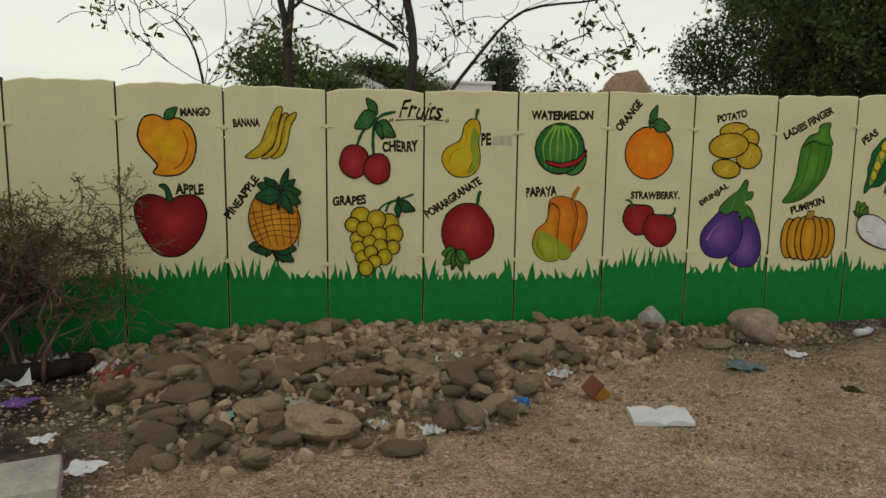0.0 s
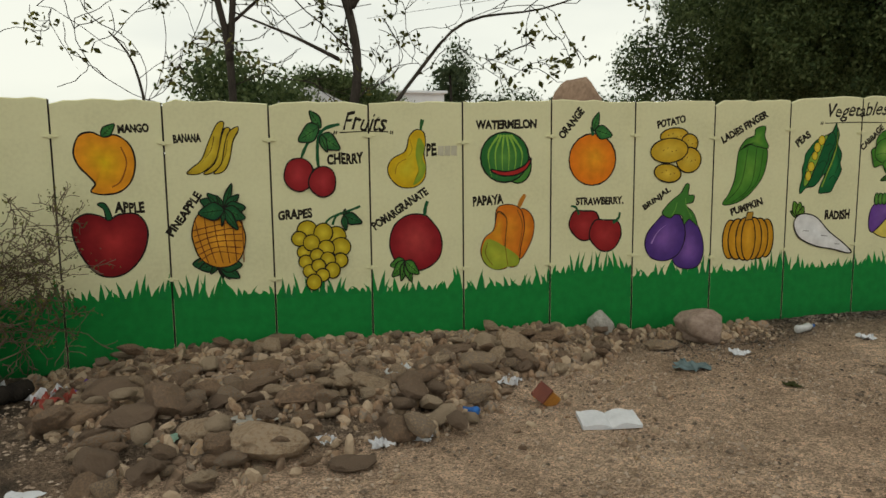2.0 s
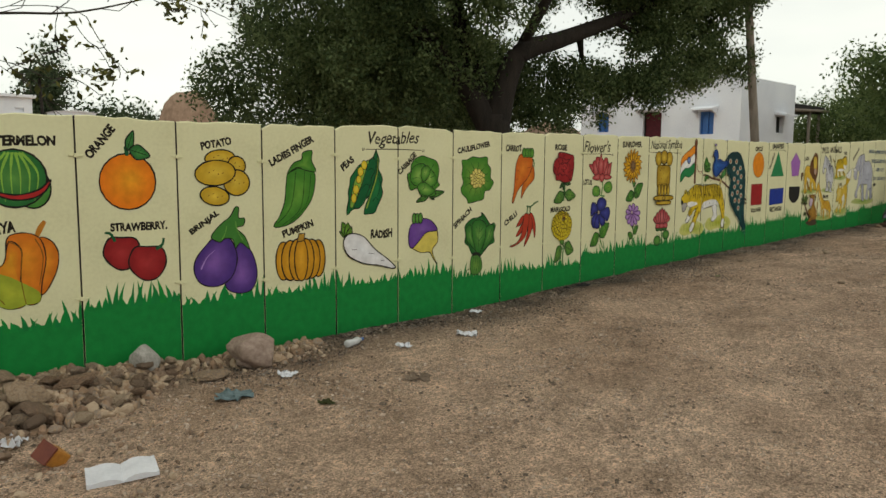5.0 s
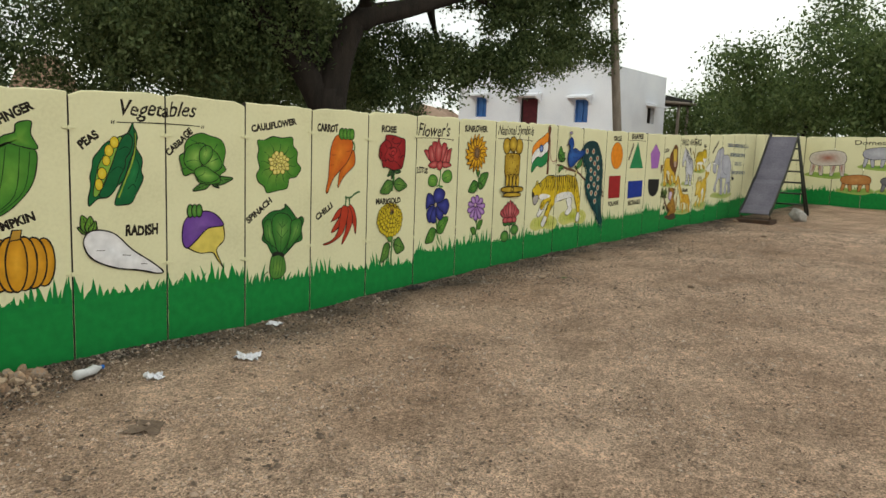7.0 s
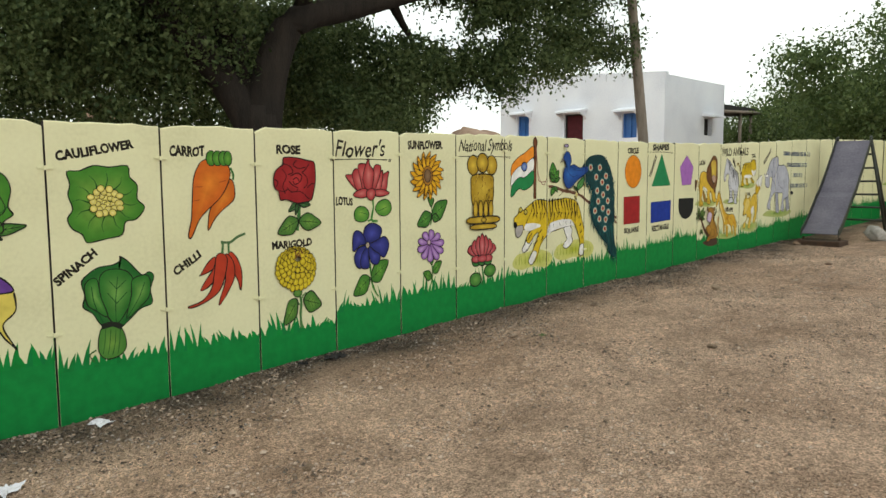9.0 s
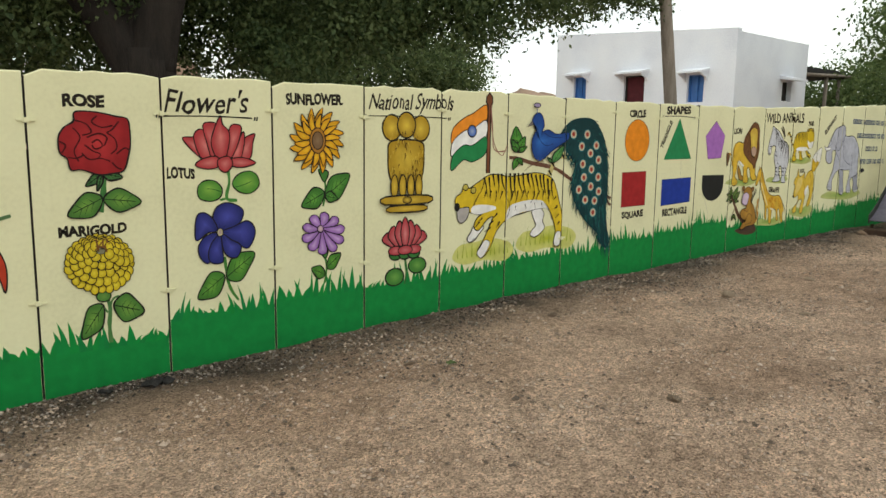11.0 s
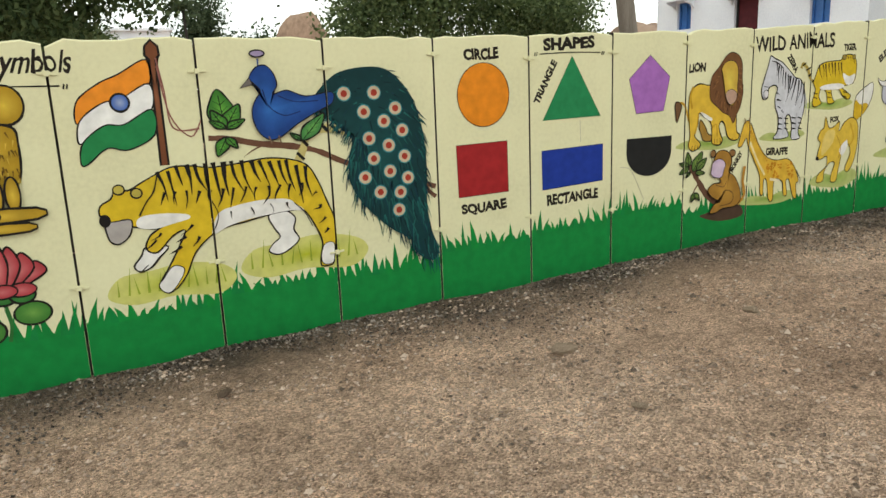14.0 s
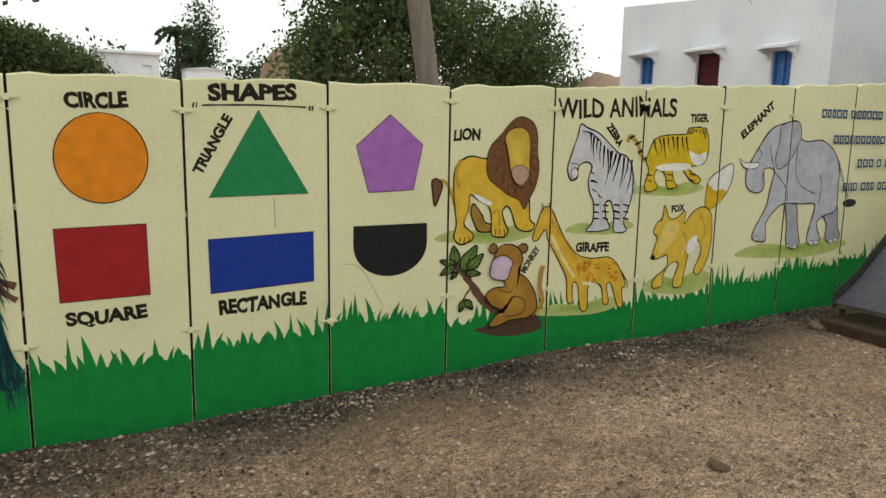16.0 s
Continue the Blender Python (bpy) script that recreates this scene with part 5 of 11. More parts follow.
m.line([(0.42, 0.28), (0.4, 0.15), (0.36, 0.04)], 0.004, (0.01, 0.07, 0.015))
m.line([(0.48, 0.28), (0.46, 0.14), (0.43, 0.04)], 0.004, (0.01, 0.07, 0.015))
m.line([(0.23, 0.33), (0.38, 0.34), (0.51, 0.3)], 0.03, (0.015, 0.018, 0.012))
m.line([(0.14, 0.11), (0.05, 0.07), (0.11, 0)], 0.008, (0.03, 0.1, 0.02))
m.done("painted_spinach", "painted tied bunch of dark green spinach")

m = Mural(7.134, 7.490, 1.162, 1.754, 10)
m.line([(0.92, 0.8), (0.98, 0.72), (0.97, 0.66)], 0.02, (0.05, 0.15, 0.04))
m.shape([(0.74, 0.65), (0.94, 0.66), (1, 0.55), (0.97, 0.42), (0.72, 0.3), (0.55, 0.2), (0.41, 0.07), (0.42, 0.2), (0.46, 0.31), (0.6, 0.45)], (0.5, 0.11, 0.012), (0.64, 0.2, 0.02), (0.76, 0.45), edge=0.006, n=4)
m.shape([(0.31, 0.87), (0.52, 0.89), (0.79, 0.87), (0.91, 0.77), (0.87, 0.63), (0.7, 0.46), (0.43, 0.32), (0.23, 0.2), (0.06, 0), (0, 0.03), (0.07, 0.21), (0.1, 0.42), (0.15, 0.69)], (0.52, 0.11, 0.012), (0.66, 0.2, 0.02), (0.45, 0.61), edge=0.006, n=4)
m.oval(0.52, 0.91, 0.11, 0.09, (0.05, 0.18, 0.02), (0.13, 0.3, 0.04), edge=0.005, n=10)
m.oval(0.65, 0.91, 0.11, 0.09, (0.05, 0.18, 0.02), (0.13, 0.3, 0.04), edge=0.005, n=10)
m.oval(0.78, 0.91, 0.11, 0.09, (0.05, 0.18, 0.02), (0.13, 0.3, 0.04), edge=0.005, n=10)
m.oval(0.87, 0.91, 0.09, 0.09, (0.05, 0.18, 0.02), (0.13, 0.3, 0.04), edge=0.005, n=10)
m.line([(0.16, 0.58), (0.32, 0.58)], 0.005, (0.25, 0.05, 0.01))
m.line([(0.12, 0.42), (0.25, 0.43)], 0.005, (0.25, 0.05, 0.01))
m.line([(0.67, 0.63), (0.81, 0.65)], 0.005, (0.25, 0.05, 0.01))
m.done("painted_carrots", "painted orange carrots with green tops")

m = Mural(7.112, 7.562, 0.670, 1.166, 10)
m.shape([(0.46, 0.7), (0.33, 0.61), (0.22, 0.47), (0.2, 0.45), (0.35, 0.49), (0.48, 0.58)], (0.40, 0.04, 0.016), edge=0.006, n=4)
m.shape([(0.51, 0.71), (0.43, 0.53), (0.29, 0.37), (0.21, 0.24), (0.37, 0.3), (0.53, 0.48)], (0.40, 0.04, 0.016), edge=0.006, n=4)
m.shape([(0.7, 0.74), (0.8, 0.71), (0.9, 0.53), (0.92, 0.35), (0.89, 0.18), (0.84, 0.34), (0.74, 0.52)], (0.40, 0.04, 0.016), edge=0.006, n=4)
m.shape([(0.64, 0.72), (0.77, 0.62), (0.79, 0.4), (0.67, 0.18), (0.51, 0), (0.54, 0.13), (0.63, 0.36)], (0.40, 0.04, 0.016), edge=0.006, n=4)
m.shape([(0.49, 0.71), (0.59, 0.74), (0.67, 0.66), (0.63, 0.43), (0.52, 0.21), (0.3, 0.08), (0.07, 0.02), (0, 0.04), (0.23, 0.1), (0.39, 0.26), (0.45, 0.5)], (0.40, 0.04, 0.016), edge=0.006, n=4)
m.line([(0.59, 0.74), (0.61, 0.9)], 0.018, (0.06, 0.15, 0.05))
m.line([(0.7, 0.74), (0.7, 0.89)], 0.018, (0.06, 0.15, 0.05))
m.line([(0.57, 0.9), (0.73, 0.89), (0.86, 0.96), (1, 1)], 0.02, (0.08, 0.15, 0.06))
m.done("painted_chillies", "painted bunch of red chillies")


# ---- murals: flowers ----
def stem(mu, u, v0, v1, leaves):
    mu.line([(u, v1), (u + 0.03, (v0 + v1) / 2), (u - 0.02, v0)], 0.016, (0.03, 0.13, 0.03))
    for a, b in leaves:
        mu.leaf(u, v0 + 0.1, a, b, 0.24, (0.05, 0.18, 0.03))


def petals(mu, u, v, r, n, fat, col, inner, start=0.0, asp=1.0):
    for i in range(n):
        a = start + 2 * math.pi * i / n
        mu.oval(u + r * 0.55 * math.cos(a), v + r * 0.55 * math.sin(a) * asp, r * 0.5, r * fat * asp, col, inner, edge=0.007, n=14, turn=math.atan2(math.sin(a) * asp, math.cos(a)))


def lotus(mu, v0, asp):
    for u, t, s in ((0.12, 0.55, 0.24), (0.88, 0.55, 0.24), (0.25, 0.75, 0.26), (0.75, 0.75, 0.26), (0.38, 0.9, 0.24), (0.62, 0.9, 0.24), (0.5, 1.0, 0.22)):
        mu.shape([(0.5 + (u - 0.5) * 0.4 - 0.03, v0), (u - s * 0.45, v0 + (t * (1 - v0)) * 0.55), (u, v0 + t * (1 - v0)), (u + s * 0.45, v0 + (t * (1 - v0)) * 0.55), (0.5 + (u - 0.5) * 0.4 + 0.03, v0)],
                 (0.36, 0.04, 0.05), (0.56, 0.20, 0.19), (u * 0.7 + 0.15, v0 + t * (1 - v0) * 0.45), edge=0.008)
    for u in (0.3, 0.7, 0.5):
        mu.oval(u, v0 - 0.01, 0.16, 0.07 * asp, (0.36, 0.04, 0.05), (0.5, 0.14, 0.14), edge=0.007)


m = Mural(7.808, 8.223, 1.151, 1.718, 10)
m.line([(0.52, 0.39), (0.52, 0.23), (0.47, 0.02)], 0.03, (0.05, 0.16, 0.04))
m.leaf(0.51, 0.4, 0.3, 0.28, 0.2, (0.04, 0.13, 0.04))
m.leaf(0.51, 0.4, 0.44, 0.23, 0.2, (0.04, 0.13, 0.04))
m.leaf(0.51, 0.4, 0.77, 0.36, 0.2, (0.04, 0.13, 0.04))
m.leaf(0.5, 0.16, 0.06, 0, 0.26, (0.07, 0.19, 0.035))
m.leaf(0.51, 0.15, 1, 0.11, 0.24, (0.07, 0.19, 0.035))
m.shape([(0.2, 0.98), (0.3, 1), (0.52, 0.99), (0.71, 0.96), (0.86, 0.94), (0.89, 0.83), (0.89, 0.69), (0.86, 0.58), (0.79, 0.43), (0.64, 0.4), (0.47, 0.39), (0.26, 0.44), (0.13, 0.44), (0.09, 0.55), (0.01, 0.6), (0, 0.74), (0.07, 0.84), (0.19, 0.9)], (0.24, 0.012, 0.014), (0.4, 0.03, 0.03), (0.45, 0.71), edge=0.007, n=4)
m.line([(0.21, 0.91), (0.34, 0.88), (0.4, 0.8), (0.29, 0.77)], 0.008, (0.05, 0.004, 0.005))
m.line([(0.18, 0.84), (0.26, 0.75), (0.18, 0.62), (0.23, 0.52)], 0.008, (0.05, 0.004, 0.005))
m.line([(0.34, 0.75), (0.49, 0.79), (0.59, 0.75), (0.55, 0.67)], 0.008, (0.05, 0.004, 0.005))
m.line([(0.31, 0.68), (0.41, 0.62), (0.5, 0.59), (0.46, 0.54)], 0.008, (0.05, 0.004, 0.005))
m.line([(0.4, 0.7), (0.48, 0.73), (0.53, 0.67), (0.44, 0.64), (0.4, 0.68)], 0.008, (0.05, 0.004, 0.005))
m.line([(0.59, 0.8), (0.69, 0.74), (0.71, 0.65), (0.63, 0.59)], 0.008, (0.05, 0.004, 0.005))
m.line([(0.75, 0.91), (0.66, 0.83), (0.59, 0.8)], 0.008, (0.05, 0.004, 0.005))
m.line([(0.7, 0.59), (0.81, 0.65), (0.87, 0.63)], 0.008, (0.05, 0.004, 0.005))
m.line([(0.64, 0.51), (0.7, 0.46), (0.76, 0.44)], 0.008, (0.05, 0.004, 0.005))
m.line([(0.27, 0.6), (0.36, 0.54), (0.5, 0.55), (0.62, 0.52)], 0.008, (0.05, 0.004, 0.005))
m.line([(0.1, 0.56), (0.2, 0.55), (0.29, 0.58)], 0.008, (0.05, 0.004, 0.005))
m.line([(0.48, 0.96), (0.41, 0.9), (0.53, 0.85), (0.67, 0.87)], 0.008, (0.05, 0.004, 0.005))
m.line([(0.01, 0.71), (0.08, 0.67), (0.03, 0.6)], 0.008, (0.05, 0.004, 0.005))
m.done("painted_rose", "painted red rose with green leaves")

m = Mural(7.823, 8.213, 0.408, 1.048, 10)
m.line([(0.46, 0.47), (0.52, 0.32), (0.5, 0.17), (0.51, 0)], 0.022, (0.07, 0.17, 0.05))
m.line([(0.51, 0.3), (0.56, 0.39), (0.65, 0.42)], 0.012, (0.07, 0.17, 0.05))
m.line([(0.49, 0.28), (0.4, 0.34), (0.3, 0.36)], 0.012, (0.07, 0.17, 0.05))
m.leaf(0.43, 0.35, 0.12, 0.07, 0.3, (0.07, 0.19, 0.035))
m.leaf(0.57, 0.34, 1, 0.25, 0.3, (0.07, 0.19, 0.035))
m.oval(0.44, 0.43, 0.1, 0.05, (0.07, 0.19, 0.035), (0.14, 0.27, 0.05), edge=0.006, n=14)
m.oval(0.82, 0.7, 0.07, 0.04, (0.52, 0.38, 0.015), (0.68, 0.55, 0.04), edge=0.004, n=9)
m.oval(0.8, 0.64, 0.07, 0.05, (0.52, 0.38, 0.015), (0.68, 0.55, 0.04), edge=0.004, n=9)
m.oval(0.76, 0.59, 0.07, 0.05, (0.52, 0.38, 0.015), (0.68, 0.55, 0.04), edge=0.004, n=9)
m.oval(0.69, 0.55, 0.07, 0.05, (0.52, 0.38, 0.015), (0.68, 0.55, 0.04), edge=0.004, n=9)
m.oval(0.61, 0.52, 0.07, 0.05, (0.52, 0.38, 0.015), (0.68, 0.55, 0.04), edge=0.004, n=9)
m.oval(0.52, 0.5, 0.06, 0.05, (0.52, 0.38, 0.015), (0.68, 0.55, 0.04), edge=0.004, n=9)
m.oval(0.42, 0.5, 0.06, 0.04, (0.52, 0.38, 0.015), (0.68, 0.55, 0.04), edge=0.004, n=9)
m.oval(0.32, 0.5, 0.06, 0.05, (0.52, 0.38, 0.015), (0.68, 0.55, 0.04), edge=0.004, n=9)
m.oval(0.23, 0.53, 0.06, 0.04, (0.52, 0.38, 0.015), (0.68, 0.55, 0.04), edge=0.004, n=9)
m.oval(0.14, 0.56, 0.07, 0.04, (0.52, 0.38, 0.015), (0.68, 0.55, 0.04), edge=0.004, n=9)
m.oval(0.08, 0.6, 0.06, 0.05, (0.52, 0.38, 0.015), (0.68, 0.55, 0.04), edge=0.004, n=9)
m.oval(0.03, 0.65, 0.06, 0.04, (0.52, 0.38, 0.015), (0.68, 0.55, 0.04), edge=0.004, n=9)
m.oval(0, 0.7, 0.07, 0.05, (0.52, 0.38, 0.015), (0.68, 0.55, 0.04), edge=0.004, n=9)
m.oval(0, 0.76, 0.06, 0.04, (0.52, 0.38, 0.015), (0.68, 0.55, 0.04), edge=0.004, n=9)
m.oval(0.02, 0.81, 0.06, 0.04, (0.52, 0.38, 0.015), (0.68, 0.55, 0.04), edge=0.004, n=9)
m.oval(0.06, 0.86, 0.07, 0.04, (0.52, 0.38, 0.015), (0.68, 0.55, 0.04), edge=0.004, n=9)
m.oval(0.12, 0.9, 0.07, 0.04, (0.52, 0.38, 0.015), (0.68, 0.55, 0.04), edge=0.004, n=9)
m.oval(0.2, 0.93, 0.06, 0.04, (0.52, 0.38, 0.015), (0.68, 0.55, 0.04), edge=0.004, n=9)
m.oval(0.29, 0.95, 0.06, 0.04, (0.52, 0.38, 0.015), (0.68, 0.55, 0.04), edge=0.004, n=9)
m.oval(0.38, 0.95, 0.07, 0.05, (0.52, 0.38, 0.015), (0.68, 0.55, 0.04), edge=0.004, n=9)
m.oval(0.48, 0.95, 0.07, 0.04, (0.52, 0.38, 0.015), (0.68, 0.55, 0.04), edge=0.004, n=9)
m.oval(0.58, 0.93, 0.07, 0.05, (0.52, 0.38, 0.015), (0.68, 0.55, 0.04), edge=0.004, n=9)
m.oval(0.66, 0.9, 0.07, 0.05, (0.52, 0.38, 0.015), (0.68, 0.55, 0.04), edge=0.004, n=9)
m.oval(0.73, 0.86, 0.08, 0.04, (0.52, 0.38, 0.015), (0.68, 0.55, 0.04), edge=0.004, n=9)
m.oval(0.79, 0.81, 0.07, 0.04, (0.52, 0.38, 0.015), (0.68, 0.55, 0.04), edge=0.004, n=9)
m.oval(0.82, 0.75, 0.06, 0.05, (0.52, 0.38, 0.015), (0.68, 0.55, 0.04), edge=0.004, n=9)
m.oval(0.72, 0.68, 0.07, 0.04, (0.52, 0.38, 0.015), (0.68, 0.55, 0.04), edge=0.004, n=9)
m.oval(0.67, 0.63, 0.07, 0.04, (0.52, 0.38, 0.015), (0.68, 0.55, 0.04), edge=0.004, n=9)
m.oval(0.59, 0.59, 0.07, 0.05, (0.52, 0.38, 0.015), (0.68, 0.55, 0.04), edge=0.004, n=9)
m.oval(0.49, 0.57, 0.07, 0.05, (0.52, 0.38, 0.015), (0.68, 0.55, 0.04), edge=0.004, n=9)
m.oval(0.38, 0.57, 0.07, 0.05, (0.52, 0.38, 0.015), (0.68, 0.55, 0.04), edge=0.004, n=9)
m.oval(0.28, 0.59, 0.07, 0.04, (0.52, 0.38, 0.015), (0.68, 0.55, 0.04), edge=0.004, n=9)
m.oval(0.19, 0.62, 0.07, 0.04, (0.52, 0.38, 0.015), (0.68, 0.55, 0.04), edge=0.004, n=9)
m.oval(0.12, 0.67, 0.07, 0.04, (0.52, 0.38, 0.015), (0.68, 0.55, 0.04), edge=0.004, n=9)
m.oval(0.08, 0.72, 0.07, 0.04, (0.52, 0.38, 0.015), (0.68, 0.55, 0.04), edge=0.004, n=9)
m.oval(0.07, 0.78, 0.07, 0.04, (0.52, 0.38, 0.015), (0.68, 0.55, 0.04), edge=0.004, n=9)
m.oval(0.1, 0.83, 0.06, 0.05, (0.52, 0.38, 0.015), (0.68, 0.55, 0.04), edge=0.004, n=9)
m.oval(0.15, 0.88, 0.07, 0.04, (0.52, 0.38, 0.015), (0.68, 0.55, 0.04), edge=0.004, n=9)
m.oval(0.23, 0.92, 0.06, 0.04, (0.52, 0.38, 0.015), (0.68, 0.55, 0.04), edge=0.004, n=9)
m.oval(0.32, 0.94, 0.07, 0.04, (0.52, 0.38, 0.015), (0.68, 0.55, 0.04), edge=0.004, n=9)
m.oval(0.43, 0.94, 0.06, 0.05, (0.52, 0.38, 0.015), (0.68, 0.55, 0.04), edge=0.004, n=9)
m.oval(0.53, 0.93, 0.07, 0.04, (0.52, 0.38, 0.015), (0.68, 0.55, 0.04), edge=0.004, n=9)
m.oval(0.62, 0.9, 0.07, 0.04, (0.52, 0.38, 0.015), (0.68, 0.55, 0.04), edge=0.004, n=9)
m.oval(0.69, 0.85, 0.07, 0.05, (0.52, 0.38, 0.015), (0.68, 0.55, 0.04), edge=0.004, n=9)
m.oval(0.74, 0.79, 0.07, 0.05, (0.52, 0.38, 0.015), (0.68, 0.55, 0.04), edge=0.004, n=9)
m.oval(0.75, 0.73, 0.07, 0.05, (0.52, 0.38, 0.015), (0.68, 0.55, 0.04), edge=0.004, n=9)
m.oval(0.62, 0.69, 0.06, 0.04, (0.52, 0.38, 0.015), (0.68, 0.55, 0.04), edge=0.004, n=9)
m.oval(0.53, 0.65, 0.07, 0.05, (0.52, 0.38, 0.015), (0.68, 0.55, 0.04), edge=0.004, n=9)
m.oval(0.42, 0.64, 0.07, 0.04, (0.52, 0.38, 0.015), (0.68, 0.55, 0.04), edge=0.004, n=9)
m.oval(0.32, 0.65, 0.06, 0.05, (0.52, 0.38, 0.015), (0.68, 0.55, 0.04), edge=0.004, n=9)
m.oval(0.23, 0.69, 0.06, 0.04, (0.52, 0.38, 0.015), (0.68, 0.55, 0.04), edge=0.004, n=9)
m.oval(0.17, 0.74, 0.06, 0.04, (0.52, 0.38, 0.015), (0.68, 0.55, 0.04), edge=0.004, n=9)
m.oval(0.15, 0.8, 0.07, 0.04, (0.52, 0.38, 0.015), (0.68, 0.55, 0.04), edge=0.004, n=9)
m.oval(0.18, 0.86, 0.06, 0.04, (0.52, 0.38, 0.015), (0.68, 0.55, 0.04), edge=0.004, n=9)
m.oval(0.25, 0.9, 0.06, 0.05, (0.52, 0.38, 0.015), (0.68, 0.55, 0.04), edge=0.004, n=9)
m.oval(0.34, 0.93, 0.07, 0.04, (0.52, 0.38, 0.015), (0.68, 0.55, 0.04), edge=0.004, n=9)
m.oval(0.45, 0.93, 0.07, 0.04, (0.52, 0.38, 0.015), (0.68, 0.55, 0.04), edge=0.004, n=9)
m.oval(0.55, 0.9, 0.07, 0.05, (0.52, 0.38, 0.015), (0.68, 0.55, 0.04), edge=0.004, n=9)
m.oval(0.63, 0.86, 0.07, 0.05, (0.52, 0.38, 0.015), (0.68, 0.55, 0.04), edge=0.004, n=9)
m.oval(0.67, 0.8, 0.07, 0.05, (0.52, 0.38, 0.015), (0.68, 0.55, 0.04), edge=0.004, n=9)
m.oval(0.67, 0.74, 0.07, 0.05, (0.52, 0.38, 0.015), (0.68, 0.55, 0.04), edge=0.004, n=9)
m.oval(0.52, 0.72, 0.07, 0.05, (0.52, 0.38, 0.015), (0.68, 0.55, 0.04), edge=0.004, n=9)
m.oval(0.42, 0.71, 0.06, 0.04, (0.52, 0.38, 0.015), (0.68, 0.55, 0.04), edge=0.004, n=9)
m.oval(0.32, 0.73, 0.06, 0.04, (0.52, 0.38, 0.015), (0.68, 0.55, 0.04), edge=0.004, n=9)
m.oval(0.25, 0.77, 0.06, 0.05, (0.52, 0.38, 0.015), (0.68, 0.55, 0.04), edge=0.004, n=9)
m.oval(0.23, 0.83, 0.06, 0.05, (0.52, 0.38, 0.015), (0.68, 0.55, 0.04), edge=0.004, n=9)
m.oval(0.27, 0.88, 0.07, 0.05, (0.52, 0.38, 0.015), (0.68, 0.55, 0.04), edge=0.004, n=9)
m.oval(0.36, 0.91, 0.07, 0.05, (0.52, 0.38, 0.015), (0.68, 0.55, 0.04), edge=0.004, n=9)
m.oval(0.46, 0.91, 0.07, 0.05, (0.52, 0.38, 0.015), (0.68, 0.55, 0.04), edge=0.004, n=9)
m.oval(0.56, 0.88, 0.06, 0.05, (0.52, 0.38, 0.015), (0.68, 0.55, 0.04), edge=0.004, n=9)
m.oval(0.6, 0.83, 0.07, 0.04, (0.52, 0.38, 0.015), (0.68, 0.55, 0.04), edge=0.004, n=9)
m.oval(0.59, 0.77, 0.07, 0.04, (0.52, 0.38, 0.015), (0.68, 0.55, 0.04), edge=0.004, n=9)
m.oval(0.45, 0.78, 0.07, 0.04, (0.52, 0.38, 0.015), (0.68, 0.55, 0.04), edge=0.004, n=9)
m.oval(0.35, 0.79, 0.07, 0.04, (0.52, 0.38, 0.015), (0.68, 0.55, 0.04), edge=0.004, n=9)
m.oval(0.3, 0.84, 0.06, 0.05, (0.52, 0.38, 0.015), (0.68, 0.55, 0.04), edge=0.004, n=9)
m.oval(0.34, 0.89, 0.06, 0.05, (0.52, 0.38, 0.015), (0.68, 0.55, 0.04), edge=0.004, n=9)
m.oval(0.44, 0.91, 0.07, 0.04, (0.52, 0.38, 0.015), (0.68, 0.55, 0.04), edge=0.004, n=9)
m.oval(0.53, 0.87, 0.06, 0.05, (0.52, 0.38, 0.015), (0.68, 0.55, 0.04), edge=0.004, n=9)
m.oval(0.53, 0.81, 0.07, 0.05, (0.52, 0.38, 0.015), (0.68, 0.55, 0.04), edge=0.004, n=9)
m.line([(0.47, 0.89), (0.5, 0.83)], 0.009, (0.16, 0.07, 0.02))
m.line([(0.49, 0.87), (0.35, 0.89)], 0.009, (0.16, 0.07, 0.02))
m.line([(0.54, 0.9), (0.53, 0.91)], 0.009, (0.16, 0.07, 0.02))
m.line([(0.45, 0.94), (0.45, 0.87)], 0.009, (0.16, 0.07, 0.02))
m.line([(0.36, 0.95), (0.39, 0.84)], 0.009, (0.16, 0.07, 0.02))
m.line([(0.51, 0.95), (0.51, 0.91)], 0.009, (0.16, 0.07, 0.02))
m.line([(0.48, 0.95), (0.34, 0.85)], 0.009, (0.16, 0.07, 0.02))
m.done("painted_marigold", "painted yellow marigold with green leaves")

m = Mural(8.476, 8.955, 1.198, 1.718, 10)
m.line([(0.57, 0.4), (0.59, 0.23), (0.55, 0.03), (0.69, 0)], 0.02, (0.06, 0.2, 0.04))
m.line([(0.55, 0.03), (0.46, 0.01)], 0.014, (0.06, 0.2, 0.04))
m.shape([(0.17, 0.16), (0.25, 0.24), (0.39, 0.24), (0.49, 0.15), (0.46, 0.04), (0.33, 0), (0.19, 0.04)], (0.07, 0.22, 0.03), (0.22, 0.4, 0.06), (0.32, 0.15), edge=0.006, n=4)
m.shape([(0.63, 0.2), (0.71, 0.31), (0.87, 0.35), (0.98, 0.29), (1, 0.17), (0.88, 0.08), (0.72, 0.1)], (0.07, 0.22, 0.03), (0.22, 0.4, 0.06), (0.86, 0.22), edge=0.006, n=4)
m.line([(0.63, 0.16), (0.73, 0.17), (0.89, 0.22)], 0.004, (0.01, 0.07, 0.015))
m.line([(0.47, 0.11), (0.38, 0.14), (0.29, 0.15)], 0.004, (0.01, 0.07, 0.015))
m.shape([(0, 0.74), (0.13, 0.75), (0.21, 0.78), (0.25, 0.59), (0.28, 0.48), (0.18, 0.54), (0.06, 0.65)], (0.34, 0.03, 0.035), (0.56, 0.17, 0.15), (0.16, 0.64), edge=0.006, n=4)
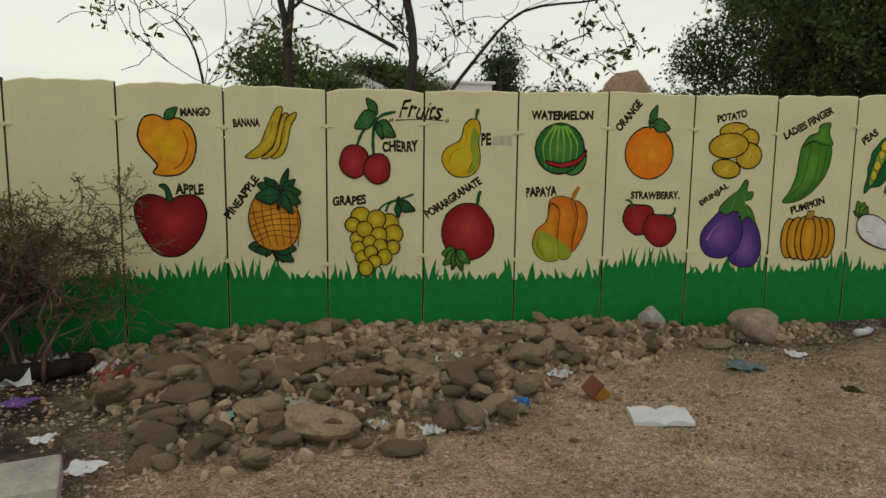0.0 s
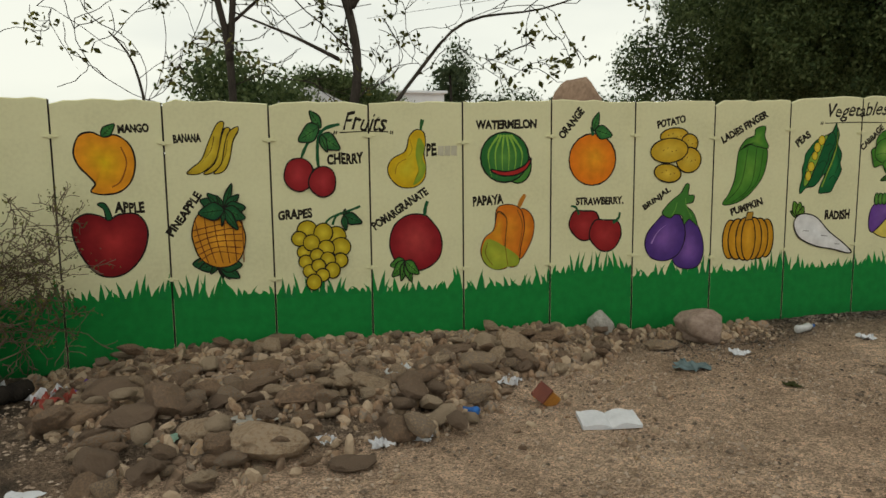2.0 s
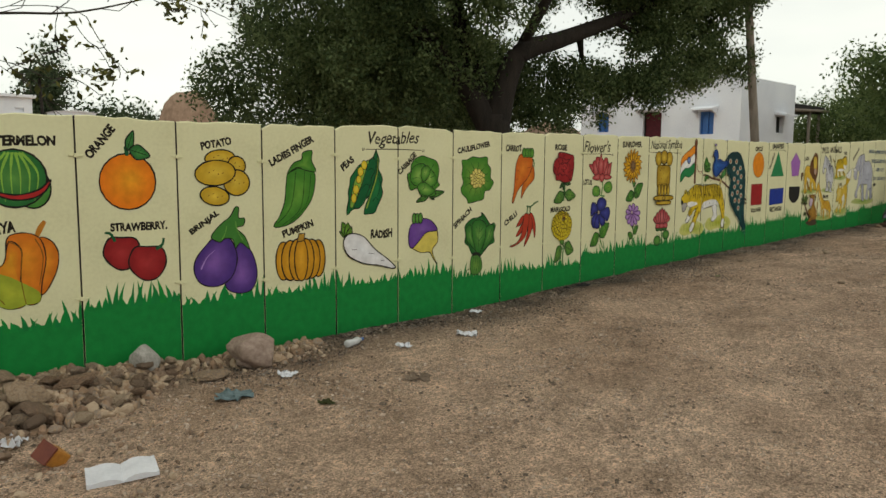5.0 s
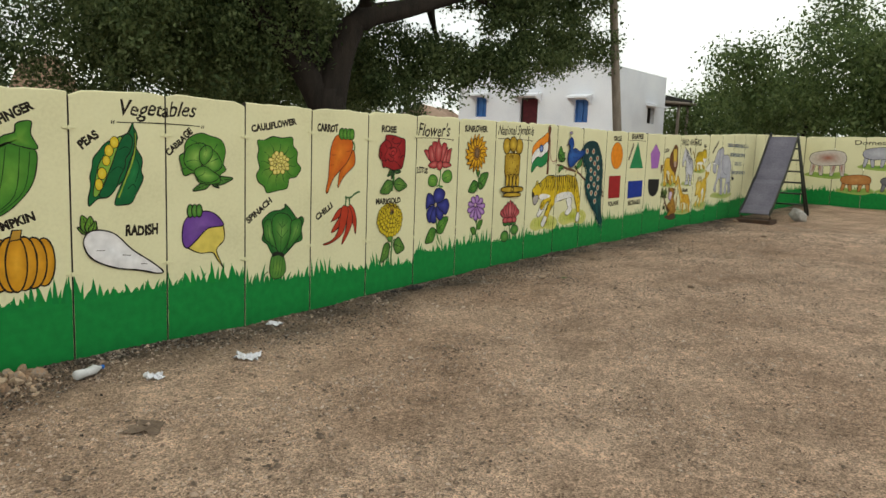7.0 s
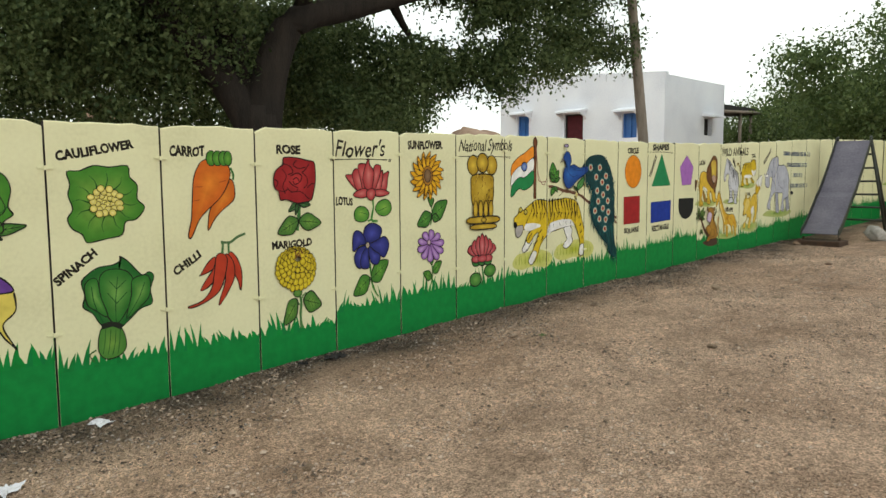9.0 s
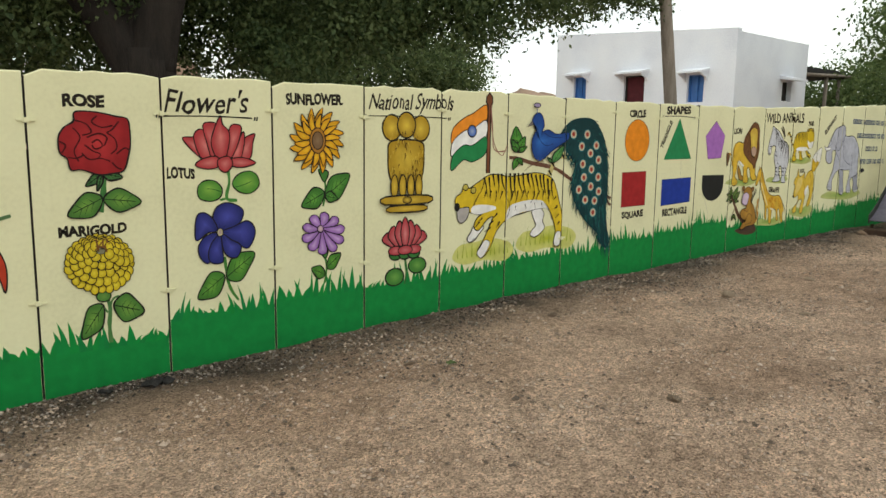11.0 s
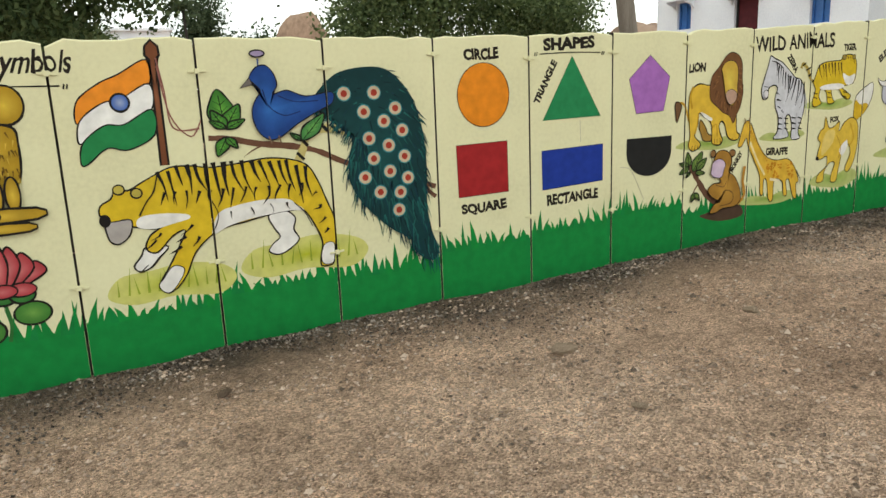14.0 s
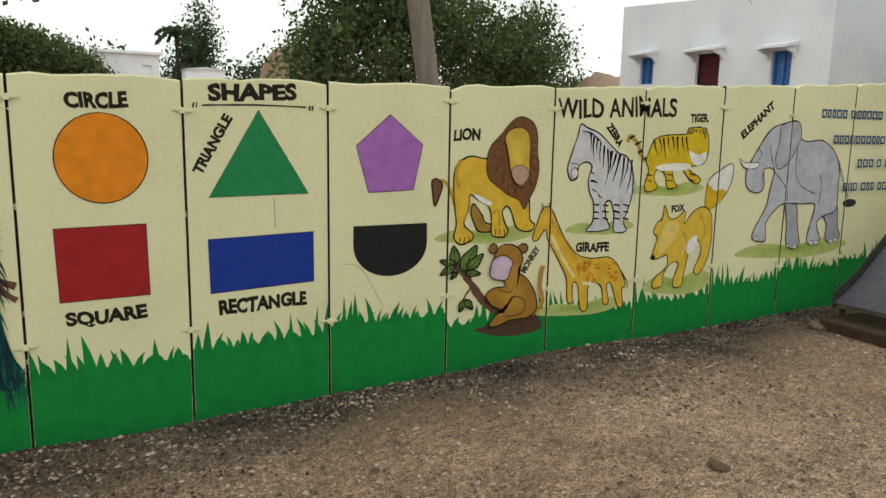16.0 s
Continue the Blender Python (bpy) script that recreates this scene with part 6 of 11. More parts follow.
m.shape([(0.95, 0.8), (0.93, 0.7), (0.89, 0.51), (0.75, 0.44), (0.72, 0.54), (0.78, 0.72)], (0.34, 0.03, 0.035), (0.56, 0.17, 0.15), (0.83, 0.62), edge=0.006, n=4)
m.shape([(0.14, 0.76), (0.22, 0.84), (0.33, 0.78), (0.38, 0.58), (0.42, 0.46), (0.28, 0.47), (0.19, 0.57)], (0.34, 0.03, 0.035), (0.56, 0.17, 0.15), (0.29, 0.64), edge=0.006, n=4)
m.shape([(0.8, 0.82), (0.73, 0.73), (0.64, 0.6), (0.59, 0.45), (0.71, 0.44), (0.76, 0.51), (0.81, 0.7)], (0.34, 0.03, 0.035), (0.56, 0.17, 0.15), (0.71, 0.59), edge=0.006, n=4)
m.shape([(0.26, 0.87), (0.32, 0.92), (0.45, 0.89), (0.42, 0.67), (0.46, 0.46), (0.37, 0.48), (0.31, 0.67)], (0.34, 0.03, 0.035), (0.56, 0.17, 0.15), (0.37, 0.72), edge=0.006, n=4)
m.shape([(0.62, 0.88), (0.74, 0.9), (0.77, 0.83), (0.69, 0.61), (0.57, 0.45), (0.58, 0.66)], (0.34, 0.03, 0.035), (0.56, 0.17, 0.15), (0.66, 0.73), edge=0.006, n=4)
m.shape([(0.49, 1), (0.52, 0.9), (0.6, 0.82), (0.6, 0.68), (0.52, 0.45), (0.43, 0.5), (0.36, 0.67), (0.4, 0.83)], (0.34, 0.03, 0.035), (0.56, 0.17, 0.15), (0.49, 0.75), edge=0.006, n=4)
m.shape([(0.15, 0.42), (0.22, 0.49), (0.4, 0.53), (0.48, 0.48), (0.44, 0.4), (0.3, 0.38)], (0.34, 0.03, 0.035), (0.56, 0.17, 0.15), (0.32, 0.45), edge=0.006, n=4)
m.shape([(0.96, 0.45), (0.8, 0.51), (0.63, 0.5), (0.57, 0.45), (0.67, 0.4), (0.82, 0.4)], (0.34, 0.03, 0.035), (0.56, 0.17, 0.15), (0.75, 0.45), edge=0.006, n=4)
m.shape([(0.44, 0.48), (0.51, 0.52), (0.6, 0.52), (0.64, 0.44), (0.59, 0.36), (0.52, 0.34), (0.45, 0.39)], (0.34, 0.03, 0.035), (0.56, 0.17, 0.15), (0.54, 0.44), edge=0.006, n=4)
m.done("painted_lotus", "painted pink red lotus with round leaves")

m = Mural(8.532, 8.921, 0.559, 1.185, 10)
m.line([(0.47, 0.46), (0.49, 0.33), (0.52, 0.2), (0.59, 0.09), (0.69, 0)], 0.018, (0.05, 0.17, 0.03))
m.leaf(0.49, 0.25, 0.99, 0.47, 0.26, (0.06, 0.2, 0.03))
m.leaf(0.46, 0.27, 0.01, 0.07, 0.26, (0.06, 0.2, 0.03))
m.shape([(0.4, 0.71), (0.29, 0.8), (0.33, 0.94), (0.49, 1), (0.67, 0.98), (0.8, 0.92), (0.77, 0.82), (0.62, 0.74)], (0.018, 0.022, 0.13), (0.06, 0.065, 0.32), (0.54, 0.86), edge=0.006, n=4)
m.shape([(0.36, 0.73), (0.2, 0.71), (0.02, 0.64), (0, 0.76), (0.04, 0.89), (0.17, 0.91), (0.3, 0.84)], (0.018, 0.022, 0.13), (0.06, 0.065, 0.32), (0.16, 0.79), edge=0.006, n=4)
m.shape([(0.4, 0.7), (0.33, 0.57), (0.21, 0.41), (0.08, 0.46), (0.04, 0.57), (0.12, 0.66), (0.23, 0.7)], (0.018, 0.022, 0.13), (0.06, 0.065, 0.32), (0.23, 0.57), edge=0.006, n=4)
m.shape([(0.41, 0.69), (0.43, 0.56), (0.44, 0.41), (0.25, 0.41), (0.2, 0.5), (0.27, 0.62)], (0.018, 0.022, 0.13), (0.06, 0.065, 0.32), (0.34, 0.54), edge=0.006, n=4)
m.shape([(0.43, 0.71), (0.64, 0.76), (0.84, 0.81), (0.96, 0.77), (1, 0.67), (0.88, 0.53), (0.74, 0.56), (0.58, 0.62)], (0.018, 0.022, 0.13), (0.06, 0.065, 0.32), (0.75, 0.7), edge=0.006, n=4)
m.shape([(0.43, 0.69), (0.58, 0.63), (0.75, 0.56), (0.69, 0.45), (0.55, 0.45), (0.45, 0.53)], (0.018, 0.022, 0.13), (0.06, 0.065, 0.32), (0.58, 0.56), edge=0.006, n=4)
m.line([(0.4, 0.71), (0.57, 0.7)], 0.005, (0.008, 0.01, 0.06), taper=True)
m.line([(0.4, 0.71), (0.49, 0.62)], 0.005, (0.008, 0.01, 0.06), taper=True)
m.line([(0.4, 0.71), (0.34, 0.61)], 0.005, (0.008, 0.01, 0.06), taper=True)
m.line([(0.4, 0.71), (0.24, 0.68)], 0.005, (0.008, 0.01, 0.06), taper=True)
m.line([(0.4, 0.71), (0.26, 0.77)], 0.005, (0.008, 0.01, 0.06), taper=True)
m.line([(0.4, 0.71), (0.39, 0.82)], 0.005, (0.008, 0.01, 0.06), taper=True)
m.line([(0.4, 0.71), (0.52, 0.79)], 0.005, (0.008, 0.01, 0.06), taper=True)
m.oval(0.4, 0.71, 0.05, 0.04, (0.45, 0.4, 0.22), (0.3, 0.2, 0.25), edge=0.005, n=14)
m.done("painted_violet", "painted deep blue five petalled flower")

m = Mural(9.174, 9.634, 1.134, 1.793, 10)
m.line([(0.54, 0.34), (0.58, 0.19), (0.54, 0)], 0.018, (0.05, 0.17, 0.03))
m.shape([(0.47, 0.38), (0.63, 0.35), (0.57, 0.25), (0.51, 0.29)], (0.05, 0.17, 0.03), edge=0.007, n=4)
m.leaf(0.57, 0.09, 1, 0.32, 0.27, (0.05, 0.18, 0.03))
m.leaf(0.56, 0.14, 0.18, 0.01, 0.27, (0.05, 0.18, 0.03))
m.leaf(0.57, 0.11, 0.78, 0.07, 0.27, (0.05, 0.18, 0.03))
m.shape([(0.61, 0.69), (0.76, 0.7), (0.89, 0.62), (0.77, 0.62), (0.6, 0.64)], (0.6, 0.27, 0.01), (0.7, 0.44, 0.02), (0.72, 0.66), edge=0.005, n=4)
m.shape([(0.6, 0.64), (0.75, 0.61), (0.82, 0.49), (0.71, 0.53), (0.57, 0.6)], (0.6, 0.27, 0.01), (0.7, 0.44, 0.02), (0.68, 0.58), edge=0.005, n=4)
m.shape([(0.57, 0.6), (0.69, 0.53), (0.7, 0.4), (0.61, 0.46), (0.52, 0.56)], (0.6, 0.27, 0.01), (0.7, 0.44, 0.02), (0.62, 0.52), edge=0.005, n=4)
m.shape([(0.52, 0.56), (0.59, 0.46), (0.53, 0.34), (0.48, 0.43), (0.45, 0.55)], (0.6, 0.27, 0.01), (0.7, 0.44, 0.02), (0.52, 0.48), edge=0.005, n=4)
m.shape([(0.45, 0.55), (0.46, 0.43), (0.35, 0.34), (0.35, 0.43), (0.39, 0.55)], (0.6, 0.27, 0.01), (0.7, 0.44, 0.02), (0.41, 0.47), edge=0.005, n=4)
m.shape([(0.39, 0.55), (0.34, 0.44), (0.18, 0.38), (0.23, 0.47), (0.33, 0.57)], (0.6, 0.27, 0.01), (0.7, 0.44, 0.02), (0.31, 0.49), edge=0.005, n=4)
m.shape([(0.33, 0.57), (0.23, 0.48), (0.06, 0.47), (0.15, 0.54), (0.29, 0.61)], (0.6, 0.27, 0.01), (0.7, 0.44, 0.02), (0.22, 0.53), edge=0.005, n=4)
m.shape([(0.29, 0.61), (0.15, 0.55), (0, 0.59), (0.11, 0.63), (0.27, 0.65)], (0.6, 0.27, 0.01), (0.7, 0.44, 0.02), (0.18, 0.6), edge=0.005, n=4)
m.shape([(0.27, 0.65), (0.12, 0.64), (0, 0.72), (0.12, 0.72), (0.28, 0.7)], (0.6, 0.27, 0.01), (0.7, 0.44, 0.02), (0.17, 0.68), edge=0.005, n=4)
m.shape([(0.28, 0.7), (0.14, 0.73), (0.07, 0.84), (0.18, 0.81), (0.31, 0.75)], (0.6, 0.27, 0.01), (0.7, 0.44, 0.02), (0.2, 0.76), edge=0.005, n=4)
m.shape([(0.31, 0.74), (0.2, 0.81), (0.19, 0.93), (0.27, 0.87), (0.36, 0.78)], (0.6, 0.27, 0.01), (0.7, 0.44, 0.02), (0.27, 0.82), edge=0.005, n=4)
m.shape([(0.36, 0.78), (0.29, 0.87), (0.35, 0.99), (0.39, 0.91), (0.42, 0.79)], (0.6, 0.27, 0.01), (0.7, 0.44, 0.02), (0.36, 0.86), edge=0.005, n=4)
m.shape([(0.42, 0.79), (0.41, 0.9), (0.53, 1), (0.52, 0.91), (0.49, 0.79)], (0.6, 0.27, 0.01), (0.7, 0.44, 0.02), (0.47, 0.87), edge=0.005, n=4)
m.shape([(0.49, 0.79), (0.53, 0.9), (0.69, 0.96), (0.64, 0.87), (0.55, 0.77)], (0.6, 0.27, 0.01), (0.7, 0.44, 0.02), (0.57, 0.85), edge=0.005, n=4)
m.shape([(0.55, 0.77), (0.65, 0.86), (0.82, 0.87), (0.73, 0.81), (0.59, 0.74)], (0.6, 0.27, 0.01), (0.7, 0.44, 0.02), (0.65, 0.81), edge=0.005, n=4)
m.shape([(0.59, 0.74), (0.73, 0.79), (0.89, 0.75), (0.77, 0.72), (0.61, 0.69)], (0.6, 0.27, 0.01), (0.7, 0.44, 0.02), (0.7, 0.74), edge=0.005, n=4)
m.shape([(0.58, 0.67), (0.7, 0.66), (0.79, 0.58), (0.69, 0.59), (0.56, 0.63)], (0.6, 0.27, 0.01), (0.7, 0.44, 0.02), (0.66, 0.63), edge=0.005, n=4)
m.shape([(0.56, 0.62), (0.66, 0.57), (0.69, 0.47), (0.61, 0.52), (0.52, 0.59)], (0.6, 0.27, 0.01), (0.7, 0.44, 0.02), (0.61, 0.56), edge=0.005, n=4)
m.shape([(0.51, 0.59), (0.58, 0.51), (0.54, 0.41), (0.5, 0.47), (0.46, 0.57)], (0.6, 0.27, 0.01), (0.7, 0.44, 0.02), (0.52, 0.52), edge=0.005, n=4)
m.shape([(0.45, 0.57), (0.47, 0.48), (0.37, 0.4), (0.37, 0.47), (0.4, 0.57)], (0.6, 0.27, 0.01), (0.7, 0.44, 0.02), (0.42, 0.5), edge=0.005, n=4)
m.shape([(0.39, 0.57), (0.35, 0.49), (0.22, 0.44), (0.27, 0.51), (0.35, 0.59)], (0.6, 0.27, 0.01), (0.7, 0.44, 0.02), (0.32, 0.52), edge=0.005, n=4)
m.shape([(0.34, 0.59), (0.25, 0.53), (0.11, 0.53), (0.19, 0.58), (0.31, 0.63)], (0.6, 0.27, 0.01), (0.7, 0.44, 0.02), (0.25, 0.57), edge=0.005, n=4)
m.shape([(0.31, 0.63), (0.19, 0.6), (0.07, 0.64), (0.17, 0.66), (0.3, 0.67)], (0.6, 0.27, 0.01), (0.7, 0.44, 0.02), (0.22, 0.64), edge=0.005, n=4)
m.shape([(0.3, 0.68), (0.18, 0.68), (0.1, 0.76), (0.2, 0.75), (0.32, 0.71)], (0.6, 0.27, 0.01), (0.7, 0.44, 0.02), (0.22, 0.71), edge=0.005, n=4)
m.shape([(0.32, 0.72), (0.22, 0.76), (0.2, 0.86), (0.27, 0.82), (0.36, 0.75)], (0.6, 0.27, 0.01), (0.7, 0.44, 0.02), (0.27, 0.78), edge=0.005, n=4)
m.shape([(0.36, 0.75), (0.3, 0.83), (0.34, 0.93), (0.38, 0.86), (0.41, 0.77)], (0.6, 0.27, 0.01), (0.7, 0.44, 0.02), (0.36, 0.82), edge=0.005, n=4)
m.shape([(0.42, 0.77), (0.41, 0.86), (0.5, 0.94), (0.5, 0.87), (0.48, 0.77)], (0.6, 0.27, 0.01), (0.7, 0.44, 0.02), (0.45, 0.84), edge=0.005, n=4)
m.shape([(0.48, 0.77), (0.53, 0.86), (0.66, 0.9), (0.61, 0.83), (0.53, 0.75)], (0.6, 0.27, 0.01), (0.7, 0.44, 0.02), (0.55, 0.82), edge=0.005, n=4)
m.shape([(0.53, 0.75), (0.63, 0.81), (0.77, 0.82), (0.69, 0.77), (0.57, 0.72)], (0.6, 0.27, 0.01), (0.7, 0.44, 0.02), (0.63, 0.77), edge=0.005, n=4)
m.shape([(0.57, 0.71), (0.69, 0.74), (0.82, 0.7), (0.72, 0.68), (0.58, 0.67)], (0.6, 0.27, 0.01), (0.7, 0.44, 0.02), (0.66, 0.7), edge=0.005, n=4)
m.oval(0.44, 0.67, 0.13, 0.13, (0.36, 0.16, 0.02), (0.2, 0.09, 0.02), edge=0.006, n=14)
m.oval(0.44, 0.67, 0.09, 0.09, (0.16, 0.09, 0.04), (0.24, 0.15, 0.08), edge=0.005, n=14)
m.done("painted_sunflower", "painted golden sunflower with brown centre")

m = Mural(9.256, 9.588, 0.603, 1.093, 10)
m.line([(0.5, 0.44), (0.57, 0.23), (0.52, 0)], 0.016, (0.05, 0.17, 0.03))
m.shape([(0.44, 0.48), (0.6, 0.47), (0.57, 0.36), (0.49, 0.37)], (0.05, 0.17, 0.03), edge=0.007, n=4)
m.leaf(0.57, 0.21, 0.91, 0.39, 0.28, (0.06, 0.2, 0.03))
m.leaf(0.53, 0.11, 0.21, 0.22, 0.28, (0.06, 0.2, 0.03))
m.shape([(0.44, 0.77), (0.79, 0.68), (0.95, 0.64), (0.98, 0.57), (0.87, 0.53), (0.73, 0.58)], (0.24, 0.1, 0.34), (0.5, 0.33, 0.58), (0.84, 0.61), edge=0.005, n=4)
m.shape([(0.44, 0.77), (0.72, 0.58), (0.82, 0.5), (0.77, 0.43), (0.65, 0.44), (0.57, 0.53)], (0.24, 0.1, 0.34), (0.5, 0.33, 0.58), (0.69, 0.51), edge=0.005, n=4)
m.shape([(0.44, 0.77), (0.56, 0.53), (0.57, 0.43), (0.46, 0.4), (0.36, 0.45), (0.39, 0.54)], (0.24, 0.1, 0.34), (0.5, 0.33, 0.58), (0.47, 0.48), edge=0.005, n=4)
m.shape([(0.44, 0.77), (0.38, 0.54), (0.29, 0.47), (0.17, 0.48), (0.13, 0.55), (0.24, 0.61)], (0.24, 0.1, 0.34), (0.5, 0.33, 0.58), (0.26, 0.54), edge=0.005, n=4)
m.shape([(0.44, 0.77), (0.24, 0.62), (0.09, 0.59), (0, 0.64), (0.04, 0.71), (0.2, 0.72)], (0.24, 0.1, 0.34), (0.5, 0.33, 0.58), (0.14, 0.66), edge=0.005, n=4)
m.shape([(0.44, 0.77), (0.2, 0.72), (0.05, 0.76), (0.02, 0.82), (0.12, 0.86), (0.26, 0.82)], (0.24, 0.1, 0.34), (0.5, 0.33, 0.58), (0.15, 0.79), edge=0.005, n=4)
m.shape([(0.44, 0.77), (0.27, 0.82), (0.17, 0.9), (0.22, 0.96), (0.34, 0.96), (0.42, 0.87)], (0.24, 0.1, 0.34), (0.5, 0.33, 0.58), (0.3, 0.89), edge=0.005, n=4)
m.shape([(0.44, 0.77), (0.42, 0.87), (0.42, 0.97), (0.52, 1), (0.62, 0.95), (0.6, 0.86)], (0.24, 0.1, 0.34), (0.5, 0.33, 0.58), (0.52, 0.92), edge=0.005, n=4)
m.shape([(0.44, 0.77), (0.61, 0.86), (0.7, 0.93), (0.82, 0.92), (0.86, 0.85), (0.74, 0.79)], (0.24, 0.1, 0.34), (0.5, 0.33, 0.58), (0.73, 0.86), edge=0.005, n=4)
m.shape([(0.44, 0.77), (0.75, 0.79), (0.9, 0.81), (1, 0.76), (0.95, 0.69), (0.79, 0.68)], (0.24, 0.1, 0.34), (0.5, 0.33, 0.58), (0.86, 0.74), edge=0.005, n=4)
m.oval(0.42, 0.77, 0.07, 0.05, (0.36, 0.2, 0.36), (0.62, 0.52, 0.34), edge=0.005, n=14)
m.done("painted_daisy", "painted mauve daisy with green leaves")

m = Mural(9.904, 10.323, 0.516, 1.022)
m.line([(0.5, 0.4), (0.54, 0.2), (0.5, 0.0)], 0.016, (0.03, 0.13, 0.03))
m.oval(0.28, 0.12, 0.2, 0.13, (0.05, 0.18, 0.03), (0.14, 0.30, 0.06))
m.oval(0.78, 0.26, 0.2, 0.12, (0.05, 0.18, 0.03), (0.14, 0.30, 0.06))
for u in (0.3, 0.5, 0.7):
    m.oval(u, 0.46, 0.14, 0.09, (0.03, 0.15, 0.03), (0.08, 0.24, 0.05))
lotus(m, 0.52, 1.0)
m.done("painted_lotus_flower", "painted pink red lotus above the grass")

# ---- murals: pillar, flag, plain coloured shapes ----
m = Mural(9.916, 10.326, 1.063, 1.782)
GO, GI = (0.36, 0.22, 0.015), (0.60, 0.42, 0.05)
m.shape([(0.2, 0.3), (0.1, 0.6), (0.2, 0.72), (0.8, 0.72), (0.9, 0.6), (0.8, 0.3)], GO, GI, (0.5, 0.55))
for u in (0.18, 0.82, 0.5):
    m.oval(u, 0.85 + (0.03 if u == 0.5 else 0), 0.2, 0.13, GO, GI)
fleece = random.Random(6)
for i in range(90):
    u, v = fleece.uniform(0.14, 0.86), fleece.uniform(0.34, 0.84)
    m.line([(u, v), (u + 0.03 * (u - 0.5) + fleece.uniform(-0.03, 0.03), v - 0.045)], 0.009, fleece.choice(((0.10, 0.055, 0.008), (0.16, 0.09, 0.01), (0.55, 0.38, 0.05))), taper=True)
for u in (0.22, 0.4, 0.58, 0.76):
    m.oval(u, 0.26, 0.08, 0.12, GO, GI, edge=0.008)
m.shape([(0.02, 0.08), (0.02, 0.16), (0.98, 0.16), (0.98, 0.08)], GO, GI, (0.5, 0.12), edge=0.01, n=3)
m.oval(0.5, 0.12, 0.1, 0.035, (0.2, 0.12, 0.01), GI, edge=0.005)
m.shape([(0.12, 0.0), (0.12, 0.06), (0.88, 0.06), (0.88, 0.0)], GO, GI, (0.5, 0.03), edge=0.008, n=3)
m.done("painted_emblem", "painted golden pillar emblem as plain rounded shapes")

m = Mural(10.545, 10.915, 1.375, 1.873)
for a, b, c in (((0.0, 0.42), (0.98, 1.0), (0.72, 0.24, 0.02)), ((0.0, 0.22), (0.98, 0.76), (0.76, 0.75, 0.72)), ((0.0, 0.0), (0.98, 0.5), (0.02, 0.20, 0.06))):
    m.shape([(a[0], a[1]), (a[0] + 0.06, a[1] + 0.2), (0.35, a[1] + 0.36), (0.6, b[1] - 0.14), (b[0], b[1]), (b[0], b[1] - 0.26), (0.62, b[1] - 0.4), (0.35, a[1] + 0.13), (0.08, a[1] - 0.02)], c, edge=0.006)
m.oval(0.58, 0.58, 0.12, 0.09, (0.05, 0.12, 0.40), (0.35, 0.42, 0.6))
m.done("painted_flag", "painted tricolour flag in orange, white and green")
m = Mural(10.9, 10.978, 1.333, 1.97)
m.shape([(0.25, 0.0), (0.3, 0.85), (0.05, 0.88), (0.1, 0.95), (0.5, 1.0), (0.9, 0.95), (0.95, 0.88), (0.7, 0.85), (0.75, 0.0)], (0.15, 0.05, 0.02), (0.24, 0.09, 0.04), (0.5, 0.6), soft=False)
m.line([(0.7, 0.86), (1.0, 0.6), (1.3, 0.3), (3.0, 0.28)], 0.008, (0.25, 0.10, 0.08))
m.line([(0.7, 0.8), (1.2, 0.4), (2.4, 0.22), (3.2, 0.36)], 0.008, (0.25, 0.10, 0.08))
m.done("painted_flagpole", "painted brown flagpole with cord")

# a striped yellow shape, a blue shape with a teal plume, on painted tufts


def tuft(x0, x1, z0, z1):
    t = Mural(x0, x1, z0, z1, 7)
    t.shape([(0.0, 0.3), (0.1, 0.8), (0.35, 0.9), (0.6, 1.0), (0.9, 0.8), (1.0, 0.4), (0.85, 0.0), (0.5, 0.12), (0.2, 0.02)], (0.54, 0.53, 0.16), (0.38, 0.41, 0.02), edge=0)
    for i in range(12):
        u = 0.08 + i * 0.075
        t.line([(u, 0.3), (u + 0.03 * math.sin(i * 2.1), 0.75 + 0.3 * math.sin(i * 1.7) ** 2)], 0.012, (0.25, 0.32, 0.03), taper=True)
    t.done("painted_tuft", "painted yellow green grass tuft")


tuft(10.58, 11.25, 0.60, 0.80)
tuft(11.28, 12.05, 0.64, 0.86)


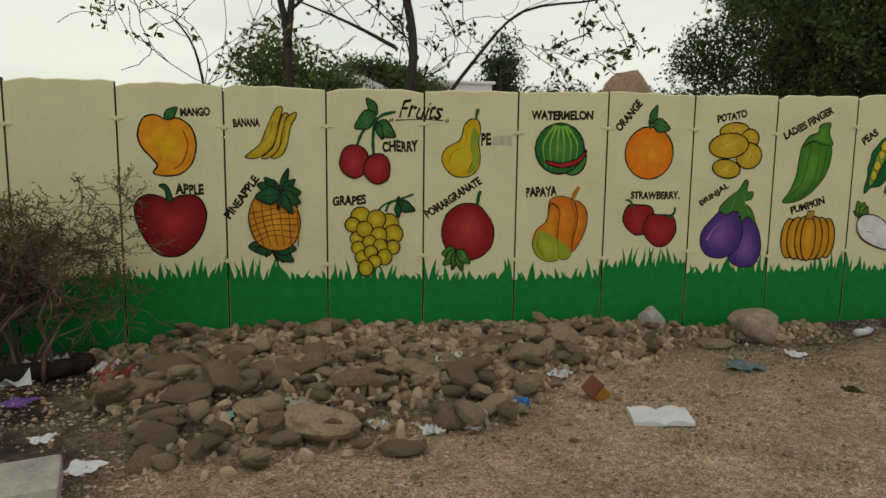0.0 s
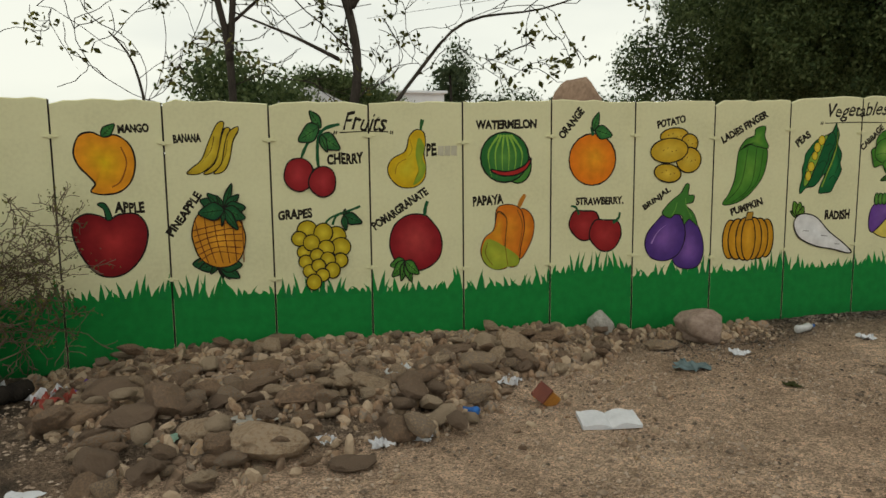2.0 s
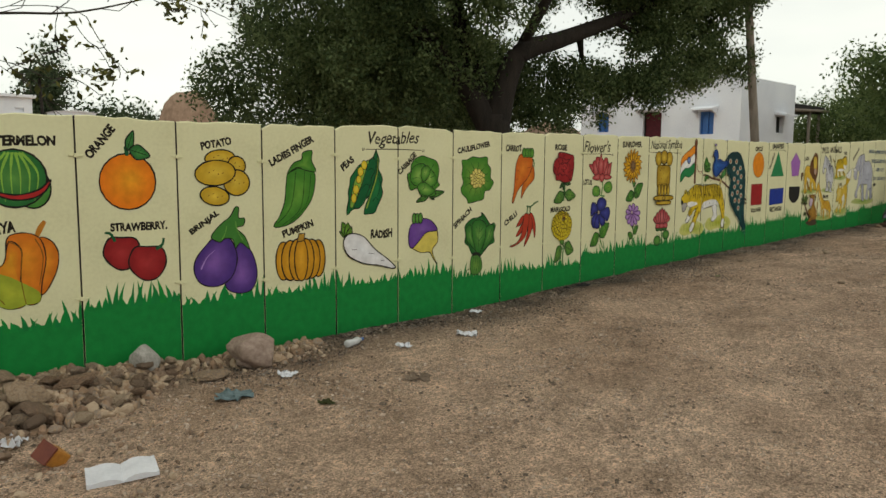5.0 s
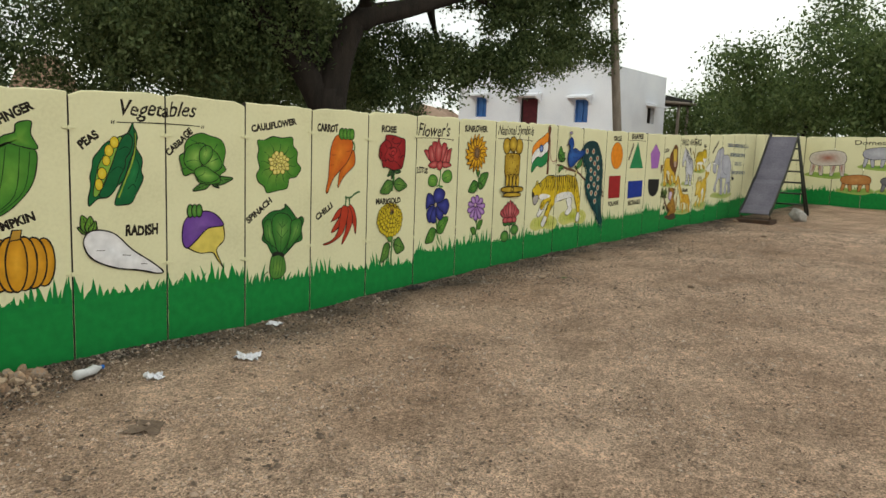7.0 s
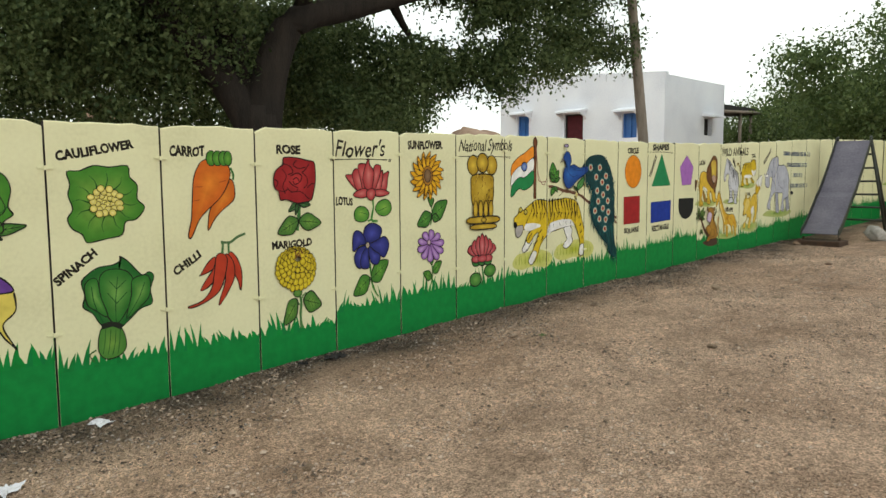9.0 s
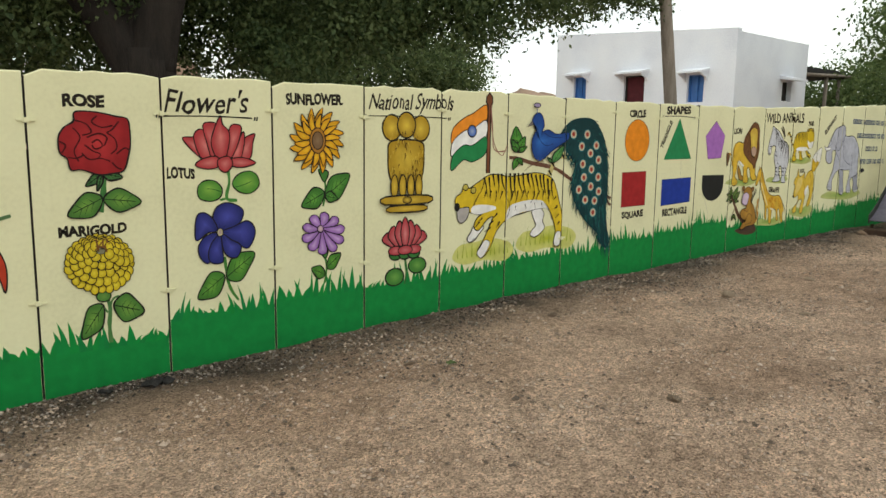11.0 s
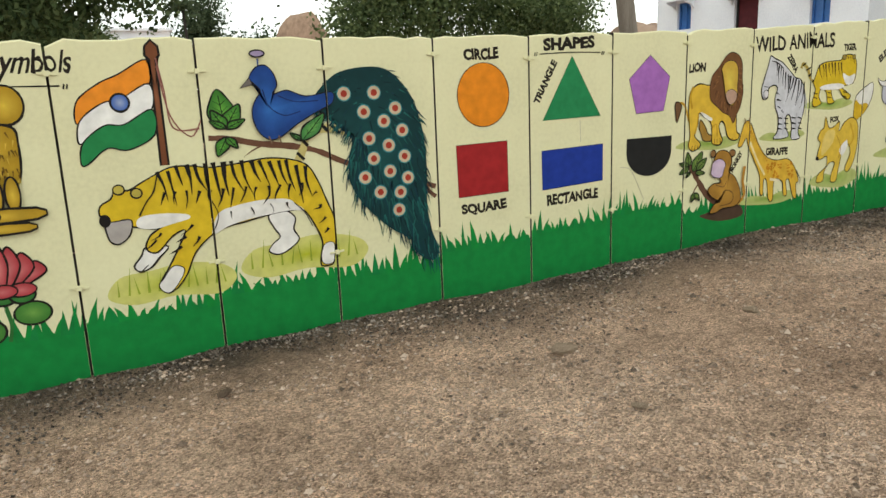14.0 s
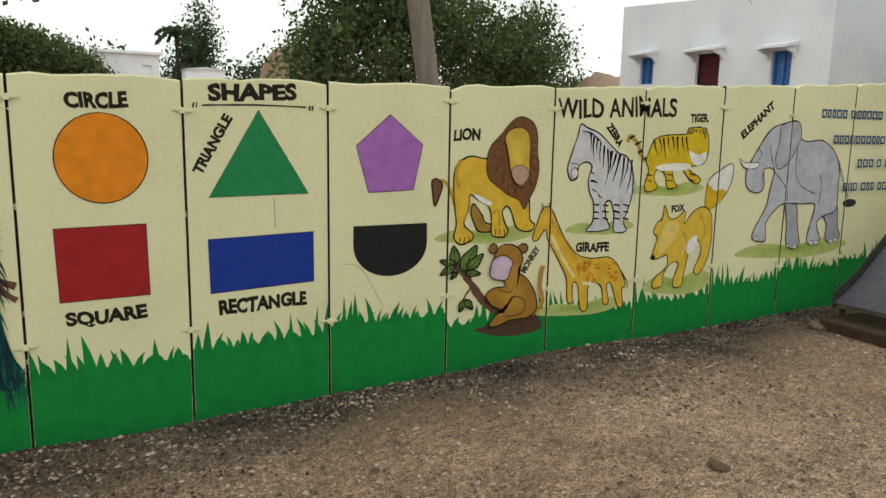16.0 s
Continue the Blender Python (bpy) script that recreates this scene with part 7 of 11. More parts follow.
def plain_shape(x0, x1, z0, z1, col, inner, belly=None, bars=None, bar_col=BLACK, parent=None, place=None, seed=1, label="painted plain rounded shape"):
    """A plain rounded shape on four short strokes, for a painted beast."""
    s = Mural(x0, x1, z0, z1, 22)
    jit = random.Random(int(x0 * 50))
    for u, du in ((0.14, -0.06), (0.3, 0.05), (0.68, -0.05), (0.88, 0.04)):
        s.shape([(u - 0.06, 0.55), (u - 0.045 + du, 0.03), (u + du, 0.0), (u + 0.05 + du, 0.04), (u + 0.07, 0.55)], col, inner, (u, 0.3), edge=0.007)
    s.shape([(0.0, 0.66), (0.07, 0.86), (0.3, 0.95), (0.62, 1.0), (0.92, 0.92), (1.0, 0.66), (0.92, 0.46), (0.62, 0.4), (0.3, 0.38), (0.07, 0.48)], col, inner, (0.5, 0.7), edge=0.009)
    if belly:
        s.shape([(0.06, 0.52), (0.3, 0.54), (0.6, 0.56), (0.9, 0.54), (0.84, 0.46), (0.6, 0.42), (0.3, 0.40), (0.12, 0.45)], belly, edge=0)
    for i in range(bars or 0):
        u = 0.07 + 0.86 * i / bars + jit.uniform(-0.01, 0.01)
        top = 0.86 + 0.1 * math.sin(math.pi * u)
        s.line([(u, top), (u + jit.uniform(0.0, 0.03), 0.72), (u + jit.uniform(-0.02, 0.02), jit.uniform(0.48, 0.62))], (x1 - x0) * 0.018, bar_col, taper=True)
    return s.done("painted_shape", label, parent, place)


m = Mural(10.602, 11.984, 0.644, 1.499, 22)
m.line([(0.76, 0.76), (0.79, 0.85), (0.81, 0.94), (0.88, 0.97), (0.95, 0.95), (0.99, 0.92)], 0.045, (0.5, 0.42, 0.16))
m.line([(0.76, 0.82), (0.79, 0.77)], 0.018, (0.012, 0.01, 0.008))
m.line([(0.78, 0.91), (0.81, 0.86)], 0.018, (0.012, 0.01, 0.008))
m.line([(0.82, 0.99), (0.85, 0.94)], 0.018, (0.012, 0.01, 0.008))
m.line([(0.87, 1), (0.9, 0.95)], 0.018, (0.012, 0.01, 0.008))
m.line([(0.92, 0.98), (0.95, 0.93)], 0.018, (0.012, 0.01, 0.008))
m.line([(0.97, 0.95), (1, 0.9)], 0.018, (0.012, 0.01, 0.008))
m.shape([(0.62, 0.42), (0.68, 0.45), (0.73, 0.39), (0.72, 0.31), (0.74, 0.24), (0.7, 0.18), (0.65, 0.15), (0.61, 0.18), (0.63, 0.23), (0.66, 0.27), (0.64, 0.33)], (0.72, 0.7, 0.66), edge=0.007, n=4)
m.shape([(0.14, 0.31), (0.12, 0.26), (0.09, 0.2), (0.11, 0.16), (0.15, 0.18), (0.18, 0.23), (0.22, 0.3)], (0.72, 0.7, 0.66), edge=0.007, n=4)
m.shape([(0, 0.52), (0, 0.59), (0.04, 0.63), (0.06, 0.69), (0.1, 0.67), (0.15, 0.71), (0.2, 0.75), (0.26, 0.79), (0.33, 0.79), (0.41, 0.77), (0.51, 0.78), (0.63, 0.8), (0.73, 0.78), (0.8, 0.73), (0.84, 0.62), (0.87, 0.49), (0.9, 0.35), (0.9, 0.2), (0.89, 0.1), (0.88, 0.03), (0.83, 0.03), (0.83, 0.1), (0.84, 0.2), (0.81, 0.33), (0.77, 0.43), (0.72, 0.44), (0.63, 0.43), (0.53, 0.4), (0.45, 0.38), (0.39, 0.34), (0.32, 0.24), (0.28, 0.11), (0.24, 0.03), (0.2, 0), (0.17, 0.05), (0.19, 0.11), (0.22, 0.18), (0.26, 0.29), (0.29, 0.39), (0.24, 0.36), (0.18, 0.27), (0.14, 0.3), (0.16, 0.38), (0.21, 0.43), (0.18, 0.42), (0.12, 0.44), (0.06, 0.47)], (0.6, 0.42, 0.02), edge=0.007, n=4)
m.shape([(0.42, 0.47), (0.49, 0.51), (0.6, 0.53), (0.7, 0.52), (0.74, 0.48), (0.77, 0.43), (0.72, 0.44), (0.63, 0.43), (0.53, 0.41), (0.45, 0.38), (0.39, 0.34)], (0.72, 0.7, 0.66), edge=0, n=4)
m.shape([(0.13, 0.5), (0.21, 0.51), (0.3, 0.49), (0.31, 0.46), (0.25, 0.44), (0.18, 0.42), (0.12, 0.44)], (0.72, 0.7, 0.66), edge=0, n=4)
m.shape([(0.27, 0.14), (0.23, 0.17), (0.19, 0.1), (0.17, 0.05), (0.2, 0), (0.24, 0.05)], (0.72, 0.7, 0.66), edge=0.004, n=4)
m.shape([(0.85, 0.18), (0.89, 0.18), (0.89, 0.1), (0.88, 0.04), (0.84, 0.04), (0.83, 0.1)], (0.72, 0.7, 0.66), edge=0.004, n=4)
m.shape([(0.01, 0.49), (0.04, 0.49), (0.1, 0.49), (0.09, 0.4), (0.05, 0.35), (0.02, 0.37), (0.01, 0.43)], (0.36, 0.33, 0.31), edge=0.006, n=4)
m.oval(0.01, 0.5, 0.02, 0.04, (0.012, 0.01, 0.008), None, edge=0, n=14)
m.oval(0.07, 0.68, 0.02, 0.03, (0.42, 0.34, 0.06), None, edge=0.006, n=14)
m.oval(0.13, 0.65, 0.02, 0.03, (0.42, 0.34, 0.06), None, edge=0.006, n=14)
m.line([(0.21, 0.77), (0.23, 0.68), (0.24, 0.58)], 0.0203, (0.012, 0.01, 0.008), taper=True)
m.line([(0.25, 0.77), (0.26, 0.66), (0.27, 0.55)], 0.0181, (0.012, 0.01, 0.008), taper=True)
m.line([(0.28, 0.8), (0.29, 0.73), (0.3, 0.67)], 0.0198, (0.012, 0.01, 0.008), taper=True)
m.line([(0.32, 0.8), (0.33, 0.71), (0.33, 0.61)], 0.0281, (0.012, 0.01, 0.008), taper=True)
m.line([(0.35, 0.8), (0.36, 0.71), (0.39, 0.62)], 0.0266, (0.012, 0.01, 0.008), taper=True)
m.line([(0.39, 0.8), (0.39, 0.68), (0.4, 0.56)], 0.0235, (0.012, 0.01, 0.008), taper=True)
m.line([(0.42, 0.8), (0.43, 0.67), (0.44, 0.55)], 0.0274, (0.012, 0.01, 0.008), taper=True)
m.line([(0.46, 0.8), (0.46, 0.69), (0.47, 0.58)], 0.0281, (0.012, 0.01, 0.008), taper=True)
m.line([(0.49, 0.8), (0.5, 0.7), (0.53, 0.6)], 0.0265, (0.012, 0.01, 0.008), taper=True)
m.line([(0.53, 0.8), (0.54, 0.68), (0.57, 0.56)], 0.0213, (0.012, 0.01, 0.008), taper=True)
m.line([(0.57, 0.79), (0.58, 0.72), (0.6, 0.65)], 0.0283, (0.012, 0.01, 0.008), taper=True)
m.line([(0.6, 0.79), (0.62, 0.7), (0.64, 0.6)], 0.0197, (0.012, 0.01, 0.008), taper=True)
m.line([(0.64, 0.78), (0.66, 0.68), (0.68, 0.58)], 0.0211, (0.012, 0.01, 0.008), taper=True)
m.line([(0.68, 0.78), (0.69, 0.69), (0.71, 0.61)], 0.024, (0.012, 0.01, 0.008), taper=True)
m.line([(0.71, 0.78), (0.72, 0.67), (0.74, 0.57)], 0.0247, (0.012, 0.01, 0.008), taper=True)
m.line([(0.75, 0.74), (0.76, 0.61), (0.77, 0.48)], 0.0277, (0.012, 0.01, 0.008), taper=True)
m.line([(0.79, 0.73), (0.79, 0.63), (0.81, 0.52)], 0.0258, (0.012, 0.01, 0.008), taper=True)
m.line([(0.23, 0.64), (0.22, 0.6), (0.21, 0.56)], 0.0202, (0.012, 0.01, 0.008), taper=True)
m.line([(0.27, 0.64), (0.26, 0.6), (0.26, 0.56)], 0.0146, (0.012, 0.01, 0.008), taper=True)
m.line([(0.31, 0.64), (0.31, 0.58), (0.3, 0.52)], 0.0145, (0.012, 0.01, 0.008), taper=True)
m.line([(0.36, 0.63), (0.35, 0.59), (0.34, 0.55)], 0.0181, (0.012, 0.01, 0.008), taper=True)
m.line([(0.4, 0.63), (0.39, 0.6), (0.39, 0.56)], 0.0204, (0.012, 0.01, 0.008), taper=True)
m.line([(0.45, 0.63), (0.44, 0.57), (0.42, 0.51)], 0.0193, (0.012, 0.01, 0.008), taper=True)
m.line([(0.49, 0.63), (0.48, 0.56), (0.47, 0.5)], 0.0202, (0.012, 0.01, 0.008), taper=True)
m.line([(0.54, 0.63), (0.53, 0.58), (0.51, 0.53)], 0.0165, (0.012, 0.01, 0.008), taper=True)
m.line([(0.58, 0.62), (0.57, 0.58), (0.57, 0.53)], 0.0137, (0.012, 0.01, 0.008), taper=True)
m.line([(0.63, 0.62), (0.63, 0.56), (0.6, 0.5)], 0.0188, (0.012, 0.01, 0.008), taper=True)
m.line([(0.68, 0.62), (0.66, 0.57), (0.65, 0.52)], 0.0187, (0.012, 0.01, 0.008), taper=True)
m.line([(0.72, 0.62), (0.71, 0.57), (0.71, 0.52)], 0.0173, (0.012, 0.01, 0.008), taper=True)
m.line([(0.77, 0.62), (0.77, 0.57), (0.75, 0.53)], 0.0162, (0.012, 0.01, 0.008), taper=True)
m.line([(0.32, 0.42), (0.3, 0.39), (0.27, 0.36)], 0.015, (0.012, 0.01, 0.008), taper=True)
m.line([(0.29, 0.35), (0.28, 0.34), (0.25, 0.32)], 0.0194, (0.012, 0.01, 0.008), taper=True)
m.line([(0.27, 0.29), (0.25, 0.27), (0.22, 0.25)], 0.0198, (0.012, 0.01, 0.008), taper=True)
m.line([(0.34, 0.34), (0.33, 0.31), (0.31, 0.28)], 0.0187, (0.012, 0.01, 0.008), taper=True)
m.line([(0.2, 0.39), (0.19, 0.37), (0.16, 0.35)], 0.015, (0.012, 0.01, 0.008), taper=True)
m.line([(0.18, 0.35), (0.16, 0.32), (0.13, 0.29)], 0.0156, (0.012, 0.01, 0.008), taper=True)
m.line([(0.83, 0.55), (0.82, 0.54), (0.81, 0.52)], 0.014, (0.012, 0.01, 0.008), taper=True)
m.line([(0.84, 0.46), (0.84, 0.44), (0.81, 0.43)], 0.0198, (0.012, 0.01, 0.008), taper=True)
m.line([(0.86, 0.37), (0.85, 0.35), (0.83, 0.33)], 0.0151, (0.012, 0.01, 0.008), taper=True)
m.line([(0.87, 0.29), (0.86, 0.27), (0.85, 0.26)], 0.0209, (0.012, 0.01, 0.008), taper=True)
m.line([(0.47, 0.48), (0.47, 0.46), (0.47, 0.43)], 0.00816, (0.012, 0.01, 0.008), taper=True)
m.line([(0.55, 0.49), (0.56, 0.46), (0.56, 0.44)], 0.0116, (0.012, 0.01, 0.008), taper=True)
m.line([(0.63, 0.5), (0.64, 0.47), (0.64, 0.43)], 0.0088, (0.012, 0.01, 0.008), taper=True)
m.line([(0.7, 0.5), (0.7, 0.48), (0.71, 0.45)], 0.0122, (0.012, 0.01, 0.008), taper=True)
m.line([(0.21, 0.75), (0.19, 0.65), (0.16, 0.59), (0.13, 0.51)], 0.008, (0.012, 0.01, 0.008))
m.line([(0.11, 0.16), (0.14, 0.2)], 0.005, (0.012, 0.01, 0.008))
m.line([(0.39, 0.34), (0.42, 0.46), (0.4, 0.56)], 0.006, (0.012, 0.01, 0.008))
m.line([(0.73, 0.49), (0.77, 0.42), (0.8, 0.32)], 0.006, (0.012, 0.01, 0.008))
m.done("painted_shape", "painted yellow rounded shape with black bars and white belly")

m = Mural(11.174, 12.527, 1.004, 1.912, 12)
m.line([(0, 0.5), (0.08, 0.49), (0.19, 0.45), (0.33, 0.42), (0.44, 0.38), (0.55, 0.3), (0.69, 0.22), (0.84, 0.16), (1, 0.07)], 0.032, (0.13, 0.06, 0.035))
m.line([(0.22, 0.44), (0.17, 0.41), (0.13, 0.37)], 0.012, (0.13, 0.06, 0.035), taper=True)
m.line([(0.92, 0.13), (0.96, 0.05), (1, 0)], 0.03, (0.13, 0.06, 0.035))
m.leaf(0.07, 0.55, 0.05, 0.78, 0.24, (0.05, 0.2, 0.03))
m.leaf(0.07, 0.55, 0.13, 0.69, 0.24, (0.05, 0.2, 0.03))
m.leaf(0.07, 0.55, 0.15, 0.6, 0.24, (0.05, 0.2, 0.03))
m.leaf(0.07, 0.55, 0.02, 0.66, 0.24, (0.05, 0.2, 0.03))
m.leaf(0.07, 0.55, 0.01, 0.6, 0.24, (0.05, 0.2, 0.03))
m.leaf(0.07, 0.5, 0.03, 0.39, 0.24, (0.05, 0.2, 0.03))
m.leaf(0.07, 0.5, 0.11, 0.43, 0.24, (0.05, 0.2, 0.03))
m.leaf(0.38, 0.45, 0.33, 0.5, 0.2, (0.06, 0.22, 0.06))
m.leaf(0.38, 0.45, 0.44, 0.57, 0.2, (0.06, 0.22, 0.06))
m.leaf(0.38, 0.45, 0.48, 0.61, 0.2, (0.06, 0.22, 0.06))
m.shape([(0.18, 0.84), (0.21, 0.9), (0.25, 0.91), (0.28, 0.86), (0.29, 0.79), (0.27, 0.74), (0.33, 0.76), (0.41, 0.72), (0.52, 0.74), (0.52, 0.67), (0.45, 0.62), (0.36, 0.55), (0.29, 0.48), (0.24, 0.47), (0.2, 0.52), (0.18, 0.61), (0.19, 0.69), (0.22, 0.76), (0.2, 0.8)], (0.012, 0.045, 0.2), (0.03, 0.13, 0.42), (0.25, 0.65), edge=0.005, n=4)
m.line([(0.23, 0.77), (0.25, 0.67), (0.31, 0.61), (0.38, 0.63)], 0.006, (0.01, 0.02, 0.09))
m.line([(0.29, 0.73), (0.36, 0.69), (0.46, 0.69)], 0.006, (0.01, 0.02, 0.09))
m.shape([(0.18, 0.84), (0.14, 0.78), (0.19, 0.8)], (0.14, 0.12, 0.11), soft=False, edge=0.004)
m.oval(0.22, 0.98, 0.03, 0.02, (0.3, 0.24, 0.38), None, edge=0.006, n=14)
m.line([(0.22, 0.95), (0.22, 0.91)], 0.008, (0.02, 0.05, 0.2))
m.line([(0.24, 0.49), (0.25, 0.44)], 0.008, (0.16, 0.1, 0.06))
m.line([(0.28, 0.49), (0.29, 0.44)], 0.008, (0.16, 0.1, 0.06))
m.done("painted_shape", "painted royal blue rounded shape on a brown branch")

PLUME = ((0.00, 0.84), (0.13, 0.94), (0.28, 0.99), (0.55, 1.00), (0.71, 0.94), (0.83, 0.83), (0.90, 0.67), (0.92, 0.49), (0.91, 0.31), (0.94, 0.17), (1.00, 0.04), (0.93, 0.00), (0.82, 0.04), (0.74, 0.13), (0.60, 0.19), (0.46, 0.27), (0.34, 0.36), (0.26, 0.47), (0.27, 0.58), (0.30, 0.66), (0.22, 0.74), (0.10, 0.79))
m = Mural(11.753, 12.531, 0.598, 1.807, 46)
m.shape(PLUME, (0.005, 0.032, 0.035), (0.009, 0.062, 0.062), (0.55, 0.55), edge=0)
rim = rounded([Vector(p) for p in PLUME], True, 14)
tail_rnd = random.Random(3)
for i in range(420):
    p = tail_rnd.choice(rim)
    depth = tail_rnd.random() ** 1.5 * 0.75
    p = p + (Vector((0.56, 0.56)) - p) * depth
    out = (p - Vector((0.45, 0.75))).normalized()
    q = p + Vector((out.x * 0.05 + tail_rnd.gauss(0, 0.02), out.y * 0.05 - 0.045))
    m.layer = 49 + (i % 12) * 0.3
    m.line([(p.x, p.y), ((p.x + q.x) / 2 + tail_rnd.gauss(0, 0.008), (p.y + q.y) / 2), (q.x, q.y)], 0.011, tail_rnd.choice(((0.003, 0.018, 0.022), (0.010, 0.07, 0.065), (0.014, 0.10, 0.09), (0.006, 0.035, 0.05))), taper=True)
for u, v in ((0.26, 0.88), (0.50, 0.88), (0.41, 0.79), (0.67, 0.80), (0.57, 0.74), (0.72, 0.69), (0.44, 0.66), (0.60, 0.62), (0.73, 0.56), (0.47, 0.56), (0.60, 0.49), (0.75, 0.45), (0.39, 0.47), (0.51, 0.39), (0.68, 0.38), (0.66, 0.29)):
    m.layer = 53.5
    m.oval(u, v, 0.058, 0.037, (0.05, 0.22, 0.24), None, edge=0, n=14)
    m.oval(u, v, 0.05, 0.031, (0.50, 0.40, 0.27), None, edge=0, n=14)
    m.oval(u, v, 0.026, 0.017, (0.30, 0.035, 0.02), None, edge=0, n=12)
m.done("painted_plume", "painted teal plume shape with orange dots")

SHAPES = (("painted_circle", "painted orange circle"), ("painted_square", "painted dark red square"), ("painted_triangle", "painted green triangle"), ("painted_rectangle", "painted dark blue rectangle"),
          ("painted_pentagon", "painted violet pentagon"), ("painted_semicircle", "painted black semicircle"))
m = Mural(12.704, 13.086, 1.418, 1.817)
m.oval(0.5, 0.5, 0.5, 0.5, (0.68, 0.22, 0.012), None, edge=0.004, n=36, turn=0)
m.done(*SHAPES[0])
m = Mural(12.684, 13.068, 0.976, 1.317)
m.shape([(0.02, 0.0), (1.0, 0.02), (0.99, 1.0), (0.0, 0.98)], (0.30, 0.016, 0.018), edge=0.003, soft=False)
m.done(*SHAPES[1])
m = Mural(13.349, 13.837, 1.43, 1.847)
m.shape([(0.0, 0.0), (1.0, 0.02), (0.5, 1.0)], (0.02, 0.20, 0.07), edge=0.003, soft=False)
m.done(*SHAPES[2])
m = Mural(13.337, 13.860, 0.961, 1.242)
m.shape([(0.01, 0.0), (1.0, 0.08), (1.0, 1.0), (0.0, 0.95)], (0.012, 0.035, 0.26), edge=0.003, soft=False)
m.done(*SHAPES[3])
m = Mural(14.093, 14.476, 1.434, 1.841)
m.shape([(0.18, 0.0), (0.86, 0.02), (1.0, 0.62), (0.5, 1.0), (0.0, 0.6)], (0.33, 0.13, 0.42), edge=0.003, soft=False)
m.done(*SHAPES[4])
m = Mural(14.078, 14.508, 0.977, 1.256)
m.shape([(1.0, 1.0)] + [(0.5 + 0.5 * math.cos(a), 0.62 - 0.62 * math.sin(a)) for a in [i * math.pi / 16 for i in range(17)]] + [(0.0, 1.0)], (0.014, 0.014, 0.014), edge=0.003, soft=False)
m.done(*SHAPES[5])
m = Mural(0, 1, 0, 1)
m.line([(13.66, 1.42), (13.665, 1.27)], 0.004, (0.35, 0.33, 0.27), soft=False)
m.line([(14.02, 1.06), (14.12, 1.03), (14.22, 0.86), (14.25, 0.8)], 0.005, (0.45, 0.42, 0.32))
m.done("wall_crack", "hairline cracks in the paint")

TAN, TANI, GREY, GREYI = (0.42, 0.25, 0.03), (0.62, 0.40, 0.05), (0.32, 0.32, 0.36), (0.48, 0.48, 0.53)
for x0, x1, z0, z1 in ((14.55, 15.25, 1.12, 1.22), (15.45, 16.0, 1.13, 1.22), (15.95, 16.6, 1.36, 1.45), (16.1, 16.75, 0.68, 0.84), (16.95, 18.2, 0.86, 1.0), (15.25, 15.95, 0.62, 0.72)):
    t = Mural(x0, x1, z0, z1, 7)
    t.shape([(0.0, 0.4), (0.2, 0.9), (0.5, 0.7), (0.8, 1.0), (1.0, 0.5), (0.7, 0.0), (0.3, 0.1)], (0.42, 0.45, 0.16), (0.20, 0.33, 0.04), edge=0)
    t.done("painted_tuft", "painted yellow green grass tuft")
m = Mural(14.533, 15.252, 1.124, 1.848, 22)
m.line([(0.2, 0.32), (0.16, 0.43), (0.11, 0.5), (0.05, 0.5)], 0.022, (0.46, 0.27, 0.02))
m.shape([(0.04, 0.52), (0, 0.5), (0.01, 0.41), (0.03, 0.31), (0.08, 0.42), (0.09, 0.48)], (0.14, 0.07, 0.03), edge=0.007, n=4)
m.shape([(0.37, 0.32), (0.45, 0.23), (0.48, 0.17), (0.55, 0.14), (0.53, 0.09), (0.42, 0.1), (0.38, 0.17), (0.35, 0.24)], (0.3, 0.17, 0.03), edge=0.007, n=4)
m.shape([(0.2, 0.32), (0.19, 0.46), (0.2, 0.59), (0.26, 0.66), (0.35, 0.69), (0.48, 0.67), (0.61, 0.71), (0.8, 0.63), (0.89, 0.4), (0.91, 0.18), (0.96, 0.13), (0.93, 0.08), (0.84, 0.08), (0.77, 0.13), (0.73, 0.24), (0.68, 0.29), (0.64, 0.24), (0.67, 0.15), (0.7, 0.09), (0.66, 0.04), (0.55, 0.06), (0.54, 0.15), (0.53, 0.25), (0.49, 0.31), (0.41, 0.35), (0.34, 0.39), (0.33, 0.28), (0.29, 0.19), (0.3, 0.14), (0.37, 0.08), (0.36, 0.03), (0.26, 0), (0.2, 0.06), (0.22, 0.16)], (0.62, 0.4, 0.04), edge=0.007, n=4)
m.shape([(0.37, 0.4), (0.49, 0.35), (0.54, 0.32), (0.51, 0.3), (0.41, 0.35)], (0.72, 0.7, 0.66), edge=0, n=4)
m.line([(0.25, 0.66), (0.21, 0.57), (0.24, 0.44)], 0.02, (0.46, 0.27, 0.02))
m.line([(0.54, 0.23), (0.6, 0.26), (0.62, 0.13)], 0.012, (0.46, 0.27, 0.02))
m.line([(0.33, 0.39), (0.32, 0.28), (0.29, 0.18)], 0.012, (0.46, 0.27, 0.02))
m.line([(0.26, 0.06), (0.25, 0.01)], 0.005, (0.012, 0.01, 0.008))
m.line([(0.3, 0.06), (0.29, 0.01)], 0.005, (0.012, 0.01, 0.008))
m.line([(0.34, 0.06), (0.33, 0.01)], 0.005, (0.012, 0.01, 0.008))
m.line([(0.58, 0.11), (0.58, 0.06)], 0.005, (0.012, 0.01, 0.008))
m.line([(0.62, 0.11), (0.62, 0.06)], 0.005, (0.012, 0.01, 0.008))
m.line([(0.66, 0.11), (0.67, 0.06)], 0.005, (0.012, 0.01, 0.008))
m.line([(0.85, 0.1), (0.85, 0.09)], 0.005, (0.012, 0.01, 0.008))
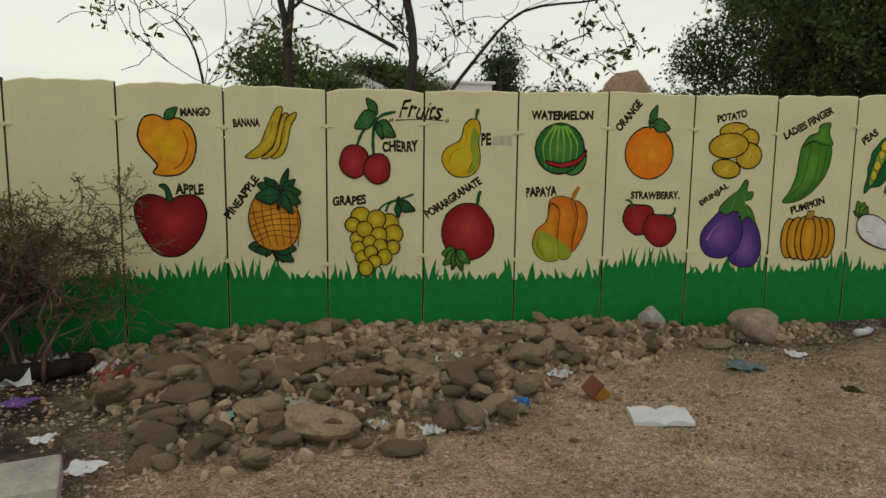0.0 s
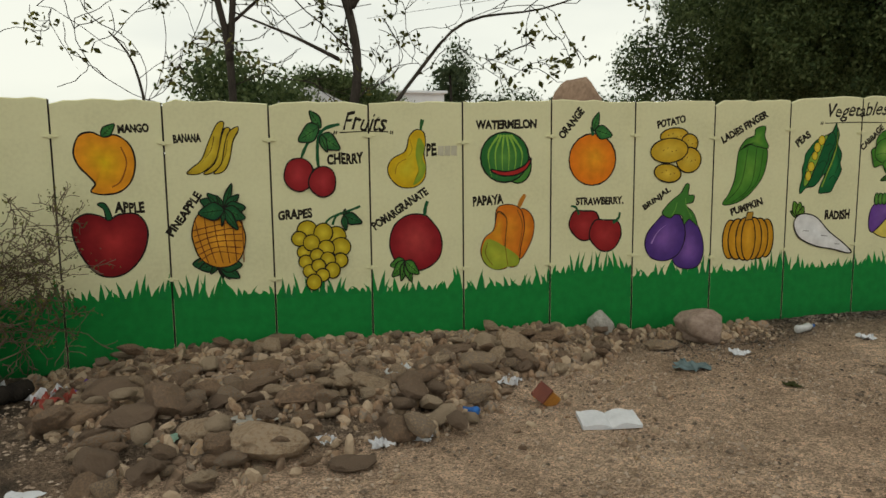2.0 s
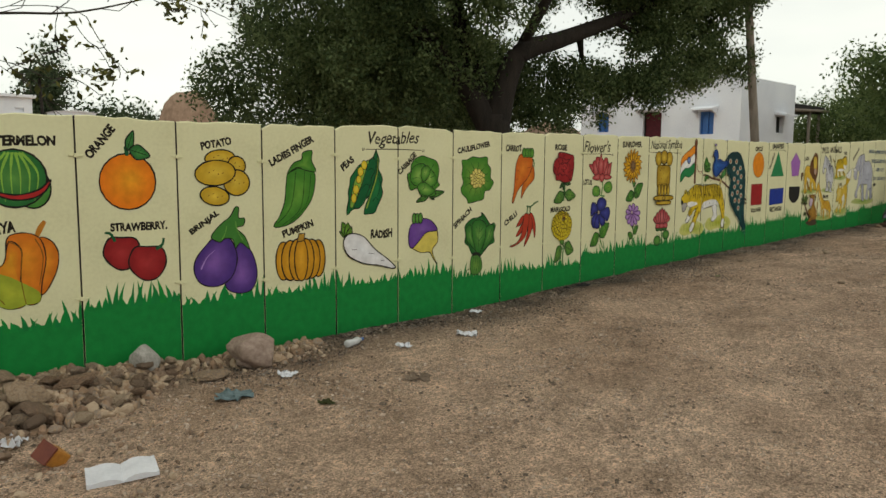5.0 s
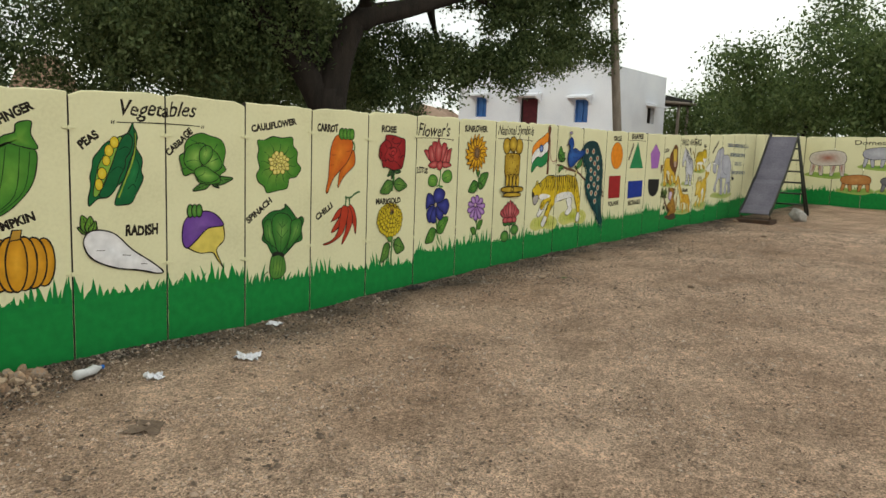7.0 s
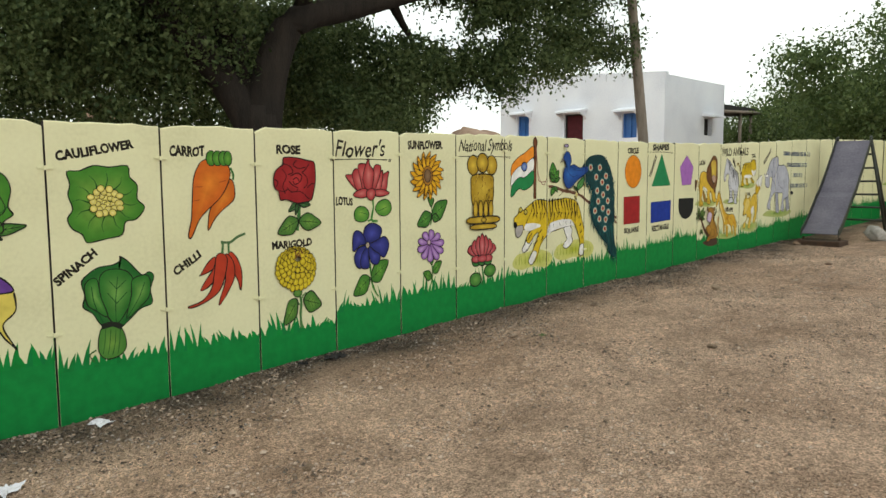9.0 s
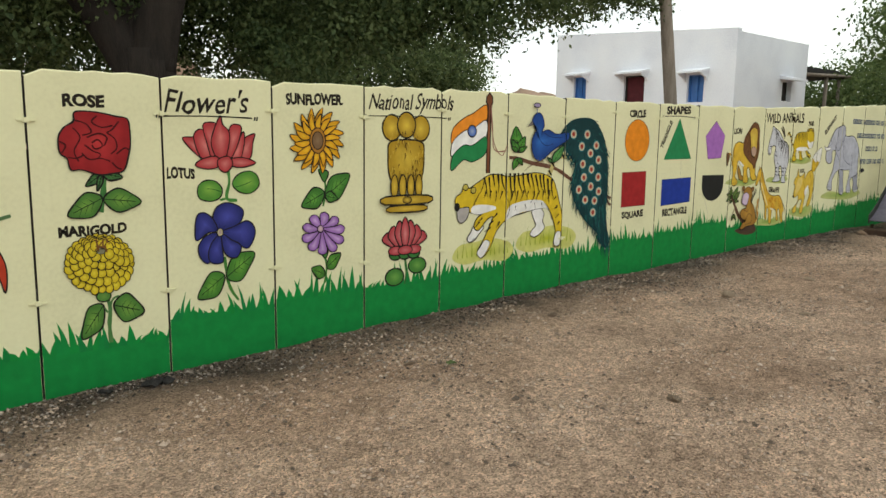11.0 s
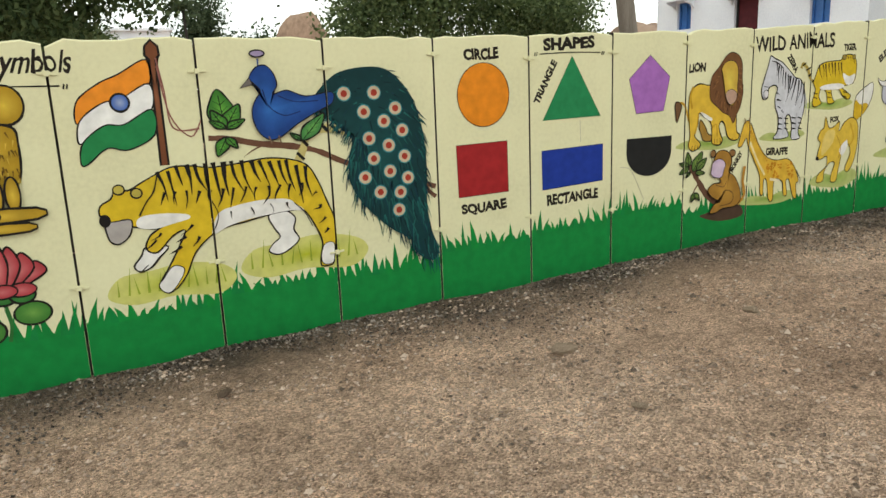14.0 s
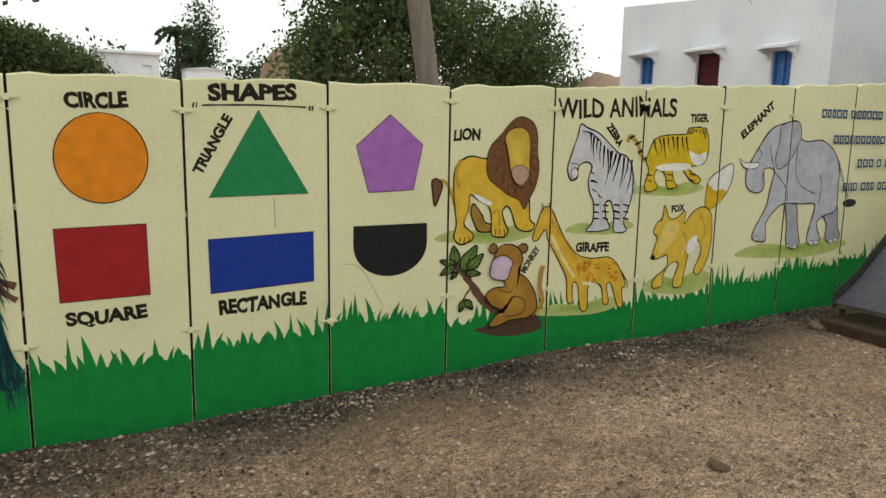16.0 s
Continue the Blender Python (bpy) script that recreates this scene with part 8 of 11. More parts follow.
m.line([(0.9, 0.1), (0.9, 0.09)], 0.005, (0.012, 0.01, 0.008))
m.shape([(0.61, 0.86), (0.69, 0.95), (0.78, 1), (0.89, 0.97), (0.95, 0.88), (0.96, 0.72), (0.98, 0.58), (0.95, 0.44), (0.9, 0.35), (0.85, 0.26), (0.79, 0.34), (0.69, 0.38), (0.59, 0.45), (0.5, 0.52), (0.48, 0.63), (0.51, 0.76)], (0.15, 0.065, 0.025), edge=0.004, n=4)
m.line([(0.95, 0.67), (1, 0.64)], 0.007, (0.05, 0.02, 0.01), taper=True)
m.line([(0.65, 0.56), (0.62, 0.5)], 0.007, (0.05, 0.02, 0.01), taper=True)
m.line([(0.87, 0.49), (0.88, 0.43)], 0.007, (0.32, 0.16, 0.05), taper=True)
m.line([(0.6, 0.71), (0.56, 0.68)], 0.007, (0.32, 0.16, 0.05), taper=True)
m.line([(0.86, 0.77), (0.89, 0.76)], 0.007, (0.26, 0.12, 0.04), taper=True)
m.line([(0.71, 0.44), (0.71, 0.37)], 0.007, (0.32, 0.16, 0.05), taper=True)
m.line([(0.64, 0.9), (0.63, 0.9)], 0.007, (0.26, 0.12, 0.04), taper=True)
m.line([(0.91, 0.6), (0.96, 0.56)], 0.007, (0.05, 0.02, 0.01), taper=True)
m.line([(0.61, 0.6), (0.59, 0.55)], 0.007, (0.26, 0.12, 0.04), taper=True)
m.line([(0.8, 0.86), (0.83, 0.86)], 0.007, (0.05, 0.02, 0.01), taper=True)
m.line([(0.81, 0.46), (0.81, 0.4)], 0.007, (0.05, 0.02, 0.01), taper=True)
m.line([(0.62, 0.76), (0.58, 0.75)], 0.007, (0.32, 0.16, 0.05), taper=True)
m.line([(0.91, 0.72), (0.96, 0.7)], 0.007, (0.32, 0.16, 0.05), taper=True)
m.line([(0.66, 0.49), (0.66, 0.43)], 0.007, (0.26, 0.12, 0.04), taper=True)
m.line([(0.9, 0.52), (0.94, 0.47)], 0.007, (0.26, 0.12, 0.04), taper=True)
m.line([(0.56, 0.66), (0.52, 0.63)], 0.007, (0.26, 0.12, 0.04), taper=True)
m.line([(0.84, 0.81), (0.87, 0.8)], 0.007, (0.32, 0.16, 0.05), taper=True)
m.line([(0.75, 0.43), (0.76, 0.37)], 0.007, (0.05, 0.02, 0.01), taper=True)
m.line([(0.63, 0.83), (0.62, 0.83)], 0.007, (0.32, 0.16, 0.05), taper=True)
m.line([(0.92, 0.65), (0.96, 0.61)], 0.007, (0.32, 0.16, 0.05), taper=True)
m.line([(0.59, 0.53), (0.58, 0.48)], 0.007, (0.26, 0.12, 0.04), taper=True)
m.line([(0.85, 0.47), (0.87, 0.41)], 0.007, (0.26, 0.12, 0.04), taper=True)
m.line([(0.59, 0.73), (0.55, 0.71)], 0.007, (0.26, 0.12, 0.04), taper=True)
m.line([(0.91, 0.78), (0.96, 0.77)], 0.007, (0.32, 0.16, 0.05), taper=True)
m.line([(0.7, 0.49), (0.7, 0.43)], 0.007, (0.26, 0.12, 0.04), taper=True)
m.line([(0.68, 0.85), (0.68, 0.85)], 0.007, (0.32, 0.16, 0.05), taper=True)
m.line([(0.91, 0.57), (0.94, 0.53)], 0.007, (0.32, 0.16, 0.05), taper=True)
m.line([(0.58, 0.61), (0.55, 0.57)], 0.007, (0.05, 0.02, 0.01), taper=True)
m.line([(0.82, 0.86), (0.84, 0.85)], 0.007, (0.32, 0.16, 0.05), taper=True)
m.line([(0.79, 0.45), (0.79, 0.39)], 0.007, (0.26, 0.12, 0.04), taper=True)
m.line([(0.59, 0.81), (0.58, 0.8)], 0.007, (0.05, 0.02, 0.01), taper=True)
m.line([(0.95, 0.7), (0.97, 0.68)], 0.007, (0.32, 0.16, 0.05), taper=True)
m.line([(0.64, 0.5), (0.61, 0.44)], 0.007, (0.05, 0.02, 0.01), taper=True)
m.line([(0.89, 0.49), (0.93, 0.43)], 0.007, (0.05, 0.02, 0.01), taper=True)
m.line([(0.55, 0.69), (0.52, 0.66)], 0.007, (0.05, 0.02, 0.01), taper=True)
m.line([(0.89, 0.84), (0.91, 0.83)], 0.007, (0.32, 0.16, 0.05), taper=True)
m.line([(0.73, 0.43), (0.71, 0.37)], 0.007, (0.26, 0.12, 0.04), taper=True)
m.line([(0.66, 0.82), (0.65, 0.82)], 0.007, (0.05, 0.02, 0.01), taper=True)
m.line([(0.88, 0.63), (0.9, 0.59)], 0.007, (0.05, 0.02, 0.01), taper=True)
m.line([(0.59, 0.56), (0.55, 0.51)], 0.007, (0.26, 0.12, 0.04), taper=True)
m.line([(0.78, 0.84), (0.81, 0.84)], 0.007, (0.32, 0.16, 0.05), taper=True)
m.line([(0.81, 0.5), (0.84, 0.44)], 0.007, (0.26, 0.12, 0.04), taper=True)
m.shape([(0.64, 0.84), (0.72, 0.91), (0.83, 0.9), (0.88, 0.81), (0.88, 0.65), (0.88, 0.54), (0.82, 0.45), (0.74, 0.48), (0.7, 0.58), (0.67, 0.72)], (0.52, 0.34, 0.05), (0.66, 0.5, 0.08), (0.76, 0.72), edge=0.004, n=4)
m.shape([(0.71, 0.58), (0.79, 0.62), (0.87, 0.58), (0.87, 0.51), (0.8, 0.46), (0.74, 0.49)], (0.42, 0.27, 0.2), edge=0.003, n=4)
m.done("painted_shape", "painted golden rounded shape with a dark brown collar")

m = Mural(14.593, 15.303, 0.543, 1.119, 10)
m.shape([(0.33, 0.11), (0.45, 0.15), (0.66, 0.22), (0.86, 0.24), (0.96, 0.18), (1, 0.05), (0.81, 0), (0.56, 0.02)], (0.07, 0.04, 0.025), edge=0, n=4)
m.line([(0.11, 0.85), (0.21, 0.73), (0.3, 0.58), (0.41, 0.41), (0.55, 0.28), (0.69, 0.18)], 0.05, (0.12, 0.06, 0.035))
m.line([(0.3, 0.58), (0.22, 0.45), (0.23, 0.36)], 0.012, (0.12, 0.06, 0.035))
m.line([(0.23, 0.7), (0.31, 0.87)], 0.012, (0.12, 0.06, 0.035))
m.leaf(0.14, 0.81, 0.12, 1, 0.24, (0.09, 0.17, 0.04))
m.leaf(0.2, 0.74, 0.33, 0.99, 0.24, (0.09, 0.17, 0.04))
m.leaf(0.14, 0.81, 0, 0.86, 0.24, (0.09, 0.17, 0.04))
m.leaf(0.14, 0.8, 0, 0.72, 0.24, (0.09, 0.17, 0.04))
m.leaf(0.25, 0.75, 0.39, 0.9, 0.24, (0.09, 0.17, 0.04))
m.leaf(0.23, 0.72, 0.37, 0.7, 0.24, (0.09, 0.17, 0.04))
m.leaf(0.23, 0.45, 0.18, 0.33, 0.24, (0.09, 0.17, 0.04))
m.leaf(0.23, 0.45, 0.3, 0.34, 0.24, (0.09, 0.17, 0.04))
m.leaf(0.15, 0.74, 0.09, 0.67, 0.24, (0.09, 0.17, 0.04))
m.line([(0.89, 0.21), (0.99, 0.33), (0.96, 0.52), (0.98, 0.73)], 0.026, (0.4, 0.2, 0.03))
m.oval(0.48, 0.95, 0.04, 0.05, (0.24, 0.12, 0.04), None, edge=0.006, n=14)
m.oval(0.77, 0.93, 0.05, 0.05, (0.24, 0.12, 0.04), None, edge=0.006, n=14)
m.shape([(0.5, 0.88), (0.55, 0.97), (0.65, 0.98), (0.74, 0.92), (0.77, 0.8), (0.73, 0.69), (0.82, 0.61), (0.91, 0.44), (0.93, 0.27), (0.84, 0.19), (0.66, 0.18), (0.53, 0.13), (0.46, 0.15), (0.53, 0.26), (0.61, 0.28), (0.48, 0.36), (0.42, 0.47), (0.5, 0.54), (0.61, 0.55), (0.56, 0.65), (0.5, 0.76)], (0.3, 0.15, 0.025), (0.44, 0.24, 0.04), (0.71, 0.45), edge=0.006, n=4)
m.shape([(0.49, 0.84), (0.59, 0.87), (0.67, 0.8), (0.65, 0.71), (0.62, 0.62), (0.53, 0.62), (0.46, 0.67), (0.46, 0.75)], (0.5, 0.38, 0.5), (0.62, 0.5, 0.6), (0.56, 0.73), edge=0.005, n=4)
m.line([(0.63, 0.31), (0.68, 0.43), (0.8, 0.38), (0.79, 0.25), (0.61, 0.22)], 0.007, (0.1, 0.05, 0.02))
m.line([(0.54, 0.52), (0.65, 0.48), (0.7, 0.55)], 0.006, (0.1, 0.05, 0.02))
m.done("painted_shape", "painted brown rounded shape beside a leafy branch")

m = Mural(15.448, 15.991, 1.144, 1.814, 22)
m.line([(0.93, 0.59), (1, 0.43), (0.99, 0.26)], 0.02, (0.4, 0.4, 0.42), taper=True)
m.shape([(0.16, 1), (0.25, 0.97), (0.42, 0.92), (0.59, 0.82), (0.72, 0.74), (0.84, 0.71), (0.93, 0.61), (0.96, 0.45), (0.95, 0.32), (0.9, 0.2), (0.85, 0.08), (0.9, 0), (0.71, 0), (0.7, 0.16), (0.64, 0.29), (0.56, 0.27), (0.58, 0.14), (0.63, 0.03), (0.31, 0.02), (0.39, 0.11), (0.39, 0.28), (0.32, 0.39), (0.3, 0.51), (0.34, 0.62), (0.26, 0.66), (0.15, 0.62), (0.14, 0.52), (0.05, 0.5), (0, 0.6), (0.04, 0.72), (0.1, 0.85), (0.13, 0.92)], (0.54, 0.54, 0.57), edge=0.007, n=4)
m.line([(0.51, 0.06), (0.51, 0.22), (0.47, 0.29)], 0.02, (0.46, 0.46, 0.49))
m.line([(0.81, 0.05), (0.79, 0.2), (0.8, 0.31)], 0.02, (0.46, 0.46, 0.49))
m.line([(0.3, 0.92), (0.31, 0.83), (0.31, 0.75)], 0.0144, (0.012, 0.01, 0.008), taper=True)
m.line([(0.35, 0.89), (0.34, 0.79), (0.36, 0.69)], 0.0186, (0.012, 0.01, 0.008), taper=True)
m.line([(0.4, 0.87), (0.39, 0.8), (0.4, 0.73)], 0.0145, (0.012, 0.01, 0.008), taper=True)
m.line([(0.45, 0.84), (0.44, 0.74), (0.45, 0.65)], 0.0158, (0.012, 0.01, 0.008), taper=True)
m.line([(0.5, 0.81), (0.5, 0.7), (0.5, 0.6)], 0.0175, (0.012, 0.01, 0.008), taper=True)
m.line([(0.55, 0.78), (0.57, 0.65), (0.57, 0.52)], 0.0165, (0.012, 0.01, 0.008), taper=True)
m.line([(0.6, 0.76), (0.6, 0.68), (0.61, 0.6)], 0.0216, (0.012, 0.01, 0.008), taper=True)
m.line([(0.62, 0.76), (0.59, 0.6), (0.53, 0.43)], 0.015, (0.012, 0.01, 0.008), taper=True)
m.line([(0.68, 0.74), (0.65, 0.65), (0.59, 0.55)], 0.0194, (0.012, 0.01, 0.008), taper=True)
m.line([(0.74, 0.73), (0.7, 0.6), (0.65, 0.47)], 0.0198, (0.012, 0.01, 0.008), taper=True)
m.line([(0.8, 0.71), (0.79, 0.55), (0.75, 0.39)], 0.0187, (0.012, 0.01, 0.008), taper=True)
m.line([(0.86, 0.69), (0.85, 0.58), (0.79, 0.47)], 0.015, (0.012, 0.01, 0.008), taper=True)
m.line([(0.92, 0.68), (0.91, 0.51), (0.85, 0.34)], 0.0156, (0.012, 0.01, 0.008), taper=True)
m.line([(0.33, 0.57), (0.35, 0.56), (0.39, 0.54)], 0.0117, (0.012, 0.01, 0.008), taper=True)
m.line([(0.33, 0.49), (0.39, 0.48), (0.43, 0.47)], 0.0165, (0.012, 0.01, 0.008), taper=True)
m.line([(0.36, 0.41), (0.4, 0.39), (0.44, 0.38)], 0.0126, (0.012, 0.01, 0.008), taper=True)
m.line([(0.45, 0.36), (0.47, 0.34), (0.51, 0.33)], 0.0175, (0.012, 0.01, 0.008), taper=True)
m.line([(0.38, 0.27), (0.47, 0.26)], 0.01, (0.012, 0.01, 0.008))
m.line([(0.39, 0.2), (0.47, 0.19)], 0.01, (0.012, 0.01, 0.008))
m.line([(0.39, 0.14), (0.48, 0.13)], 0.01, (0.012, 0.01, 0.008))
m.line([(0.52, 0.26), (0.6, 0.25)], 0.01, (0.012, 0.01, 0.008))
m.line([(0.52, 0.2), (0.61, 0.19)], 0.01, (0.012, 0.01, 0.008))
m.line([(0.53, 0.14), (0.61, 0.12)], 0.01, (0.012, 0.01, 0.008))
m.line([(0.68, 0.26), (0.77, 0.25)], 0.01, (0.012, 0.01, 0.008))
m.line([(0.69, 0.2), (0.78, 0.18)], 0.01, (0.012, 0.01, 0.008))
m.line([(0.69, 0.13), (0.78, 0.12)], 0.01, (0.012, 0.01, 0.008))
m.line([(0.82, 0.26), (0.91, 0.24)], 0.01, (0.012, 0.01, 0.008))
m.line([(0.83, 0.19), (0.91, 0.18)], 0.01, (0.012, 0.01, 0.008))
m.line([(0.83, 0.13), (0.92, 0.11)], 0.01, (0.012, 0.01, 0.008))
m.line([(0.18, 0.94), (0.3, 0.92), (0.44, 0.85)], 0.008, (0.012, 0.01, 0.008))
m.line([(0.04, 0.65), (0.15, 0.64)], 0.005, (0.012, 0.01, 0.008))
m.oval(0.09, 0.56, 0.05, 0.05, (0.6, 0.57, 0.58), None, edge=0.004, n=14)
m.done("painted_shape", "painted grey white rounded shape with black bars")

m = Mural(15.213, 15.965, 0.649, 1.343, 22)
m.shape([(0.08, 0.94), (0.14, 0.97), (0.19, 0.92), (0.24, 0.82), (0.33, 0.66), (0.45, 0.53), (0.6, 0.48), (0.78, 0.48), (0.88, 0.41), (0.95, 0.3), (0.99, 0.19), (0.95, 0.16), (0.97, 0), (0.91, 0.01), (0.83, 0.22), (0.78, 0.21), (0.81, 0.05), (0.75, 0.05), (0.72, 0.21), (0.59, 0.24), (0.58, 0.01), (0.51, 0.02), (0.47, 0.24), (0.42, 0.26), (0.42, 0.09), (0.37, 0.11), (0.35, 0.32), (0.25, 0.51), (0.15, 0.68), (0.12, 0.77), (0.05, 0.68), (0, 0.69), (0.03, 0.8)], (0.62, 0.38, 0.04), edge=0.006, n=4)
m.line([(0.18, 0.72), (0.3, 0.51), (0.43, 0.32)], 0.02, (0.68, 0.58, 0.3))
m.line([(0.52, 0.26), (0.67, 0.23)], 0.02, (0.68, 0.6, 0.4))
m.oval(0.55, 0.44, 0.02, 0.01, (0.5, 0.22, 0.015), None, edge=0, n=8)
m.oval(0.48, 0.39, 0.03, 0.02, (0.5, 0.22, 0.015), None, edge=0, n=8)
m.oval(0.8, 0.4, 0.02, 0.01, (0.5, 0.22, 0.015), None, edge=0, n=8)
m.oval(0.53, 0.44, 0.01, 0.02, (0.5, 0.22, 0.015), None, edge=0, n=8)
m.oval(0.83, 0.29, 0.03, 0.02, (0.5, 0.22, 0.015), None, edge=0, n=8)
m.oval(0.59, 0.34, 0.02, 0.02, (0.5, 0.22, 0.015), None, edge=0, n=8)
m.oval(0.85, 0.42, 0.02, 0.02, (0.5, 0.22, 0.015), None, edge=0, n=8)
m.oval(0.68, 0.42, 0.02, 0.01, (0.5, 0.22, 0.015), None, edge=0, n=8)
m.oval(0.88, 0.28, 0.02, 0.01, (0.5, 0.22, 0.015), None, edge=0, n=8)
m.oval(0.87, 0.33, 0.02, 0.02, (0.5, 0.22, 0.015), None, edge=0, n=8)
m.oval(0.68, 0.38, 0.02, 0.01, (0.5, 0.22, 0.015), None, edge=0, n=8)
m.oval(0.52, 0.41, 0.03, 0.01, (0.5, 0.22, 0.015), None, edge=0, n=8)
m.oval(0.48, 0.35, 0.01, 0.02, (0.5, 0.22, 0.015), None, edge=0, n=8)
m.oval(0.66, 0.39, 0.03, 0.01, (0.5, 0.22, 0.015), None, edge=0, n=8)
m.oval(0.64, 0.42, 0.02, 0.01, (0.5, 0.22, 0.015), None, edge=0, n=8)
m.oval(0.62, 0.32, 0.01, 0.02, (0.5, 0.22, 0.015), None, edge=0, n=8)
m.oval(0.86, 0.42, 0.01, 0.01, (0.5, 0.22, 0.015), None, edge=0, n=8)
m.oval(0.8, 0.33, 0.02, 0.01, (0.5, 0.22, 0.015), None, edge=0, n=8)
m.oval(0.53, 0.38, 0.02, 0.02, (0.5, 0.22, 0.015), None, edge=0, n=8)
m.oval(0.87, 0.26, 0.02, 0.02, (0.5, 0.22, 0.015), None, edge=0, n=8)
m.oval(0.46, 0.41, 0.02, 0.02, (0.5, 0.22, 0.015), None, edge=0, n=8)
m.oval(0.64, 0.28, 0.02, 0.02, (0.5, 0.22, 0.015), None, edge=0, n=8)
m.oval(0.58, 0.42, 0.02, 0.02, (0.5, 0.22, 0.015), None, edge=0, n=8)
m.oval(0.63, 0.28, 0.02, 0.01, (0.5, 0.22, 0.015), None, edge=0, n=8)
m.oval(0.47, 0.44, 0.02, 0.01, (0.5, 0.22, 0.015), None, edge=0, n=8)
m.oval(0.58, 0.44, 0.02, 0.02, (0.5, 0.22, 0.015), None, edge=0, n=8)
m.oval(0.54, 0.45, 0.01, 0.01, (0.5, 0.22, 0.015), None, edge=0, n=8)
m.oval(0.76, 0.42, 0.01, 0.01, (0.5, 0.22, 0.015), None, edge=0, n=8)
m.oval(0.57, 0.28, 0.01, 0.02, (0.5, 0.22, 0.015), None, edge=0, n=8)
m.oval(0.8, 0.37, 0.03, 0.01, (0.5, 0.22, 0.015), None, edge=0, n=8)
m.oval(0.56, 0.39, 0.01, 0.01, (0.5, 0.22, 0.015), None, edge=0, n=8)
m.oval(0.57, 0.3, 0.02, 0.02, (0.5, 0.22, 0.015), None, edge=0, n=8)
m.oval(0.47, 0.42, 0.01, 0.01, (0.5, 0.22, 0.015), None, edge=0, n=8)
m.oval(0.56, 0.3, 0.01, 0.02, (0.5, 0.22, 0.015), None, edge=0, n=8)
m.oval(0.16, 0.87, 0.01, 0.02, (0.48, 0.24, 0.02), None, edge=0, n=8)
m.oval(0.18, 0.84, 0.01, 0.02, (0.48, 0.24, 0.02), None, edge=0, n=8)
m.oval(0.2, 0.82, 0.01, 0.01, (0.48, 0.24, 0.02), None, edge=0, n=8)
m.oval(0.22, 0.79, 0.01, 0.01, (0.48, 0.24, 0.02), None, edge=0, n=8)
m.oval(0.24, 0.76, 0.01, 0.01, (0.48, 0.24, 0.02), None, edge=0, n=8)
m.oval(0.26, 0.73, 0.01, 0.01, (0.48, 0.24, 0.02), None, edge=0, n=8)
m.oval(0.29, 0.7, 0.01, 0.01, (0.48, 0.24, 0.02), None, edge=0, n=8)
m.oval(0.31, 0.67, 0.01, 0.01, (0.48, 0.24, 0.02), None, edge=0, n=8)
m.oval(0.33, 0.64, 0.01, 0.01, (0.48, 0.24, 0.02), None, edge=0, n=8)
m.oval(0.35, 0.61, 0.01, 0.01, (0.48, 0.24, 0.02), None, edge=0, n=8)
m.oval(0.37, 0.58, 0.01, 0.01, (0.48, 0.24, 0.02), None, edge=0, n=8)
m.oval(0.4, 0.55, 0.01, 0.01, (0.48, 0.24, 0.02), None, edge=0, n=8)
m.oval(0.42, 0.52, 0.01, 0.01, (0.48, 0.24, 0.02), None, edge=0, n=8)
m.oval(0.44, 0.49, 0.01, 0.01, (0.48, 0.24, 0.02), None, edge=0, n=8)
m.line([(0.09, 0.94), (0.07, 1)], 0.01, (0.2, 0.13, 0.06))
m.line([(0.15, 0.94), (0.14, 1)], 0.01, (0.2, 0.13, 0.06))
m.line([(0.93, 0.33), (1, 0.22), (1, 0.16)], 0.008, (0.012, 0.01, 0.008))
m.done("painted_shape", "painted tan long rounded shape with orange dots")

m = Mural(15.904, 16.612, 1.391, 1.810, 22)
m.line([(0.26, 0.46), (0.17, 0.56), (0.12, 0.74), (0.03, 0.84), (0, 0.76)], 0.026, (0.36, 0.27, 0.06))
m.line([(0.18, 0.48), (0.25, 0.53)], 0.014, (0.012, 0.01, 0.008))
m.line([(0.13, 0.6), (0.19, 0.65)], 0.014, (0.012, 0.01, 0.008))
m.line([(0.09, 0.72), (0.16, 0.77)], 0.014, (0.012, 0.01, 0.008))
m.line([(0.02, 0.81), (0.08, 0.86)], 0.014, (0.012, 0.01, 0.008))
m.shape([(0.26, 0.62), (0.32, 0.8), (0.46, 0.87), (0.69, 0.89), (0.73, 0.97), (0.88, 1), (0.98, 0.89), (1, 0.65), (0.96, 0.44), (0.82, 0.39), (0.76, 0.34), (0.92, 0.19), (0.89, 0.11), (0.79, 0.16), (0.68, 0.34), (0.56, 0.34), (0.59, 0.15), (0.63, 0.07), (0.51, 0.05), (0.47, 0.27), (0.37, 0.35), (0.34, 0.19), (0.39, 0.06), (0.26, 0), (0.23, 0.13), (0.27, 0.33), (0.23, 0.47)], (0.6, 0.42, 0.02), edge=0.006, n=4)
m.shape([(0.35, 0.38), (0.49, 0.43), (0.73, 0.43), (0.79, 0.36), (0.67, 0.32), (0.53, 0.32), (0.39, 0.33)], (0.72, 0.7, 0.66), edge=0, n=4)
m.shape([(0.75, 0.63), (0.87, 0.57), (0.98, 0.61), (0.95, 0.44), (0.83, 0.41)], (0.72, 0.7, 0.66), edge=0, n=4)
m.line([(0.31, 0.81), (0.33, 0.68), (0.37, 0.55)], 0.0174, (0.012, 0.01, 0.008), taper=True)
m.line([(0.37, 0.82), (0.4, 0.7), (0.4, 0.59)], 0.0133, (0.012, 0.01, 0.008), taper=True)
m.line([(0.42, 0.83), (0.44, 0.66), (0.47, 0.48)], 0.0156, (0.012, 0.01, 0.008), taper=True)
